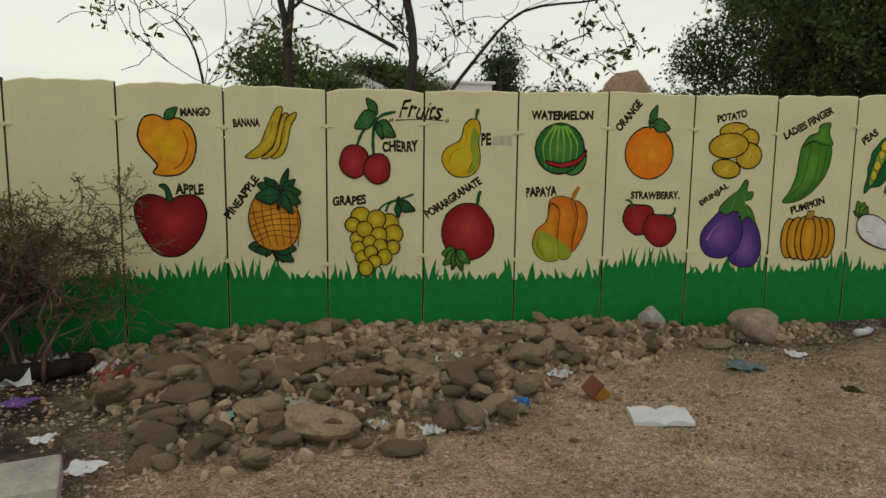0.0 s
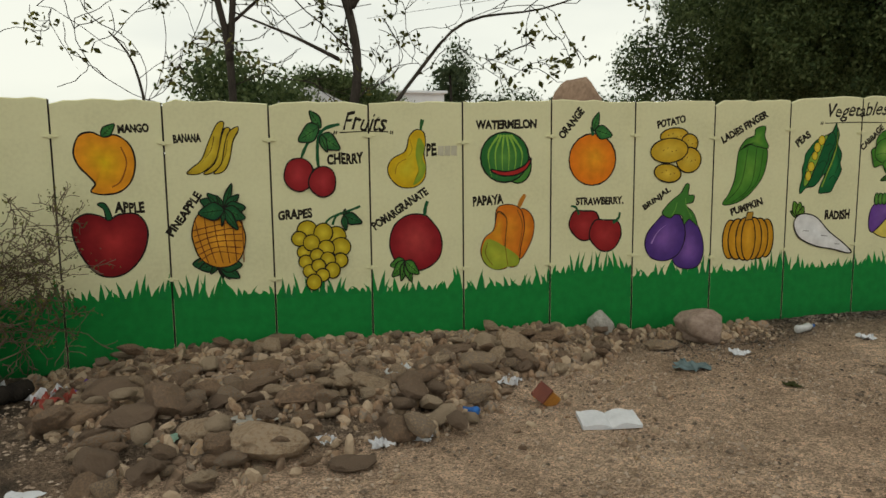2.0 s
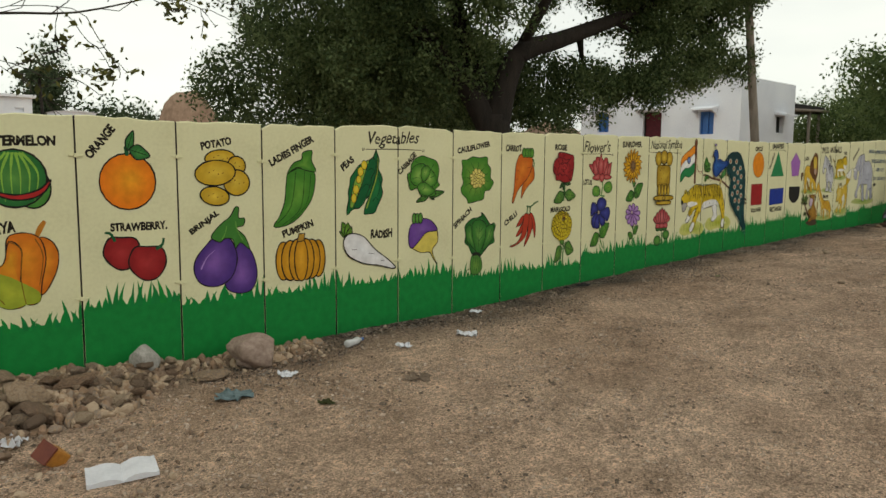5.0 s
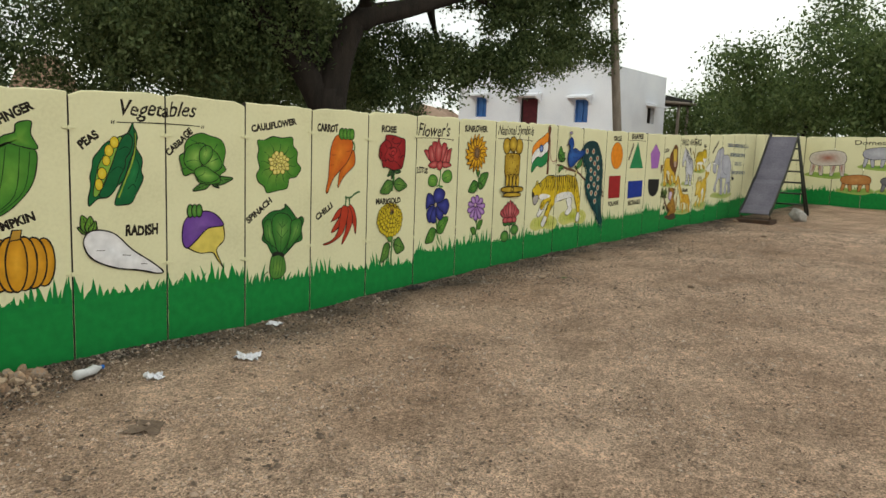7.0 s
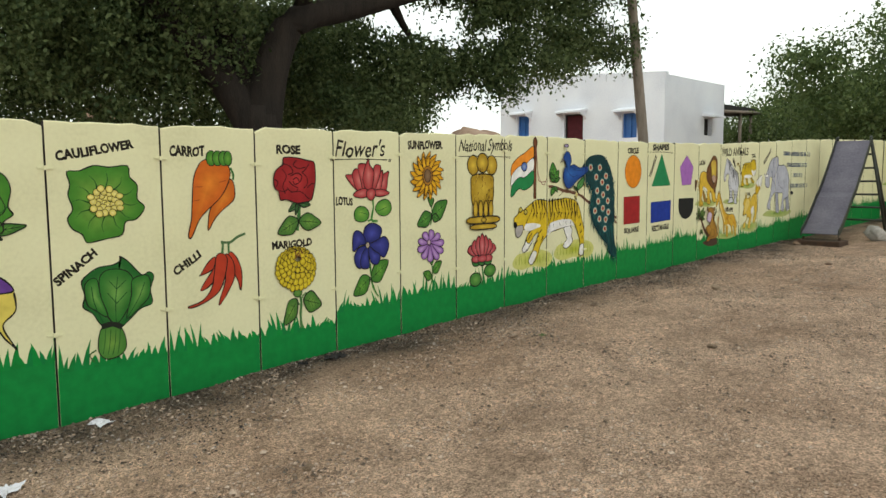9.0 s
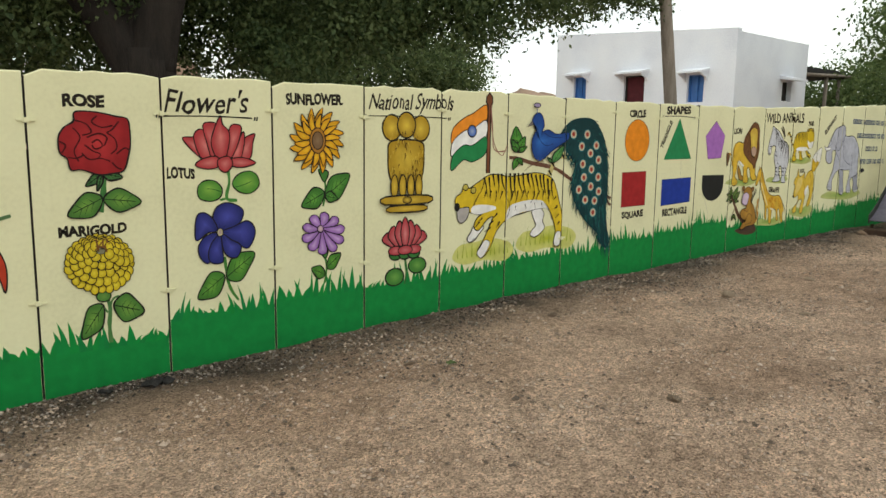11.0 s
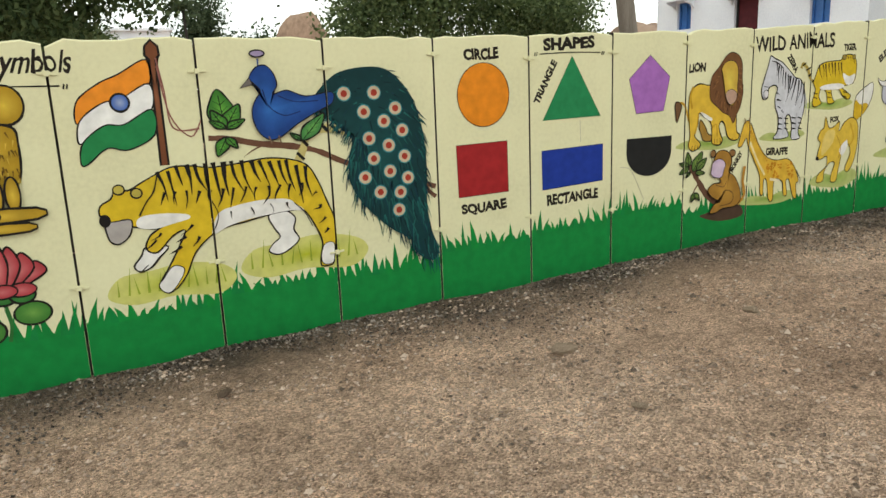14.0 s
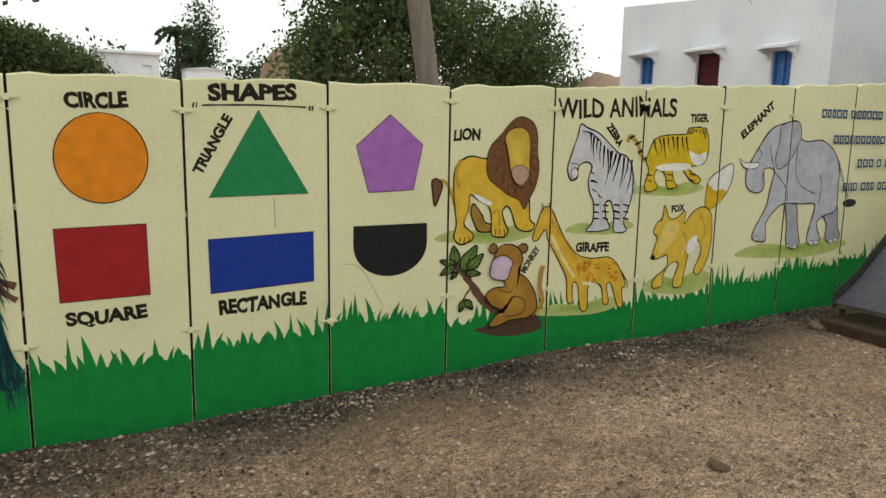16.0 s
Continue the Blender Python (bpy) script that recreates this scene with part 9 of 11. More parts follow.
m.line([(0.48, 0.84), (0.49, 0.71), (0.53, 0.58)], 0.0135, (0.012, 0.01, 0.008), taper=True)
m.line([(0.53, 0.85), (0.55, 0.74), (0.56, 0.63)], 0.019, (0.012, 0.01, 0.008), taper=True)
m.line([(0.59, 0.85), (0.6, 0.7), (0.62, 0.55)], 0.0197, (0.012, 0.01, 0.008), taper=True)
m.line([(0.65, 0.85), (0.66, 0.74), (0.69, 0.62)], 0.017, (0.012, 0.01, 0.008), taper=True)
m.line([(0.7, 0.85), (0.72, 0.71), (0.75, 0.56)], 0.0169, (0.012, 0.01, 0.008), taper=True)
m.line([(0.75, 0.94), (0.75, 0.91), (0.76, 0.89)], 0.00933, (0.012, 0.01, 0.008), taper=True)
m.line([(0.81, 0.96), (0.83, 0.94), (0.82, 0.91)], 0.0132, (0.012, 0.01, 0.008), taper=True)
m.line([(0.87, 0.96), (0.87, 0.92), (0.88, 0.88)], 0.0101, (0.012, 0.01, 0.008), taper=True)
m.line([(0.94, 0.88), (0.94, 0.85), (0.95, 0.82)], 0.014, (0.012, 0.01, 0.008), taper=True)
m.line([(0.24, 0.28), (0.31, 0.25)], 0.007, (0.012, 0.01, 0.008))
m.line([(0.49, 0.27), (0.56, 0.25)], 0.007, (0.012, 0.01, 0.008))
m.line([(0.77, 0.27), (0.85, 0.24)], 0.007, (0.012, 0.01, 0.008))
m.line([(0.25, 0.19), (0.31, 0.16)], 0.007, (0.012, 0.01, 0.008))
m.line([(0.49, 0.18), (0.56, 0.16)], 0.007, (0.012, 0.01, 0.008))
m.line([(0.78, 0.18), (0.85, 0.15)], 0.007, (0.012, 0.01, 0.008))
m.oval(0.75, 0.95, 0.04, 0.05, (0.3, 0.22, 0.05), None, edge=0.004, n=10)
m.oval(0.93, 0.95, 0.03, 0.05, (0.3, 0.22, 0.05), None, edge=0.004, n=10)
m.done("painted_shape", "painted small yellow rounded shape with black bars")

m = Mural(16.171, 16.866, 0.738, 1.568, 22)
m.shape([(0.67, 0.62), (0.65, 0.76), (0.68, 0.87), (0.8, 0.94), (0.98, 1), (1, 0.89), (0.94, 0.77), (0.82, 0.67)], (0.7, 0.68, 0.62), edge=0.006, n=4)
m.shape([(0.67, 0.62), (0.65, 0.76), (0.68, 0.83), (0.76, 0.78), (0.87, 0.79), (0.92, 0.76), (0.82, 0.67)], (0.56, 0.36, 0.02), edge=0, n=4)
m.shape([(0.12, 0.68), (0.19, 0.57), (0.28, 0.57), (0.39, 0.62), (0.39, 0.52), (0.49, 0.61), (0.63, 0.65), (0.74, 0.59), (0.77, 0.44), (0.76, 0.3), (0.7, 0.15), (0.61, 0.08), (0.56, 0.13), (0.64, 0.27), (0.6, 0.37), (0.5, 0.35), (0.46, 0.23), (0.43, 0.11), (0.4, 0), (0.3, 0), (0.3, 0.08), (0.35, 0.19), (0.25, 0.2), (0.16, 0.11), (0.15, 0.02), (0.03, 0.01), (0.05, 0.09), (0.19, 0.17), (0.19, 0.27), (0.09, 0.25), (0, 0.25), (0.02, 0.33), (0.05, 0.42), (0, 0.46), (0.04, 0.54), (0.1, 0.57)], (0.62, 0.42, 0.05), edge=0.006, n=4)
m.shape([(0.16, 0.53), (0.31, 0.53), (0.29, 0.41), (0.17, 0.32), (0.09, 0.29), (0.09, 0.42)], (0.66, 0.5, 0.14), edge=0, n=4)
m.shape([(0.42, 0.33), (0.55, 0.42), (0.57, 0.35), (0.49, 0.26)], (0.72, 0.7, 0.66), edge=0, n=4)
m.line([(0.35, 0.48), (0.44, 0.36), (0.42, 0.24)], 0.008, (0.36, 0.2, 0.02))
m.oval(0.01, 0.26, 0.03, 0.02, (0.012, 0.01, 0.008), None, edge=0, n=10)
m.line([(0.6, 0.59), (0.68, 0.44), (0.6, 0.35)], 0.014, (0.5, 0.3, 0.02))
m.done("painted_shape", "painted sandy rounded shape with a white ended brush")

m = Mural(16.922, 18.261, 0.926, 1.865, 22)
m.line([(0.8, 0.7), (0.86, 0.54), (0.92, 0.39)], 0.016, (0.25, 0.25, 0.28))
m.oval(0.94, 0.35, 0.06, 0.03, (0.03, 0.03, 0.035), None, edge=0.004, n=14)
m.shape([(0.69, 0.31), (0.73, 0.36), (0.83, 0.33), (0.85, 0.16), (0.88, 0.07), (0.79, 0.03), (0.75, 0.08), (0.75, 0.18)], (0.3, 0.3, 0.34), edge=0.007, n=4)
m.shape([(0.47, 0.37), (0.38, 0.41), (0.41, 0.21), (0.42, 0.05), (0.48, 0), (0.53, 0.04), (0.5, 0.19)], (0.33, 0.33, 0.37), edge=0.007, n=4)
m.shape([(0.22, 0.94), (0.33, 0.99), (0.43, 1), (0.46, 0.88), (0.52, 0.85), (0.64, 0.86), (0.75, 0.78), (0.81, 0.65), (0.82, 0.49), (0.82, 0.3), (0.73, 0.26), (0.67, 0.22), (0.67, 0.16), (0.7, 0.06), (0.61, 0.03), (0.59, 0.09), (0.61, 0.2), (0.63, 0.35), (0.53, 0.36), (0.39, 0.37), (0.32, 0.34), (0.24, 0.22), (0.25, 0.09), (0.17, 0.09), (0.14, 0.13), (0.17, 0.22), (0.23, 0.35), (0.25, 0.49), (0.27, 0.63), (0.19, 0.64), (0.2, 0.53), (0.18, 0.47), (0.11, 0.47), (0.06, 0.53), (0.06, 0.65), (0.09, 0.71), (0.15, 0.83)], (0.43, 0.43, 0.48), edge=0.007, n=4)
m.shape([(0.44, 0.77), (0.53, 0.82), (0.63, 0.82), (0.73, 0.72), (0.76, 0.54), (0.72, 0.43), (0.6, 0.45), (0.49, 0.54)], (0.4, 0.4, 0.45), (0.5, 0.5, 0.55), (0.59, 0.68), edge=0, n=4)
m.shape([(0.3, 0.97), (0.43, 1), (0.46, 0.88), (0.42, 0.77), (0.37, 0.68), (0.3, 0.64), (0.27, 0.72), (0.29, 0.85)], (0.36, 0.36, 0.41), (0.46, 0.46, 0.51), (0.36, 0.85), edge=0.005, n=4)
m.line([(0.44, 0.8), (0.44, 0.63), (0.5, 0.5), (0.62, 0.44)], 0.007, (0.08, 0.08, 0.1))
m.line([(0.27, 0.62), (0.37, 0.5), (0.4, 0.39)], 0.007, (0.08, 0.08, 0.1))
m.line([(0.66, 0.34), (0.67, 0.5), (0.65, 0.59)], 0.007, (0.08, 0.08, 0.1))
m.line([(0.13, 0.8), (0.16, 0.75), (0.13, 0.7)], 0.007, (0.08, 0.08, 0.1))
m.line([(0.19, 0.64), (0.18, 0.58), (0.19, 0.53)], 0.007, (0.08, 0.08, 0.1))
m.line([(0.22, 0.81), (0.24, 0.72), (0.27, 0.64)], 0.007, (0.08, 0.08, 0.1))
m.shape([(0, 0.72), (0.04, 0.69), (0.14, 0.69), (0.13, 0.65), (0.04, 0.65)], (0.72, 0.7, 0.66), edge=0.004, n=4)
m.oval(0.17, 0.11, 0.02, 0.02, (0.55, 0.54, 0.52), None, edge=0.003, n=8)
m.oval(0.22, 0.1, 0.01, 0.02, (0.55, 0.54, 0.52), None, edge=0.003, n=8)
m.oval(0.44, 0.03, 0.02, 0.01, (0.55, 0.54, 0.52), None, edge=0.003, n=8)
m.oval(0.49, 0.02, 0.02, 0.02, (0.55, 0.54, 0.52), None, edge=0.003, n=8)
m.oval(0.63, 0.04, 0.02, 0.02, (0.55, 0.54, 0.52), None, edge=0.003, n=8)
m.oval(0.67, 0.04, 0.02, 0.02, (0.55, 0.54, 0.52), None, edge=0.003, n=8)
m.oval(0.8, 0.04, 0.02, 0.02, (0.55, 0.54, 0.52), None, edge=0.003, n=8)
m.oval(0.84, 0.05, 0.02, 0.02, (0.55, 0.54, 0.52), None, edge=0.003, n=8)
m.done("painted_shape", "painted large grey rounded shape")

for x0, x1, z0, z1, c, ci in ((0.12, 1.0, 1.35, 2.0, (0.55, 0.5, 0.45), (0.30, 0.10, 0.06)), (0.9, 1.6, 0.98, 1.4, (0.4, 0.17, 0.05), (0.52, 0.26, 0.09)), (1.35, 2.05, 1.6, 2.1, GREY, GREYI), (1.8, 2.5, 1.0, 1.4, (0.12, 0.12, 0.13), (0.2, 0.2, 0.22)), (2.6, 3.3, 1.2, 1.9, (0.2, 0.12, 0.08), (0.3, 0.2, 0.12))):
    t = Mural(x0 - 0.1, x1 + 0.1, z0 - 0.08, z0 + 0.1, 7)
    t.shape([(0.0, 0.4), (0.2, 0.9), (0.5, 0.7), (0.8, 1.0), (1.0, 0.5), (0.7, 0.0), (0.3, 0.1)], (0.30, 0.40, 0.10), (0.12, 0.28, 0.04), edge=0)
    t.done("painted_tuft", "painted green tuft", wall_e, EAST)
    plain_shape(x0, x1, z0, z1, c, ci, None, 0, parent=wall_e, place=EAST, label="painted plain brown and grey rounded shape")


# ---- trees ----
def leaves_mesh(name, centres, per, spread, size, mat, seed, droop=0.0):
    """Many small leaves in loose sprays round the given points."""
    rnd = np.random.RandomState(seed)
    c = np.repeat(np.array(centres, float), per, axis=0)
    n = len(c)
    off = rnd.normal(size=(n, 3)) * np.array(spread)
    off[:, 2] -= droop * np.abs(rnd.normal(size=n)) * spread[2]
    p = c + off
    d = rnd.normal(size=(n, 3))
    d[:, 2] -= 0.5
    d /= np.linalg.norm(d, axis=1)[:, None]
    s = np.cross(d, rnd.normal(size=(n, 3)))
    s /= np.linalg.norm(s, axis=1)[:, None] + 1e-9
    ln = size * rnd.uniform(0.6, 1.4, n)[:, None]
    wd = ln * rnd.uniform(0.2, 0.32, n)[:, None]
    v = np.stack([p - d * ln / 2, p + s * wd, p + d * ln / 2, p - s * wd], axis=1).reshape(-1, 3)
    me = bpy.data.meshes.new(name)
    me.vertices.add(len(v))
    me.vertices.foreach_set("co", v.astype(np.float32).ravel())
    me.loops.add(4 * n)
    me.loops.foreach_set("vertex_index", np.arange(4 * n, dtype=np.int32))
    me.polygons.add(n)
    me.polygons.foreach_set("loop_start", np.arange(0, 4 * n, 4, dtype=np.int32))
    me.update(calc_edges=True)
    me.validate()
    me.materials.append(mat)
    return me


def grow(verts, faces, tips, p, d, length, r, depth, rnd, wander=0.25, split=(2, 3), droop=0.0, keep=0.72, thin=0.0):
    """A limb that wanders and forks; its ends are gathered in tips."""
    pts, radii = [p], [r]
    n = 5
    for i in range(n):
        d = (d + Vector((rnd.gauss(0, wander), rnd.gauss(0, wander), rnd.gauss(0, wander) - droop))).normalized()
        p = p + d * (length / n)
        pts.append(p)
        radii.append(r * (1 - 0.45 * (i + 1) / n))
        if depth <= 1:
            tips.append(p)
    radii = [max(q, thin) for q in radii]
    tube(verts, faces, pts, radii, 8 if r > 0.05 else (5 if r > 0.012 else 4))
    if depth <= 0:
        return
    for _ in range(rnd.randint(*split)):
        nd = (d + Vector((rnd.gauss(0, 0.6), rnd.gauss(0, 0.6), rnd.gauss(0.05, 0.45)))).normalized()
        grow(verts, faces, tips, pts[rnd.randint(3, n)], nd, length * rnd.uniform(0.55, keep + 0.1), radii[-1] * rnd.uniform(0.6, 0.85), depth - 1, rnd, wander, split, droop, keep, thin)


def crown_points(blobs, count, seed, hollow=0.35):
    """Points through the outer part of some overlapping masses, with gaps."""
    rnd = random.Random(seed)
    ragged = []
    for b in blobs:
        ragged.append((*b[:3], b[3] * 0.82, b[4] * 0.82, b[5] * 0.82))
        for _ in range(9):
            v = Vector((rnd.gauss(0, 1), rnd.gauss(0, 1), rnd.gauss(0.15, 0.9))).normalized()
            q = rnd.uniform(0.2, 0.42)
            ragged.append((b[0] + v.x * b[3] * 0.88, b[1] + v.y * b[4] * 0.88, b[2] + v.z * b[5] * 0.88, b[3] * q, b[4] * q, b[5] * q * 0.8))
    blobs = ragged
    total = sum(b[3] * b[4] + b[4] * b[5] + b[3] * b[5] for b in blobs)
    out = []
    for b in blobs:
        k = int(count * (b[3] * b[4] + b[4] * b[5] + b[3] * b[5]) / total)
        while k > 0:
            v = Vector((rnd.gauss(0, 1), rnd.gauss(0, 1), rnd.gauss(0, 1))).normalized()
            rr = (hollow + (1 - hollow) * rnd.random() ** 0.6) * (1 + 0.25 * noise.noise(v * 2.2 + Vector(b[:3])))
            q = Vector((b[0] + v.x * rr * b[3], b[1] + v.y * rr * b[4], b[2] + v.z * rr * b[5]))
            k -= 1
            if noise.noise(q * (1.6 / max(0.5, min(b[3:]) * 0.5))) > -0.22:
                out.append(q)
    return out


def tree(name, label, base, limbs, blobs, sprays, per, spread, size, mat, seed, bark=None, droop=0.0, hollow=0.35):
    """limbs: lists of points with a start and end thickness."""
    t = thing(name, (0, 0, 0), label, "tree")
    v, f = [], []
    for pts, r0, r1 in limbs:
        ps = rounded([Vector(p) for p in pts], False, 4)
        tube(v, f, ps, [r0 + (r1 - r0) * i / (len(ps) - 1) for i in range(len(ps))], 9)
    part("trunk", mesh_of("trunk", v, f, bark or BARK, True), t)
    part("crown", leaves_mesh("crown", crown_points(blobs, sprays, seed, hollow), per, spread, size, mat, seed, droop), t)
    return t


# the great dark tree just behind the wall
BIG = (9.0, 2.05)
tree("large_tree", "large spreading tree with dark feathery foliage behind the wall", BIG,
     [([(9.0, 2.05, -0.2), (8.98, 2.05, 1.2), (8.95, 2.03, 2.3)], 0.27, 0.21),
      ([(8.93, 2.05, 2.0), (8.5, 2.3, 2.8), (7.6, 2.8, 3.9), (6.8, 3.2, 5.2)], 0.19, 0.08),
      ([(8.96, 2.02, 2.1), (9.08, 1.97, 2.75), (9.35, 1.92, 3.2), (10.1, 1.87, 3.45), (11.3, 1.8, 3.88), (12.9, 1.65, 4.5), (14.2, 1.5, 4.8)], 0.2, 0.06),
      ([(8.93, 2.1, 2.2), (8.75, 2.5, 3.5), (8.5, 3.0, 5.0), (8.4, 3.2, 6.2)], 0.17, 0.07),
      ([(10.6, 1.85, 3.6), (11.1, 2.2, 3.45), (11.7, 2.6, 3.3)], 0.07, 0.02), ([(9.4, 1.95, 3.3), (9.6, 1.3, 4.4), (9.8, 0.7, 5.2)], 0.09, 0.04),
      ([(11.4, 1.8, 3.9), (12.3, 1.65, 3.7), (13.3, 1.6, 3.55)], 0.05, 0.015), ([(12.9, 1.65, 4.5), (13.8, 1.55, 4.0), (14.6, 1.5, 3.75)], 0.045, 0.012)],
     [(7.0, 3.4, 4.2, 1.8, 1.5, 2.4), (7.6, 2.8, 3.0, 1.6, 1.2, 1.1), (8.0, 3.4, 5.4, 2.2, 2.0, 2.0), (7.2, 4.6, 2.9, 1.5, 1.4, 1.4), (9.4, 3.2, 5.8, 2.2, 1.9, 1.6), (11.2, 2.4, 5.2, 1.9, 1.5, 1.0), (12.2, 1.8, 4.2, 0.9, 0.9, 0.7),
      (9.6, 3.8, 2.9, 1.6, 1.2, 0.9), (11.3, 3.2, 3.1, 1.1, 0.9, 0.5), (13.0, 1.4, 5.2, 0.9, 0.8, 0.6), (8.6, 4.6, 3.2, 2.0, 1.4, 1.6), (10.6, 1.4, 5.6, 1.5, 1.0, 0.7), (13.2, 1.6, 4.6, 1.4, 0.9, 0.8), (14.4, 1.5, 5.3, 1.2, 1.0, 0.8), (8.2, 1.5, 4.6, 2.0, 0.8, 1.6), (12.6, 1.5, 4.4, 1.3, 0.8, 0.8), (13.8, 1.3, 4.6, 1.2, 0.8, 0.75), (11.0, 1.6, 4.7, 1.4, 0.8, 0.6),
      (10.2, 3.3, 3.1, 0.9, 0.7, 0.8), (8.0, 2.6, 3.9, 1.3, 0.8, 1.1), (11.4, 2.2, 2.95, 0.8, 0.5, 0.42), (11.9, 1.7, 2.95, 0.8, 0.5, 0.42), (12.8, 1.6, 3.2, 0.9, 0.5, 0.4), (13.7, 1.55, 3.4, 0.8, 0.5, 0.34), (14.5, 1.5, 3.5, 0.7, 0.5, 0.3), (13.2, 1.5, 3.75, 1.2, 0.6, 0.4), (10.6, 2.6, 2.6, 0.6, 0.5, 0.4), (10.4, 2.2, 2.4, 0.5, 0.4, 0.4), (11.1, 1.9, 2.7, 0.6, 0.4, 0.42), (12.0, 1.7, 3.3, 0.8, 0.4, 0.5)],
     12800, 46, (0.09, 0.09, 0.08), 0.055, LEAF, 5, droop=0.9)
# nearly bare trees beside the joint of the fourth slab
def bare_tree(name, label, base, limbs, seed, twig_depth, leaf_per):
    rnd = random.Random(seed)
    t = thing(name, (0, 0, 0), label, "tree")
    v, f, tips = [], [], []
    for pts, r0, r1 in limbs:
        ps = rounded([Vector(p) for p in pts], False, 4)
        tube(v, f, ps, [r0 + (r1 - r0) * i / (len(ps) - 1) for i in range(len(ps))], 8)
        for i in range(3, len(ps), 2):
            d = (ps[i] - ps[i - 1]).normalized() + Vector((rnd.gauss(0, 0.8), rnd.gauss(0, 0.5), rnd.gauss(0.2, 0.5)))
            grow(v, f, tips, ps[i], d.normalized(), rnd.uniform(0.5, 1.2), r1 * 0.38, twig_depth, rnd, 0.24, (2, 3), 0.0, 0.7, 0.0042)
    part("trunk", mesh_of("trunk", v, f, GREY_BARK, True), t)
    picked = [p for p in tips if rnd.random() < 0.16]
    part("foliage", leaves_mesh("foliage", picked, leaf_per, (0.05, 0.05, 0.04), 0.068, LEAF_SPARSE, seed), t)


bare_tree("bare_tree", "nearly bare tree with dark trunk and sparse leaves behind the wall", (1.4, 1.3),
          [([(1.42, 1.3, -0.2), (1.38, 1.3, 1.5), (1.46, 1.3, 2.2), (1.40, 1.3, 2.7), (1.24, 1.3, 3.1), (1.0, 1.3, 3.5), (0.8, 1.3, 4.2)], 0.047, 0.026), ([(1.42, 1.3, 2.75), (1.75, 1.4, 3.3), (2.0, 1.4, 4.0)], 0.035, 0.012),
           ([(1.55, 1.2, 1.6), (2.0, 1.25, 2.2), (2.45, 1.3, 2.65), (3.2, 1.35, 2.8), (3.9, 1.4, 3.05)], 0.02, 0.005), ([(1.3, 1.3, 2.3), (0.9, 1.35, 2.5), (0.4, 1.4, 2.7)], 0.02, 0.006)], 31, 3, 7)
bare_tree("bare_tree", "slender grey tree with thin bare branches behind the wall", (0.3, 1.6),
          [([(0.40, 1.6, -0.2), (0.38, 1.6, 1.8), (0.33, 1.6, 2.6), (0.10, 1.6, 3.5), (-0.05, 1.6, 4.3)], 0.04, 0.02), ([(0.36, 1.6, 2.3), (0.42, 1.6, 3.0), (0.40, 1.6, 4.0)], 0.035, 0.016),
           ([(0.36, 1.6, 2.6), (0.9, 1.65, 3.1), (1.3, 1.7, 3.5)], 0.016, 0.007)], 37, 3, 4)
bare_tree("bare_tree", "small leafless shrub tree behind the wall", (-0.9, 1.8),
          [([(-0.35, 2.0, -0.2), (-0.4, 2.0, 1.6), (-0.5, 2.0, 2.3), (-0.7, 2.0, 2.6)], 0.02, 0.006)], 41, 2, 7)


def wood(name, label, x, y, ground_z, blobs, sprays, per, size, mat, seed, spread=None):
    s = spread or size * 2.2
    tree(name, label, (x, y), [([(x, y, ground_z - 0.3), (x + 0.1, y, ground_z + blobs[0][2] * 0.5), (x, y, blobs[0][2])], 0.02 * blobs[0][2] + 0.05, 0.06)], blobs, sprays, per, (s, s, s * 0.8), size, mat, seed)


wood("round_tree", "dark green bushy tree beyond the wall", -0.15, 16, 0, [(-0.3, 16, 2.9, 1.3, 1.3, 1.45), (0.55, 16, 2.6, 1.0, 1.1, 1.0)], 330, 40, 0.14, LEAF, 51)
wood("broad_tree", "broad dark trees in the middle distance", 10, 88, 0, [(7.2, 88, 8.6, 3.8, 3, 3.8), (11.5, 89, 8.2, 3.8, 3, 3.4), (14.8, 88, 7.2, 2.6, 2.4, 2.6)], 700, 40, 0.42, LEAF, 52, 0.6)
wood("columnar_tree", "tall narrow tree in the distance", 34.7, 131, 0, [(34.7, 131, 14, 2.1, 2, 6.5), (33.2, 131, 10, 2.6, 2, 4.5)], 300, 30, 0.6, LEAF_FAR, 53)
far_rnd = random.Random(8)
for i in range(17):
    a = far_rnd.uniform(-0.2, 1.0)
    x, y = -10 + i * 7.5 + far_rnd.uniform(-2, 2), 128 + far_rnd.uniform(-8, 16)
    h = far_rnd.uniform(10.6, 12.6)
    wood("distant_tree", "distant grey green tree on the skyline", x, y, 0, [(x, y, h * 0.7, far_rnd.uniform(4, 6), 3, h * 0.42), (x + 3, y, h * 0.6, 3.5, 3, h * 0.4)], 120, 26, 0.75, LEAF_FAR, 60 + i)
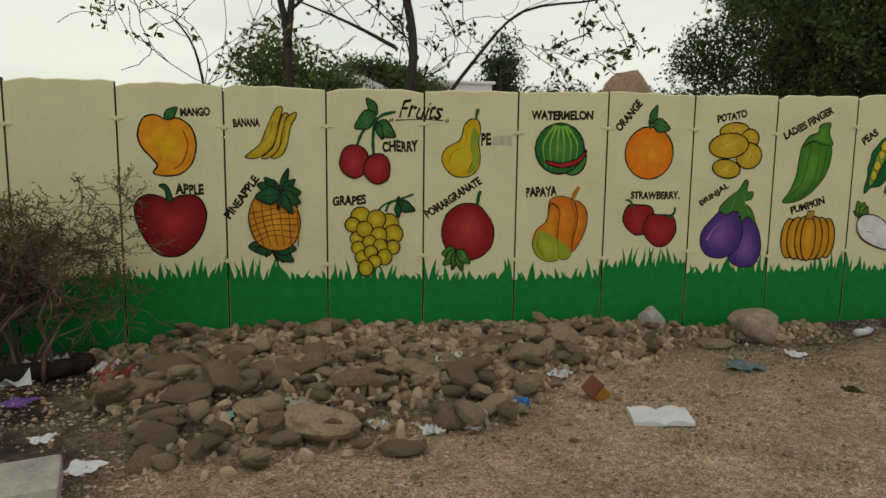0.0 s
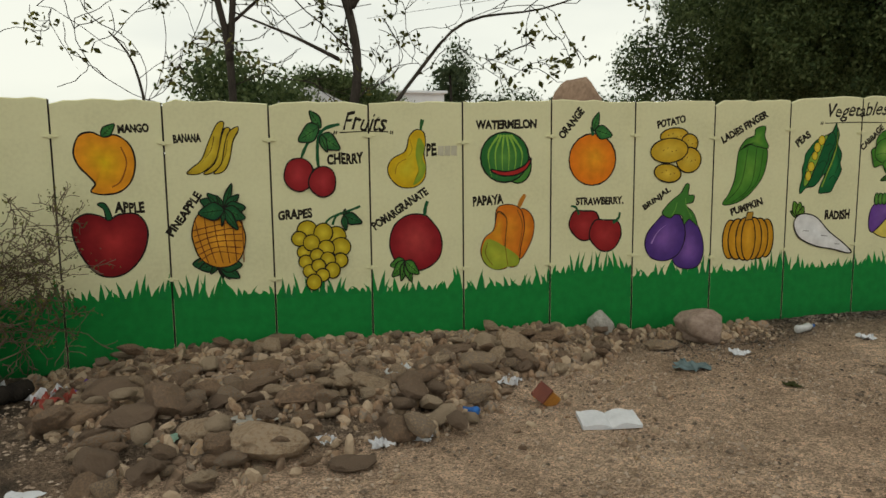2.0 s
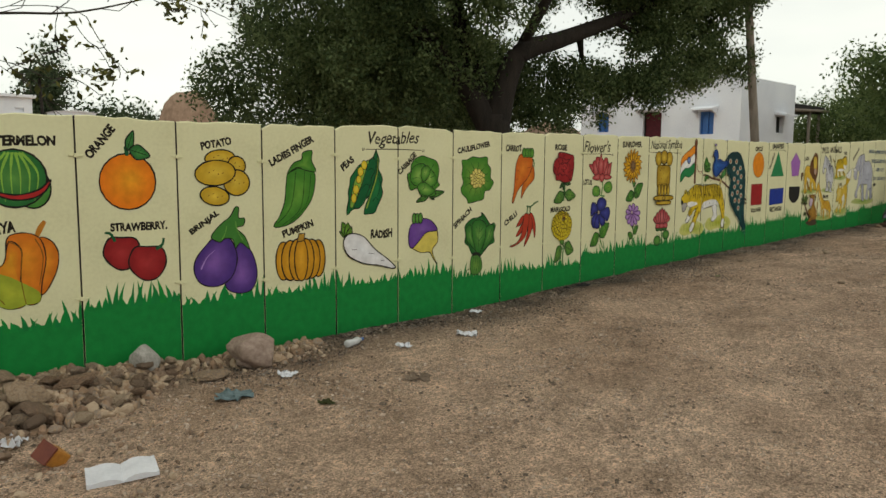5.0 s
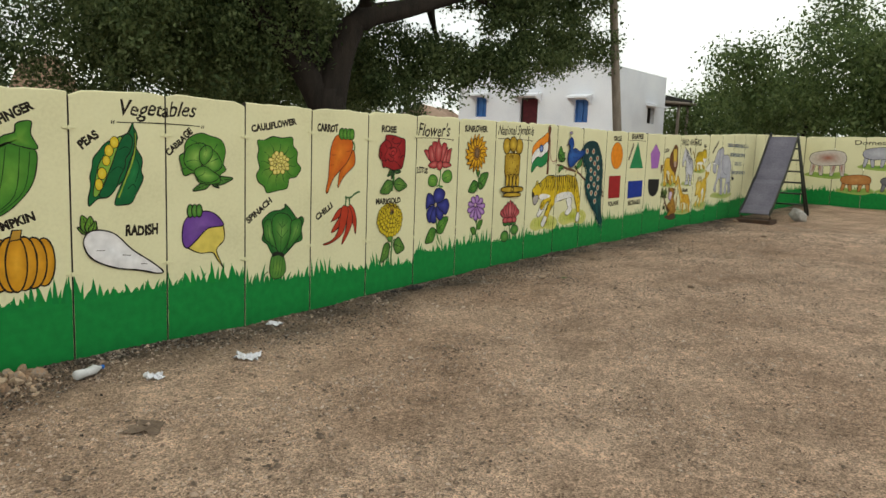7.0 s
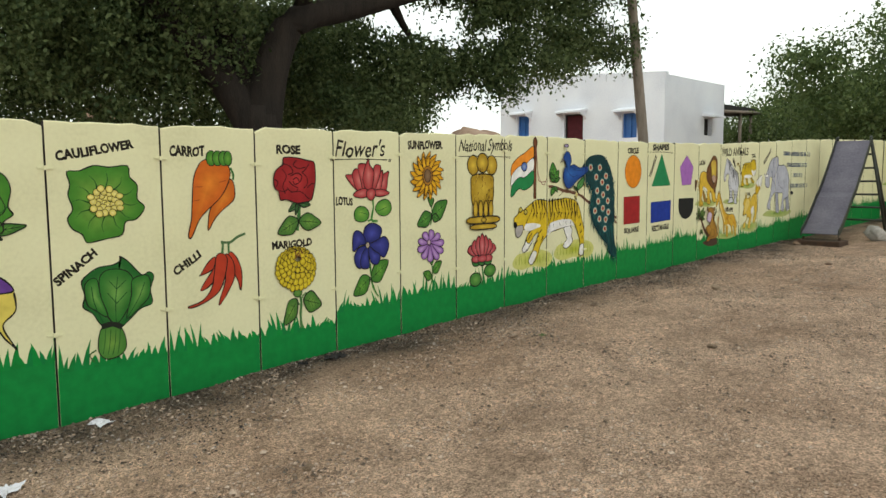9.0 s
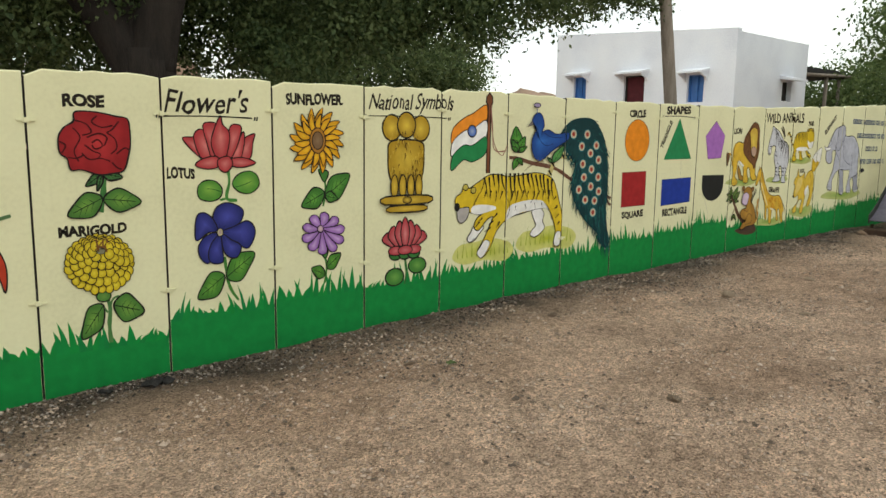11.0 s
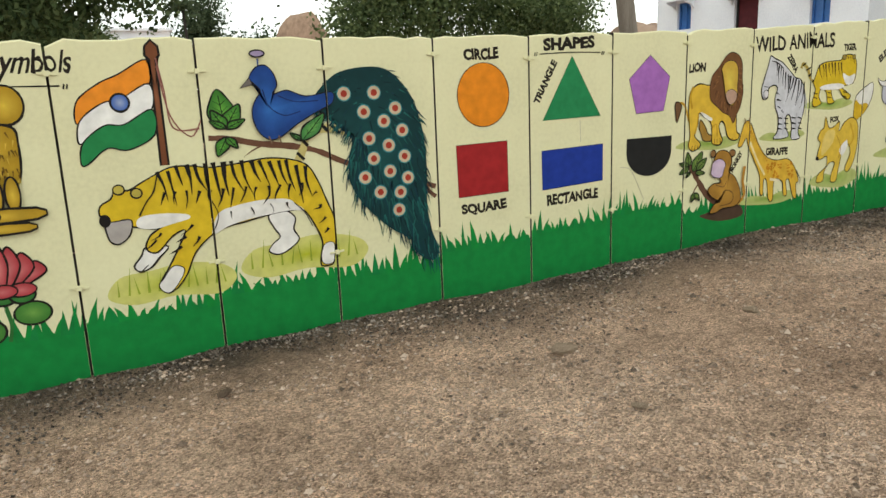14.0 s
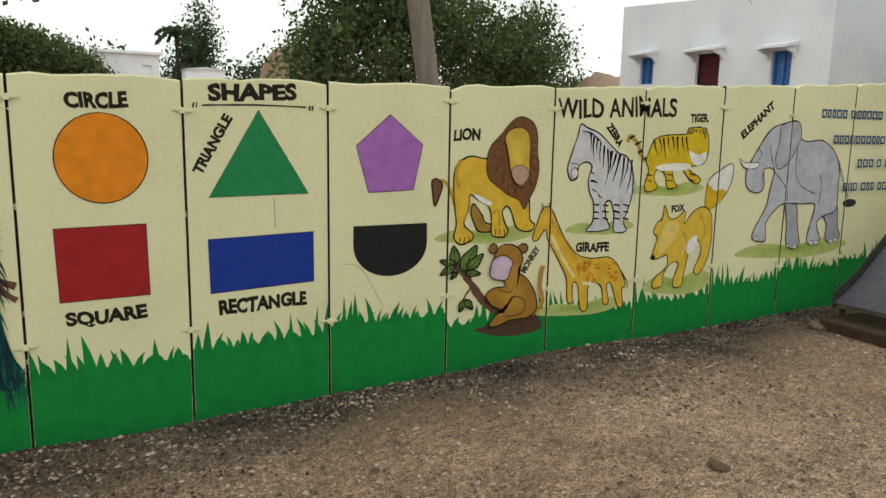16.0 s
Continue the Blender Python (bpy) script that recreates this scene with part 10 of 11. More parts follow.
# trees seen past the big one, beside the pole and behind the far wall
wood("dark_tree", "large dark green tree behind the pole", 25, 24, 0, [(23.5, 24, 5.2, 3.0, 2.4, 3.4), (26.8, 25, 5.4, 3.4, 2.4, 3.0), (24.5, 24, 8.0, 2.6, 2.2, 2.0), (29.6, 26, 5.6, 2.8, 2, 2.8), (32.4, 27, 5.2, 2.4, 2, 2.6), (34.8, 29, 4.8, 2.2, 2, 2.2), (21.8, 24, 4.0, 1.6, 1.6, 2.0)], 1500, 50, 0.2, LEAF, 81)
for i, (x, y, w, h) in enumerate(((31, -1.5, 3.2, 8.0), (34, 2.6, 3.4, 8.2), (30, -5.5, 3.6, 8.6), (41, 7.0, 3.4, 6.4), (46, 11, 3.8, 6.4), (29, -10, 3.6, 8.4), (33, -3.5, 3.4, 8.4))):
    wood("leafy_tree", "bright green leafy tree behind the far end wall", x, y, 0.5, [(x, y, h * 0.6, w, w * 0.8, h * 0.36), (x - 0.5, y + w * 0.6, h * 0.48, w * 0.7, w * 0.7, h * 0.3), (x + 0.4, y - w * 0.7, h * 0.52, w * 0.7, w * 0.7, h * 0.3)], 760, 46, 0.15, LEAF_FRESH, 90 + i)


def palm(x, y, h):
    t = thing("palm_tree", (0, 0, 0), "distant palm with feathery fronds", "palm")
    v, f = [], []
    tube(v, f, [(x, y, 0), (x + 0.3, y, h * 0.5), (x, y, h)], [0.3, 0.22, 0.18], 7)
    part("trunk", mesh_of("trunk", v, f, BARK, True), t)
    cs = []
    for k in range(13):
        a = k * 2.4
        for s in range(12):
            r = s / 11 * 2.6
            cs.append((x + r * math.cos(a), y + r * math.sin(a), h + 1.1 * math.sin(k) * r / 2.6 + 0.6 * r - 0.33 * r * r))
    part("crown", leaves_mesh("crown", cs, 7, (0.12, 0.12, 0.1), 0.6, LEAF_FAR, 77), t)


palm(27.5, 105, 13.5)


# ---- dry bush by the near end of the rubble ----
def dry_bush():
    t = thing("dry_bush", (0, 0, 0), "leafless thorny brown bush against the wall", "bush")
    rnd = random.Random(17)
    v, f, tips = [], [], []
    for i in range(36):
        a = rnd.uniform(0, 6.28)
        d = Vector((math.cos(a) * 0.34 - 0.06, math.sin(a) * 0.3 - 0.05, rnd.uniform(0.8, 1.4))).normalized()
        grow(v, f, tips, Vector((-1.5 + rnd.gauss(0, 0.22), -0.55 + rnd.gauss(0, 0.1), 0.0)), d, rnd.uniform(0.46, 0.68), 0.014, 5, rnd, 0.2, (2, 3), 0.0, 0.68, 0.0028)
    part("branchwork", mesh_of("branchwork", v, f, TWIG, True), t)
    part("dead_leaves", leaves_mesh("dead_leaves", [p for p in tips if rnd.random() < 0.5 and p.z > 0.35], 1, (0.02, 0.02, 0.02), 0.022, LEAF_SPARSE, 6), t)
    v, f = [], []
    tube(v, f, rounded([Vector(p) for p in ((-2.0, -0.75, 0.03), (-1.4, -0.72, 0.06), (-0.98, -0.6, 0.06), (-0.85, -0.42, 0.05))], False, 5), [0.06] * 16, 9)
    part("root", mesh_of("root", v, f, BARK, True), t, "thick grey root lying on the soil")


dry_bush()


# ---- stones ----
def rock_mesh(seed, detail=2, flat=0.7, cuts=5):
    rnd = random.Random(seed)
    bm = bmesh.new()
    bmesh.ops.create_icosphere(bm, subdivisions=detail, radius=1.0)
    planes = [(Vector((rnd.gauss(0, 1), rnd.gauss(0, 1), rnd.gauss(0, 1))).normalized(), rnd.uniform(0.6, 0.92)) for _ in range(cuts + 3)]
    off = Vector((seed * 3.7, seed * 1.3, 0))
    for v in bm.verts:
        v.co *= 1 + 0.3 * noise.noise(v.co * 1.2 + off) + 0.13 * noise.noise(v.co * 3.2 + off)
        for n, d in planes:
            over = v.co.dot(n) - d
            if over > 0:
                v.co -= n * over * 0.85
        v.co.z *= flat
    me = bpy.data.meshes.new("stone")
    bm.to_mesh(me)
    bm.free()
    return me


ROCKS = []
for s in range(14):
    me = rock_mesh(s + 1, 2 if s < 10 else 3)
    me.materials.append(ROCK)
    if s % 3 == 0:
        me.polygons.foreach_set("use_smooth", [True] * len(me.polygons))
    ROCKS.append(me)
rubble = thing("rubble_heap", (0, 0, 0), "heap of rough brown stones and rubble along the wall", "rubble")
rr = random.Random(99)


def place_stone(x, y, sx, sy, sz, turn, me=None, parent=None, lift=0.0, tilt=0.25):
    ob = part("stone", me or rr.choice(ROCKS), parent or rubble)
    ob.matrix_local = Matrix.LocRotScale((x, y, ground_at(x, y) + sz * 0.5 + lift), Euler((rr.gauss(0, tilt), rr.gauss(0, tilt), turn)), (sx, sy, sz))
    return ob


def in_heap(x, y):
    reach = max(0.28, 2.12 - max(0.0, x - 0.9) * 0.74) + 0.1 * math.sin(x * 5.0)
    return y > -reach and x > -0.84 + 0.18 * y * y + 0.06 * math.sin(y * 7)


# the larger ones, each where it lies: x, y, half length, half depth, half height, turn
for x, y, a, b, c, t in ((0.62, -1.82, 0.2, 0.14, 0.14, 0.2), (0.10, -1.32, 0.14, 0.16, 0.15, 0.5), (-0.40, -1.28, 0.21, 0.14, 0.09, -0.3), (-0.06, -1.42, 0.16, 0.12, 0.08, 0.1), (-0.24, -0.9, 0.2, 0.13, 0.1, 0.1),
                         (0.62, -0.2, 0.2, 0.12, 0.07, 0.0), (2.26, -0.62, 0.15, 0.12, 0.13, 0.1), (2.1, -0.55, 0.12, 0.1, 0.1, 0.3), (1.82, -0.55, 0.2, 0.12, 0.07, 0.1), (1.93, -0.88, 0.17, 0.12, 0.09, 0.1),
                         (1.28, -1.72, 0.11, 0.1, 0.1, 0.4), (1.0, -2.02, 0.12, 0.08, 0.05, 0.2), (-0.15, -1.83, 0.1, 0.09, 0.12, 0.4), (0.41, -1.25, 0.08, 0.08, 0.08, 0.1), (0.52, -1.05, 0.18, 0.12, 0.06, 0.0),
                         (0.62, -0.68, 0.14, 0.1, 0.06, 0.0), (0.1, -0.6, 0.12, 0.1, 0.07, 0.3), (3.48, -0.48, 0.14, 0.09, 0.06, 0.1), (0.8, -1.35, 0.15, 0.12, 0.09, 0.6), (1.2, -1.2, 0.13, 0.1, 0.08, 0.2), (2.6, -0.4, 0.15, 0.1, 0.07, 0.0), (0.3, -1.6, 0.13, 0.1, 0.08, 0.9)):
    place_stone(x, y, a, b, c, t, ROCKS[rr.randint(10, 13)], tilt=0.12)
placed = 22
while placed < 295:
    x, y = rr.uniform(-0.75, 3.7), rr.uniform(-2.1, -0.05)
    if in_heap(x, y):
        stack = rr.random() ** 2 * 0.07
        s = rr.uniform(0.04, 0.078) * (1.0 if rr.random() < 0.85 else 1.4) * (0.72 if y > -0.8 else 1.0)
        place_stone(x, y, s * rr.uniform(0.9, 1.5), s, s * rr.uniform(0.6, 0.9), rr.uniform(0, 6.28), lift=stack)
        placed += 1


def small_stones():
    rnd = random.Random(7)
    base = [rock_mesh(40 + i, 2, 0.75, 3) for i in range(6)]
    data = [([v.co.copy() for v in m.vertices], [tuple(p.vertices) for p in m.polygons]) for m in base]
    for m in base:
        bpy.data.meshes.remove(m)
    verts, faces, n = [], [], 0
    while n < 4800:
        x, y = rnd.uniform(-1.4, 4.6), -abs(rnd.gauss(0, 1.05))
        edge = 1.0 if in_heap(x, y) else (0.10 if x < 3 else 0.5 * (y > -0.5))
        if y < -2.6 or rnd.random() > edge:
            continue
        s = 0.012 + 0.04 * rnd.random() ** 1.5
        if not in_heap(x, y):
            s *= 0.5
        mt = Matrix.LocRotScale((x, y, ground_at(x, y) + s * 0.15), Euler((rnd.uniform(0, 6), rnd.uniform(0, 6), rnd.uniform(0, 6))), (s * rnd.uniform(0.9, 1.5), s, s * 0.8))
        vs, fs = rnd.choice(data)
        b = len(verts)
        verts += [mt @ v for v in vs]
        faces += [tuple(b + i for i in f) for f in fs]
        n += 1
    ob = part("stone_fill", mesh_of("stone_fill", verts, faces, ROCK), rubble)
    tagged(ob, kind="stuff")


small_stones()


def boulder(x, y, a, b, c, seed, mat, label, cuts=7, turn=0.0, sink=0.15):
    me = rock_mesh(seed, 4, 1.0, cuts)
    me.name = "boulder"
    me.materials.append(mat)
    me.polygons.foreach_set("use_smooth", [True] * len(me.polygons))
    ob = tagged(new("boulder", me), label, "stone")
    ob.matrix_world = Matrix.LocRotScale((x, y, ground_at(x, y) + c * (1 - sink) - 0.02), Euler((0, 0, turn)), (a, b, c))
    return ob


boulder(3.90, -0.34, 0.205, 0.16, 0.165, 71, PALE_ROCK, "rounded pinkish boulder against the painted wall")
boulder(3.13, -0.15, 0.11, 0.1, 0.12, 72, GREY_ROCK, "rough grey lump of concrete by the wall")
bm = bmesh.new()
box(bm, -0.3, 0.3, -0.17, 0.17, 0.0, 0.13, 0.02)
for v in bm.verts:
    v.co += Vector((noise.noise(v.co * 9), noise.noise(v.co * 9 + Vector((4, 0, 0))), noise.noise(v.co * 9 + Vector((0, 4, 0))))) * 0.02
block = tagged(part("stone_block", bm, None, mat=GREY_ROCK), "pale squared stone block lying on dark soil", "stone")
block.matrix_world = pose(-0.72, -2.33, 0.0, 2, -2, 14)
boulder(19.0, -1.15, 0.17, 0.18, 0.16, 73, GREY_ROCK, "round pale stone beside the slide")


# ---- litter ----
def crumple(name, x, y, size, mat, label, category, seed, height=0.6, asp=1.0):
    """A crumpled sheet: a folded disc with sharp creases."""
    rnd = random.Random(seed)
    n = 9
    verts, faces = [], []
    for j in range(n):
        for i in range(n):
            u, v = i / (n - 1) - 0.5, j / (n - 1) - 0.5
            r = 0.75 + 0.35 * noise.noise(Vector((u * 3 + seed, v * 3, 0)))
            h = abs(noise.noise(Vector((u * 4.5 + seed * 2, v * 4.5, 2)))) * height
            verts.append((u * size * r * 1.4 * asp + rnd.gauss(0, size * 0.03), v * size * r * 1.4 + rnd.gauss(0, size * 0.03), h * size + 0.006))
    for j in range(n - 1):
        for i in range(n - 1):
            a = j * n + i
            faces.append((a, a + 1, a + n + 1, a + n))
    me = mesh_of(name, verts, faces, mat)
    ob = tagged(new(name, me), label, category)
    sol = ob.modifiers.new("thickness", 'SOLIDIFY')
    sol.thickness = 0.003
    ob.matrix_world = pose(x, y, ground_at(x, y), 0, 0, seed * 50 % 360)
    return ob


def open_book(x, y, turn):
    t = thing("open_notebook", (x, y, ground_at(x, y) + 0.002, 0, 0, turn), "open white paper notebook lying on the gravel", "notebook")
    for s in (-1, 1):
        verts, faces = [], []
        n = 9
        for i in range(n):
            u = i / (n - 1)
            z = 0.022 * math.sin(math.pi * min(1, u * 1.15)) * (1 - u * 0.4) + (0.012 * u if s > 0 else 0.02 * u * u) + 0.008
            for yy in (-0.115, 0.115):
                verts += [(s * u * 0.165, yy + 0.02 * u * s, z), (s * u * 0.165, yy + 0.02 * u * s, 0.0)]
        for i in range(n - 1):
            a, b = i * 4, i * 4 + 4
            faces += [(a, b, b + 2, a + 2), (a + 1, a + 3, b + 3, b + 1), (a, a + 1, b + 1, b), (a + 2, b + 2, b + 3, a + 3)]
        faces += [((n - 1) * 4, (n - 1) * 4 + 1, (n - 1) * 4 + 3, (n - 1) * 4 + 2)]
        part("page_block", mesh_of("page_block", verts, faces, PAPER, False), t)


open_book(2.45, -1.72, -14)
pk = thing("snack_packet", (2.22, -1.38, ground_at(2.22, -1.38) + 0.055, 25, 35, 40), "crushed orange and dark red carton", "packet")
bm = bmesh.new()
box(bm, -0.07, 0.07, -0.05, 0.05, -0.05, 0.045, 0.012)
for v in bm.verts:
    v.co += Vector((noise.noise(v.co * 14), noise.noise(v.co * 14 + Vector((5, 0, 0))), noise.noise(v.co * 14 + Vector((0, 5, 0))))) * 0.014
part("carton", bm, pk, mat=ORANGE_PACK)
bm = bmesh.new()
box(bm, -0.078, -0.062, -0.052, 0.052, -0.052, 0.05, 0.006)
part("carton_end", bm, pk, "dark red end flap", DARKRED_PACK)
bn = thing("crushed_can", (1.73, -1.45, ground_at(1.73, -1.45) + 0.03, 78, 10, 35), "crushed blue drinks can", "can")
v, f = [], []
tube(v, f, [(0, 0, -0.055), (0, 0, -0.045), (0.004, 0, 0), (0, 0.004, 0.045), (0, 0, 0.055)], [0.024, 0.032, 0.026, 0.031, 0.024], 12)
part("can_body", mesh_of("can_body", v, f, BLUE_PACK, True), bn)
for x, y, s, m_, lb, cat, seed, h in ((2.1, -1.05, 0.13, PAPER, "crumpled white plastic bag", "litter", 3, 0.7), (1.18, -1.78, 0.1, PAPER, "crumpled white paper", "litter", 4, 0.7), (1.4, -1.72, 0.11, PAPER, "flat scrap of white paper", "litter", 5, 0.15),
                                      (0.9, -1.75, 0.09, PAPER, "small crumpled white paper", "litter", 6, 0.6), (0.1, -1.58, 0.14, GLASS_GREEN, "broken pale green tile", "litter", 7, 0.08), (3.4, -1.0, 0.2, CLOTH, "faded teal rag on the gravel", "rag", 8, 0.25),
                                      (3.92, -0.78, 0.11, PAPER, "crumpled white paper on the gravel", "litter", 9, 0.5), (5.73, -0.78, 0.15, PAPER, "torn dirty white plastic bag", "litter", 10, 0.4), (5.04, -0.76, 0.11, PAPER, "crumpled pale paper", "litter", 12, 0.5),
                                      (6.45, -0.16, 0.1, PAPER, "white paper scrap near the wall", "litter", 13, 0.5), (-1.05, -1.02, 0.14, PURPLE_CLOTH, "scrap of mauve plastic", "litter", 14, 0.2), (-0.6, -0.72, 0.22, RED_CLOTH, "tangled red rag among the stones", "rag", 15, 0.7),
                                      (-0.42, -0.62, 0.16, PURPLE_CLOTH, "purple rag among the stones", "rag", 16, 0.6), (-0.66, -0.6, 0.18, PAPER, "pale cloth scrap among the stones", "rag", 17, 0.9), (-1.22, -0.66, 0.26, PAPER, "white plastic sack under the bush", "litter", 18, 0.8),
                                      (-1.02, -0.5, 0.22, PLASTIC, "grey plastic bag under the bush", "litter", 19, 0.9), (1.42, -0.95, 0.16, PLASTIC, "translucent plastic cup scrap", "litter", 20, 0.8), (0.36, -0.78, 0.09, PAPER, "white scrap between the stones", "litter", 21, 0.7),
                                      (-0.72, -1.62, 0.1, PAPER, "white paper scrap on dark soil", "litter", 22, 0.2), (-0.42, -1.98, 0.13, PAPER, "pale flat scrap on the soil", "litter", 23, 0.1), (0.55, -1.5, 0.16, GREY_ROCK, "flat pale shard", "litter", 24, 0.1),
                                      (3.79, -1.5, 0.08, LEAF_SPARSE, "dry curled leaves", "leaf", 25, 0.5), (4.6, -1.45, 0.16, TWIG, "dry brown leaf litter", "leaf", 26, 0.2), (9.7, -1.05, 0.05, LEAF_FRESH, "fallen green leaves", "leaf", 27, 0.4)):
    crumple("litter" if cat == "litter" else ("rag" if cat == "rag" else "dry_leaves"), x, y, s, m_, lb, cat, seed, h)
crumple("black_rag", 7.95, -0.12, 0.06, DARK, "small black rag at the wall's foot", "rag", 30, 0.6)
crumple("black_rag", 8.22, -0.16, 0.075, DARK, "black rag lying at the wall's foot", "rag", 36, 0.9, 2.2)
bt = thing("plastic_bottle", (4.78, -0.40, ground_at(4.78, -0.4) + 0.035, 0, 90, 20), "crushed clear plastic bottle on the ground", "bottle")
v, f = [], []
tube(v, f, [(0, 0, -0.11), (0, 0, -0.1), (0.004, 0, -0.02), (0, 0.003, 0.05), (0, 0, 0.085), (0, 0, 0.1)], [0.026, 0.033, 0.028, 0.033, 0.015, 0.013], 12)
part("bottle_body", mesh_of("bottle_body", v, f, PLASTIC, True), bt)
v, f = [], []
tube(v, f, [(0, 0, 0.1), (0, 0, 0.12)], [0.015, 0.015], 10)
part("cap", mesh_of("cap", v, f, BLUE_PACK), bt, "blue screw cap")
for i, (x, y, s) in enumerate(((12.62, -1.21, 0.06), (10.22, -2.28, 0.04), (12.5, -1.9, 0.03), (9.5, -0.9, 0.03), (11.0, -0.7, 0.035), (13.9, -1.3, 0.04), (17.4, -0.4, 0.07), (6.9, -1.7, 0.03), (15.1, -1.6, 0.04))):
    ob = tagged(new("loose_stone", ROCKS[i % 10]), "small loose brown stone on the gravel", "stone", "loose stones on the gravel")
    ob.matrix_world = Matrix.LocRotScale((x, y, ground_at(x, y) + s * 0.3), Euler((0.2, 0.1, i)), (s * 1.3, s, s * 0.7))


# ---- slide ----
def slide():
    t = thing("playground_slide", (0, 0, 0), "grey sheet steel playground slide with an iron ladder", "slide")
    A, B = Vector((17.5, -0.70, 0.56)), Vector((19.4, -0.60, 2.17))
    side = Vector((-0.03, 1, 0)).normalized() * 0.27
    ax = (B - A)
    up = Vector((0, 0, 1))
    n = 14
    prof = []
    for i in range(n + 1):
        s = i / n
        p = A + ax * s
        p.z -= 0.10 * math.sin(math.pi * s) * (0.6 if s < 0.5 else 1)
        if s < 0.12:
            p.z += (0.12 - s) * 0.5
        prof.append(p)
    verts, faces = [], []
    for p in prof:
        verts += [p - side, p + side, p + side - up * 0.012, p - side - up * 0.012]
    for i in range(n):
        a = i * 4
        for j in range(4):
            faces.append((a + j, a + 4 + j, a + 4 + (j + 1) % 4, a + (j + 1) % 4))
    faces += [(0, 1, 2, 3), (n * 4 + 3, n * 4 + 2, n * 4 + 1, n * 4)]
    part("chute", mesh_of("chute", verts, faces, STEEL), t, "worn grey sheet steel chute")
    for s in (-1, 1):
        verts, faces = [], []
        for p in prof:
            o = p + side * s * 1.02
            q = side.normalized() * 0.012 * s
            verts += [o + up * 0.07, o + q + up * 0.07, o + q - up * 0.05, o - up * 0.05]
        for i in range(n):
            a = i * 4
            for j in range(4):
                faces.append((a + j, a + 4 + j, a + 4 + (j + 1) % 4, a + (j + 1) % 4))
        faces += [(0, 1, 2, 3), (n * 4 + 3, n * 4 + 2, n * 4 + 1, n * 4)]
        part("side_rail", mesh_of("side_rail", verts, faces, IRON), t)
    for s in (-1, 1):
        f0 = A + side * s + Vector((0.1, 0, 0))
        rod("foot_post", [f0, Vector((f0.x, f0.y, level(f0.x) - 0.05))], 0.02, RUST, t)
    bm = bmesh.new()
    box(bm, A.x - 0.12, A.x + 0.35, A.y - 0.34, A.y + 0.3, level(A.x) - 0.04, level(A.x) + 0.09, 0.02)
    part("base_plinth", bm, t, "dark rusty base under the chute", RUST)
    # ladder and its braces
    zb = level(20.3)
    for s in (-1, 1):
        top = B + side * s
        foot = Vector((20.3, top.y + 0.16 * s, zb - 0.05))
        rod("ladder_rail", [foot, top + Vector((0.05, 0, 0.0)), top + Vector((0.02, 0, 0.07))], 0.026, IRON, t)
        rod("brace", [top + Vector((0.03, 0, 0)), Vector((19.75, top.y + 0.24 * s, zb - 0.05))], 0.024, IRON, t)
    for i in range(6):
        k = (i + 1) / 7
        p0 = Vector((20.3, B.y + side.y * -1 - 0.16, zb)).lerp(B - side + Vector((0.05, 0, 0)), k)
        p1 = Vector((20.3, B.y + side.y + 0.16, zb)).lerp(B + side + Vector((0.05, 0, 0)), k)
        rod("rung", [p0, p1], 0.019, IRON, t)


slide()


# ---- pole ----
pole = thing("utility_pole", (0, 0, 0), "weathered leaning wooden pole behind the wall", "pole")
rod("shaft", [(15.36, 1.0, -0.3), (15.05, 1.09, 2.0), (14.72, 1.18, 4.4), (14.42, 1.27, 6.6), (14.16, 1.35, 8.5)], [0.085, 0.08, 0.072, 0.066, 0.06], POLE_WOOD, pole, 12)
for z, dx in ((6.3, 0.5), (8.2, 0.6)):
    rod("crossarm", [(14.42 - dx, 1.2, z), (14.42 + dx, 1.36, z)], 0.03, IRON, pole)
creeper = [(14.70 + 0.12 * math.sin(i * 2.2), 1.18 + 0.12 * math.cos(i * 1.7), 3.9 + 0.09 * i) for i in range(16)]
part("creeper", leaves_mesh("creeper", creeper, 14, (0.1, 0.1, 0.12), 0.08, LEAF, 15), pole, "dark green creeper on the pole")
wire = thing("overhead_wire", (0, 0, 0), "thin dark overhead wire to the pole", "wire")
rod("strand", rounded([Vector(p) for p in ((14.45, 1.25, 6.28), (10.5, 8.0, 5.4), (4.0, 20.0, 6.0))], False, 8), 0.006, DARK, wire, 5)
rod("strand", rounded([Vector(p) for p in ((14.45, 1.25, 6.33), (22, 6, 5.6), (30.3, 11.5, 5.3))], False, 8), 0.006, DARK, wire, 5)
for x, y, h in ((55, 118, 12.5), (46, 60, 9.0)):
    tp = thing("utility_pole", (0, 0, 0), "distant thin utility pole with crossarm", "pole")
    rod("shaft", [(x, y, -0.2), (x, y, h)], 0.13, GREY_ROCK, tp)
    rod("crossarm", [(x - 0.9, y, h - 0.5), (x + 0.9, y, h - 0.5)], 0.07, IRON, tp)


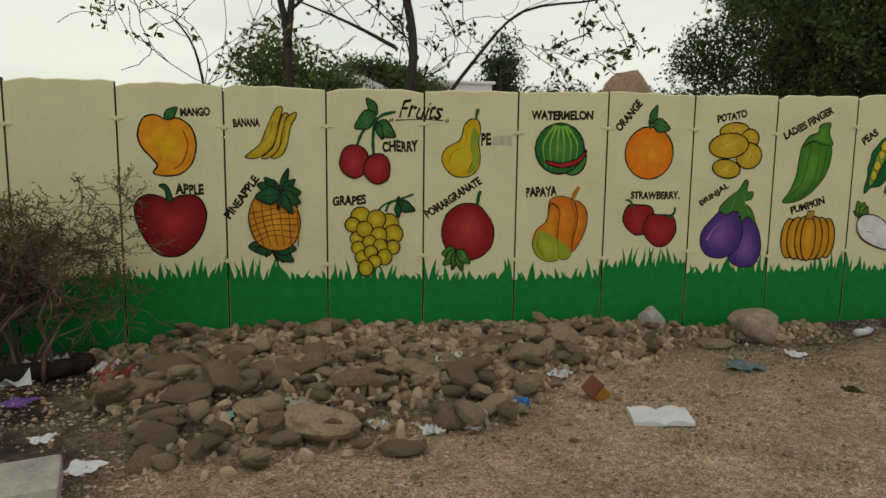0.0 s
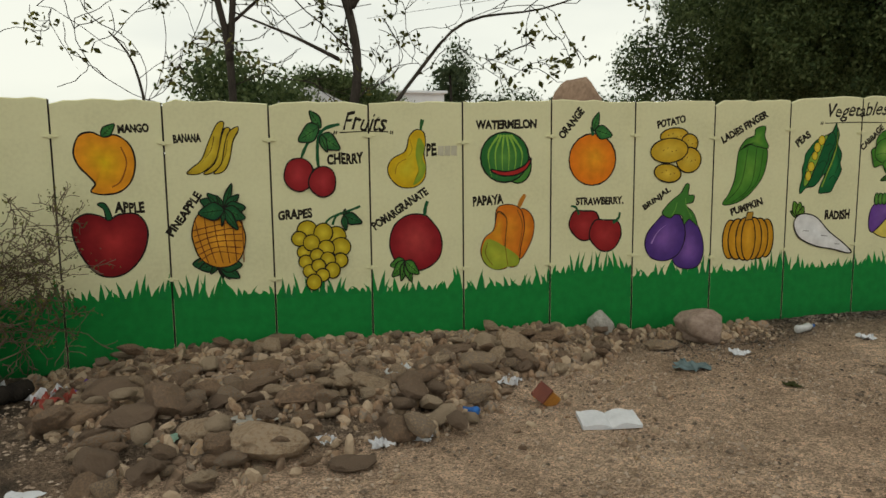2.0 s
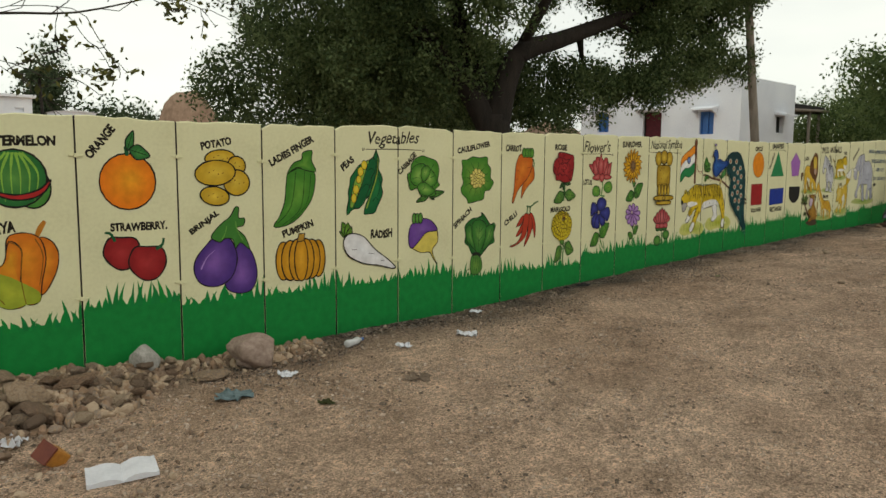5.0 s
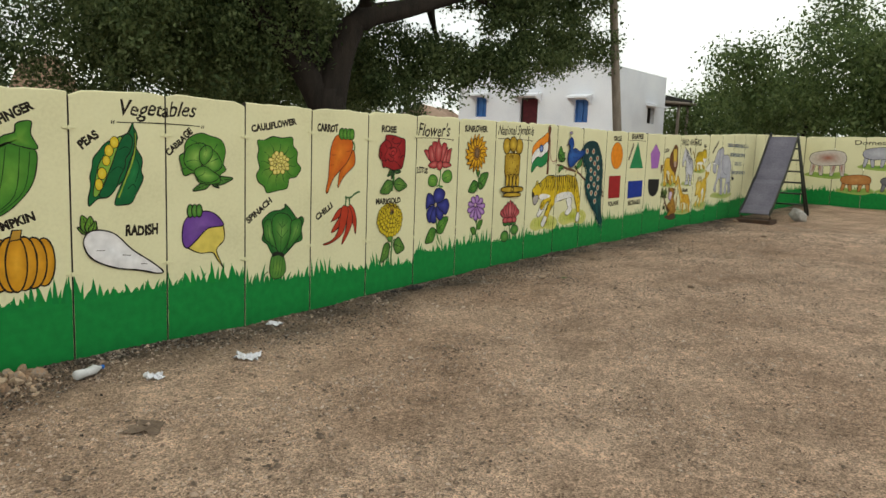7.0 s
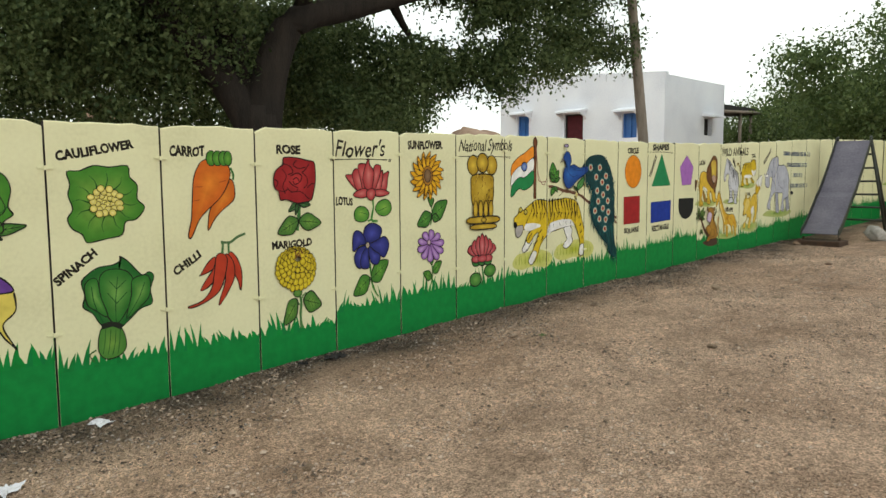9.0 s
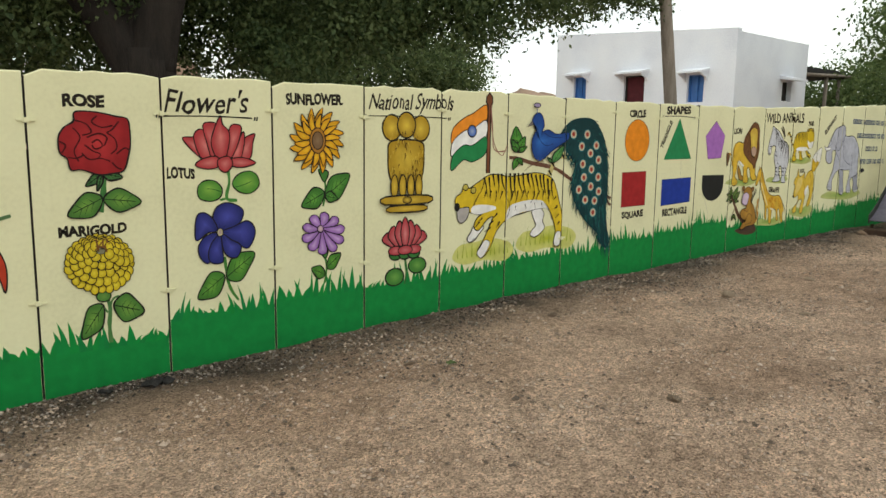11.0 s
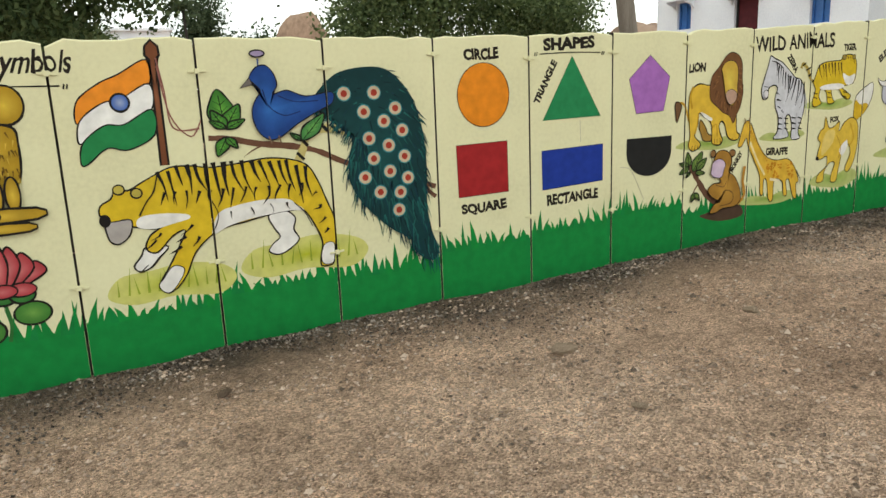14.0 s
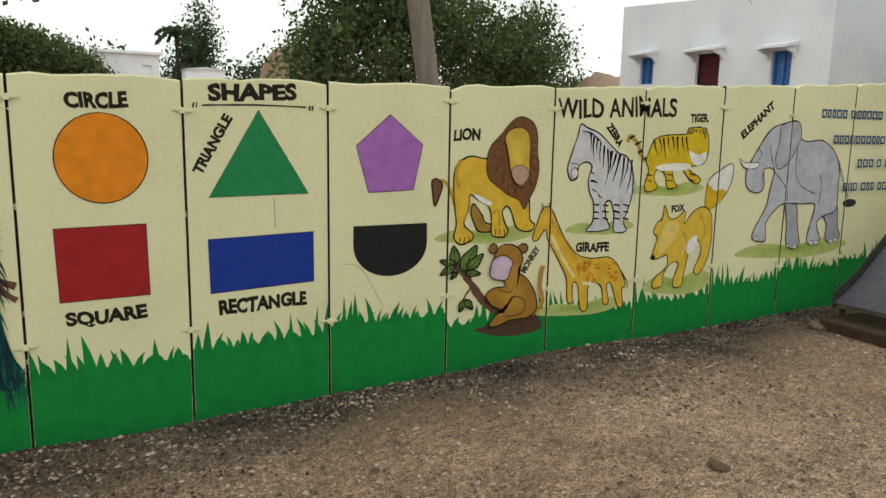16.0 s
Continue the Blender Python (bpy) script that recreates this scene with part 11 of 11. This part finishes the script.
# ---- buildings ----
def pierced(bm, u0, u1, z0, z1, depth, holes, to):
    """A wall slab with openings, as blocks round the holes; to(u, d, z) lays it into the world."""
    us = sorted({u0, u1, *[h[0] for h in holes], *[h[1] for h in holes]})
    zs = sorted({z0, z1, *[h[2] for h in holes], *[h[3] for h in holes]})
    for i in range(len(us) - 1):
        for j in range(len(zs) - 1):
            cu, cz = (us[i] + us[i + 1]) / 2, (zs[j] + zs[j + 1]) / 2
            if any(h[0] < cu < h[1] and h[2] < cz < h[3] for h in holes):
                continue
            vs = [bm.verts.new(to(u, d, z)) for d in (0, depth) for z in (zs[j], zs[j + 1]) for u in (us[i], us[i + 1])]
            for f in ((0, 1, 3, 2), (5, 4, 6, 7), (0, 2, 6, 4), (1, 5, 7, 3), (2, 3, 7, 6), (0, 4, 5, 1)):
                bm.faces.new([vs[k] for k in f])
    bmesh.ops.remove_doubles(bm, verts=bm.verts, dist=0.0005)
    return bm


def white_house():
    t = thing("white_house", (0, 0, 0), "whitewashed flat roofed house with blue windows and a maroon doorway", "house")
    X, Y0, Y1, L, H = 30.4, 9.0, 17.05, 5.1, 5.46
    holes = [(15.42, 16.06, 3.3, 4.2), (12.62, 13.55, 1.2, 4.12), (10.15, 10.8, 3.05, 4.0)]
    bm = bmesh.new()
    # the parapet rises towards the far end
    pierced(bm, Y0, Y1, 0.0, H, 0.25, holes, lambda u, d, z: (X + d, u, z + (0.52 * (u - Y0) / (Y1 - Y0) if z == H else 0.0)))
    part("wall", bm, t, mat=WHITEWASH)
    bm = bmesh.new()
    pierced(bm, X + 0.25, X + L, 0.0, H - 0.1, 0.25, [(X + 3.3, X + 4.0, 3.2, 3.9)], lambda u, d, z: (u, Y0 + d, z))
    part("wall", bm, t, mat=WHITEWASH)
    for args in ((X + 0.25, X + L, Y1 - 0.25, Y1, 0, H), (X + L - 0.25, X + L, Y0 + 0.25, Y1 - 0.25, 0, H - 0.1)):
        bm = bmesh.new()
        box(bm, *args)
        part("wall", bm, t, mat=WHITEWASH)
    bm = bmesh.new()
    box(bm, X + 0.25, X + L - 0.25, Y0 + 0.25, Y1 - 0.25, H - 0.75, H - 0.6)
    part("roof", bm, t, mat=GREY_ROCK)
    rod("roof_pole", [(X + 0.6, 10.2, H - 0.1 + 0.14), (X + 0.5, 14.2, H + 0.16)], 0.05, POLE_WOOD, t)
    for i, (a, b, z0, z1) in enumerate(holes):
        w = part("window" if i != 1 else "door", mesh_of("back", [(X + 0.16, a, z0), (X + 0.16, b, z0), (X + 0.16, b, z1), (X + 0.16, a, z1), (X + 0.2, a, z0), (X + 0.2, b, z0), (X + 0.2, b, z1), (X + 0.2, a, z1)],
                         [(0, 3, 2, 1), (4, 5, 6, 7), (0, 1, 5, 4), (2, 3, 7, 6), (1, 2, 6, 5), (0, 4, 7, 3)], BLUE if i != 1 else MAROON), t, "blue painted shutter" if i != 1 else "dark maroon curtain in the doorway")
        for y0, y1, q0, q1 in ((a, a + 0.06, z0, z1), (b - 0.06, b, z0, z1), (a + 0.06, b - 0.06, z1 - 0.06, z1), ((a + b) / 2 - 0.03, (a + b) / 2 + 0.03, z0, z1 - 0.06)):
            if i == 1 and q0 == z0 and y0 > a and y1 < b:
                continue
            bm = bmesh.new()
            box(bm, X + 0.1, X + 0.158, y0, y1, q0, q1, 0.008)
            part("frame", bm, w, mat=BLUE if i != 1 else DARK)
        verts = [(X - 0.002, a - 0.2, z1 + 0.22), (X - 0.002, b + 0.2, z1 + 0.22), (X - 0.5, b + 0.2, z1 + 0.10), (X - 0.5, a - 0.2, z1 + 0.10), (X - 0.002, a - 0.2, z1 + 0.1), (X - 0.002, b + 0.2, z1 + 0.1), (X - 0.5, b + 0.2, z1 + 0.03), (X - 0.5, a - 0.2, z1 + 0.03)]
        part("awning", mesh_of("awning", verts, [(0, 1, 2, 3), (4, 7, 6, 5), (3, 2, 6, 7), (0, 3, 7, 4), (1, 5, 6, 2), (0, 4, 5, 1)], WHITEWASH), t, "small concrete sunshade")
        for yb in (a - 0.14, b + 0.06):
            pts = [(X - 0.002, z1 + 0.1), (X - 0.45, z1 + 0.03), (X - 0.38, z1 - 0.02), (X - 0.12, z1 - 0.1), (X - 0.002, z1 - 0.25)]
            v = [(p[0], yb, p[1]) for p in pts] + [(p[0], yb + 0.08, p[1]) for p in pts]
            f = [(0, 1, 2, 3, 4), (9, 8, 7, 6, 5)] + [(i2, i2 + 5, (i2 + 1) % 5 + 5, (i2 + 1) % 5) for i2 in range(5)]
            part("bracket", mesh_of("bracket", v, f, WHITEWASH), t)
    sx = X + 3.3
    bm = bmesh.new()
    box(bm, sx, sx + 0.7, Y0 + 0.18, Y0 + 0.22, 3.2, 3.9)
    part("window", bm, t, "dark shuttered side window", DARK)
    verts = [(sx - 0.2, Y0 - 0.002, 4.1), (sx + 0.9, Y0 - 0.002, 4.1), (sx + 0.9, Y0 - 0.5, 3.98), (sx - 0.2, Y0 - 0.5, 3.98), (sx - 0.2, Y0 - 0.002, 3.96), (sx + 0.9, Y0 - 0.002, 3.96), (sx + 0.9, Y0 - 0.5, 3.9), (sx - 0.2, Y0 - 0.5, 3.9)]
    part("awning", mesh_of("awning", verts, [(0, 3, 2, 1), (4, 5, 6, 7), (3, 7, 6, 2), (0, 4, 7, 3), (1, 2, 6, 5), (0, 1, 5, 4)], WHITEWASH), t, "small concrete sunshade")
    # open shed roof at its side
    s = thing("lean_to_shed", (0, 0, 0), "dark thatched lean-to on poles beside the white house", "shed")
    bm = bmesh.new()
    box(bm, X + L, X + L + 4.2, Y0 + 0.3, Y0 + 3.5, 4.35, 4.65, 0.06)
    part("roof", bm, s, mat=DARK)
    for x, y in ((X + L + 2.6, Y0 + 0.4), (X + L + 4.0, Y0 + 3.3), (X + L + 4.0, Y0 + 0.5)):
        rod("post", [(x, y, 0.2), (x, y, 4.4)], 0.08, POLE_WOOD, s)
    rod("beam", [(X + L, Y0 + 0.25, 4.3), (X + L + 5.2, Y0 + 0.25, 4.5)], 0.07, POLE_WOOD, s)


white_house()


def flat_building(x0, x1, y0, y1, h, label, slope=0.0):
    t = thing("white_building", (0, 0, 0), label, "building")
    bm = bmesh.new()
    pierced(bm, x0, x1, 0, h, 0.3, [(x1 - 1.9, x1 - 0.9, h - 1.7, h - 1.2)], lambda u, d, z: (u, y0 + d, z))
    part("wall", bm, t, mat=WHITEWASH)
    bm = bmesh.new()
    box(bm, x0 + 0.002, x1 - 0.002, y0 + 0.3, y1, 0, h - 0.002)
    part("wall", bm, t, mat=WHITEWASH)
    bm = bmesh.new()
    box(bm, x0 - 0.4, x1 + 0.4, y0 - 0.5, y1 + 0.3, h, h + 0.35, 0.04)
    part("roof", bm, t, mat=WHITEWASH)


flat_building(17.2, 24.0, 94, 102, 9.6, "distant white flat roofed building")


def gable(x0, x1, y0, y1, h0, h1, wall_mat, roof_mat, label):
    t = thing("tin_roofed_shed", (0, 0, 0), label, "shed")
    bm = bmesh.new()
    box(bm, x0, x1, y0, y1, 0, h0)
    part("wall", bm, t, mat=wall_mat)
    xm = (x0 + x1) / 2
    v = [(x0 - 0.3, y0 - 0.3, h0), (xm, y0 - 0.3, h1), (x1 + 0.3, y0 - 0.3, h0), (x0 - 0.3, y1, h0), (xm, y1, h1), (x1 + 0.3, y1, h0)]
    part("roof", mesh_of("roof", v, [(0, 1, 4, 3), (1, 2, 5, 4), (0, 2, 1), (3, 4, 5), (0, 3, 5, 2)], roof_mat), t)


gable(0.9, 3.7, 26, 30, 3.5, 4.3, WHITEWASH, TIN, "pale tin roofed shed beyond the trees")
gable(28, 33, 100, 104, 8.6, 8.9, WHITEWASH, TIN, "distant long white roofed shed")


def hump(x, y, r, h, label, seed):
    me = rock_mesh(seed, 4, 1.0, 3)
    me.materials.append(THATCH)
    me.polygons.foreach_set("use_smooth", [True] * len(me.polygons))
    ob = tagged(new("haystack", me), label, "haystack")
    ob.matrix_world = Matrix.LocRotScale((x, y, 0), Euler((0, 0, 0.6)), (r, r, h))


hump(34.6, 71.7, 4.6, 8.3, "tall brown haystack seen over the wall", 121)
hump(34.4, 22.2, 3.4, 3.9, "brown thatched haystack near the white house", 122)
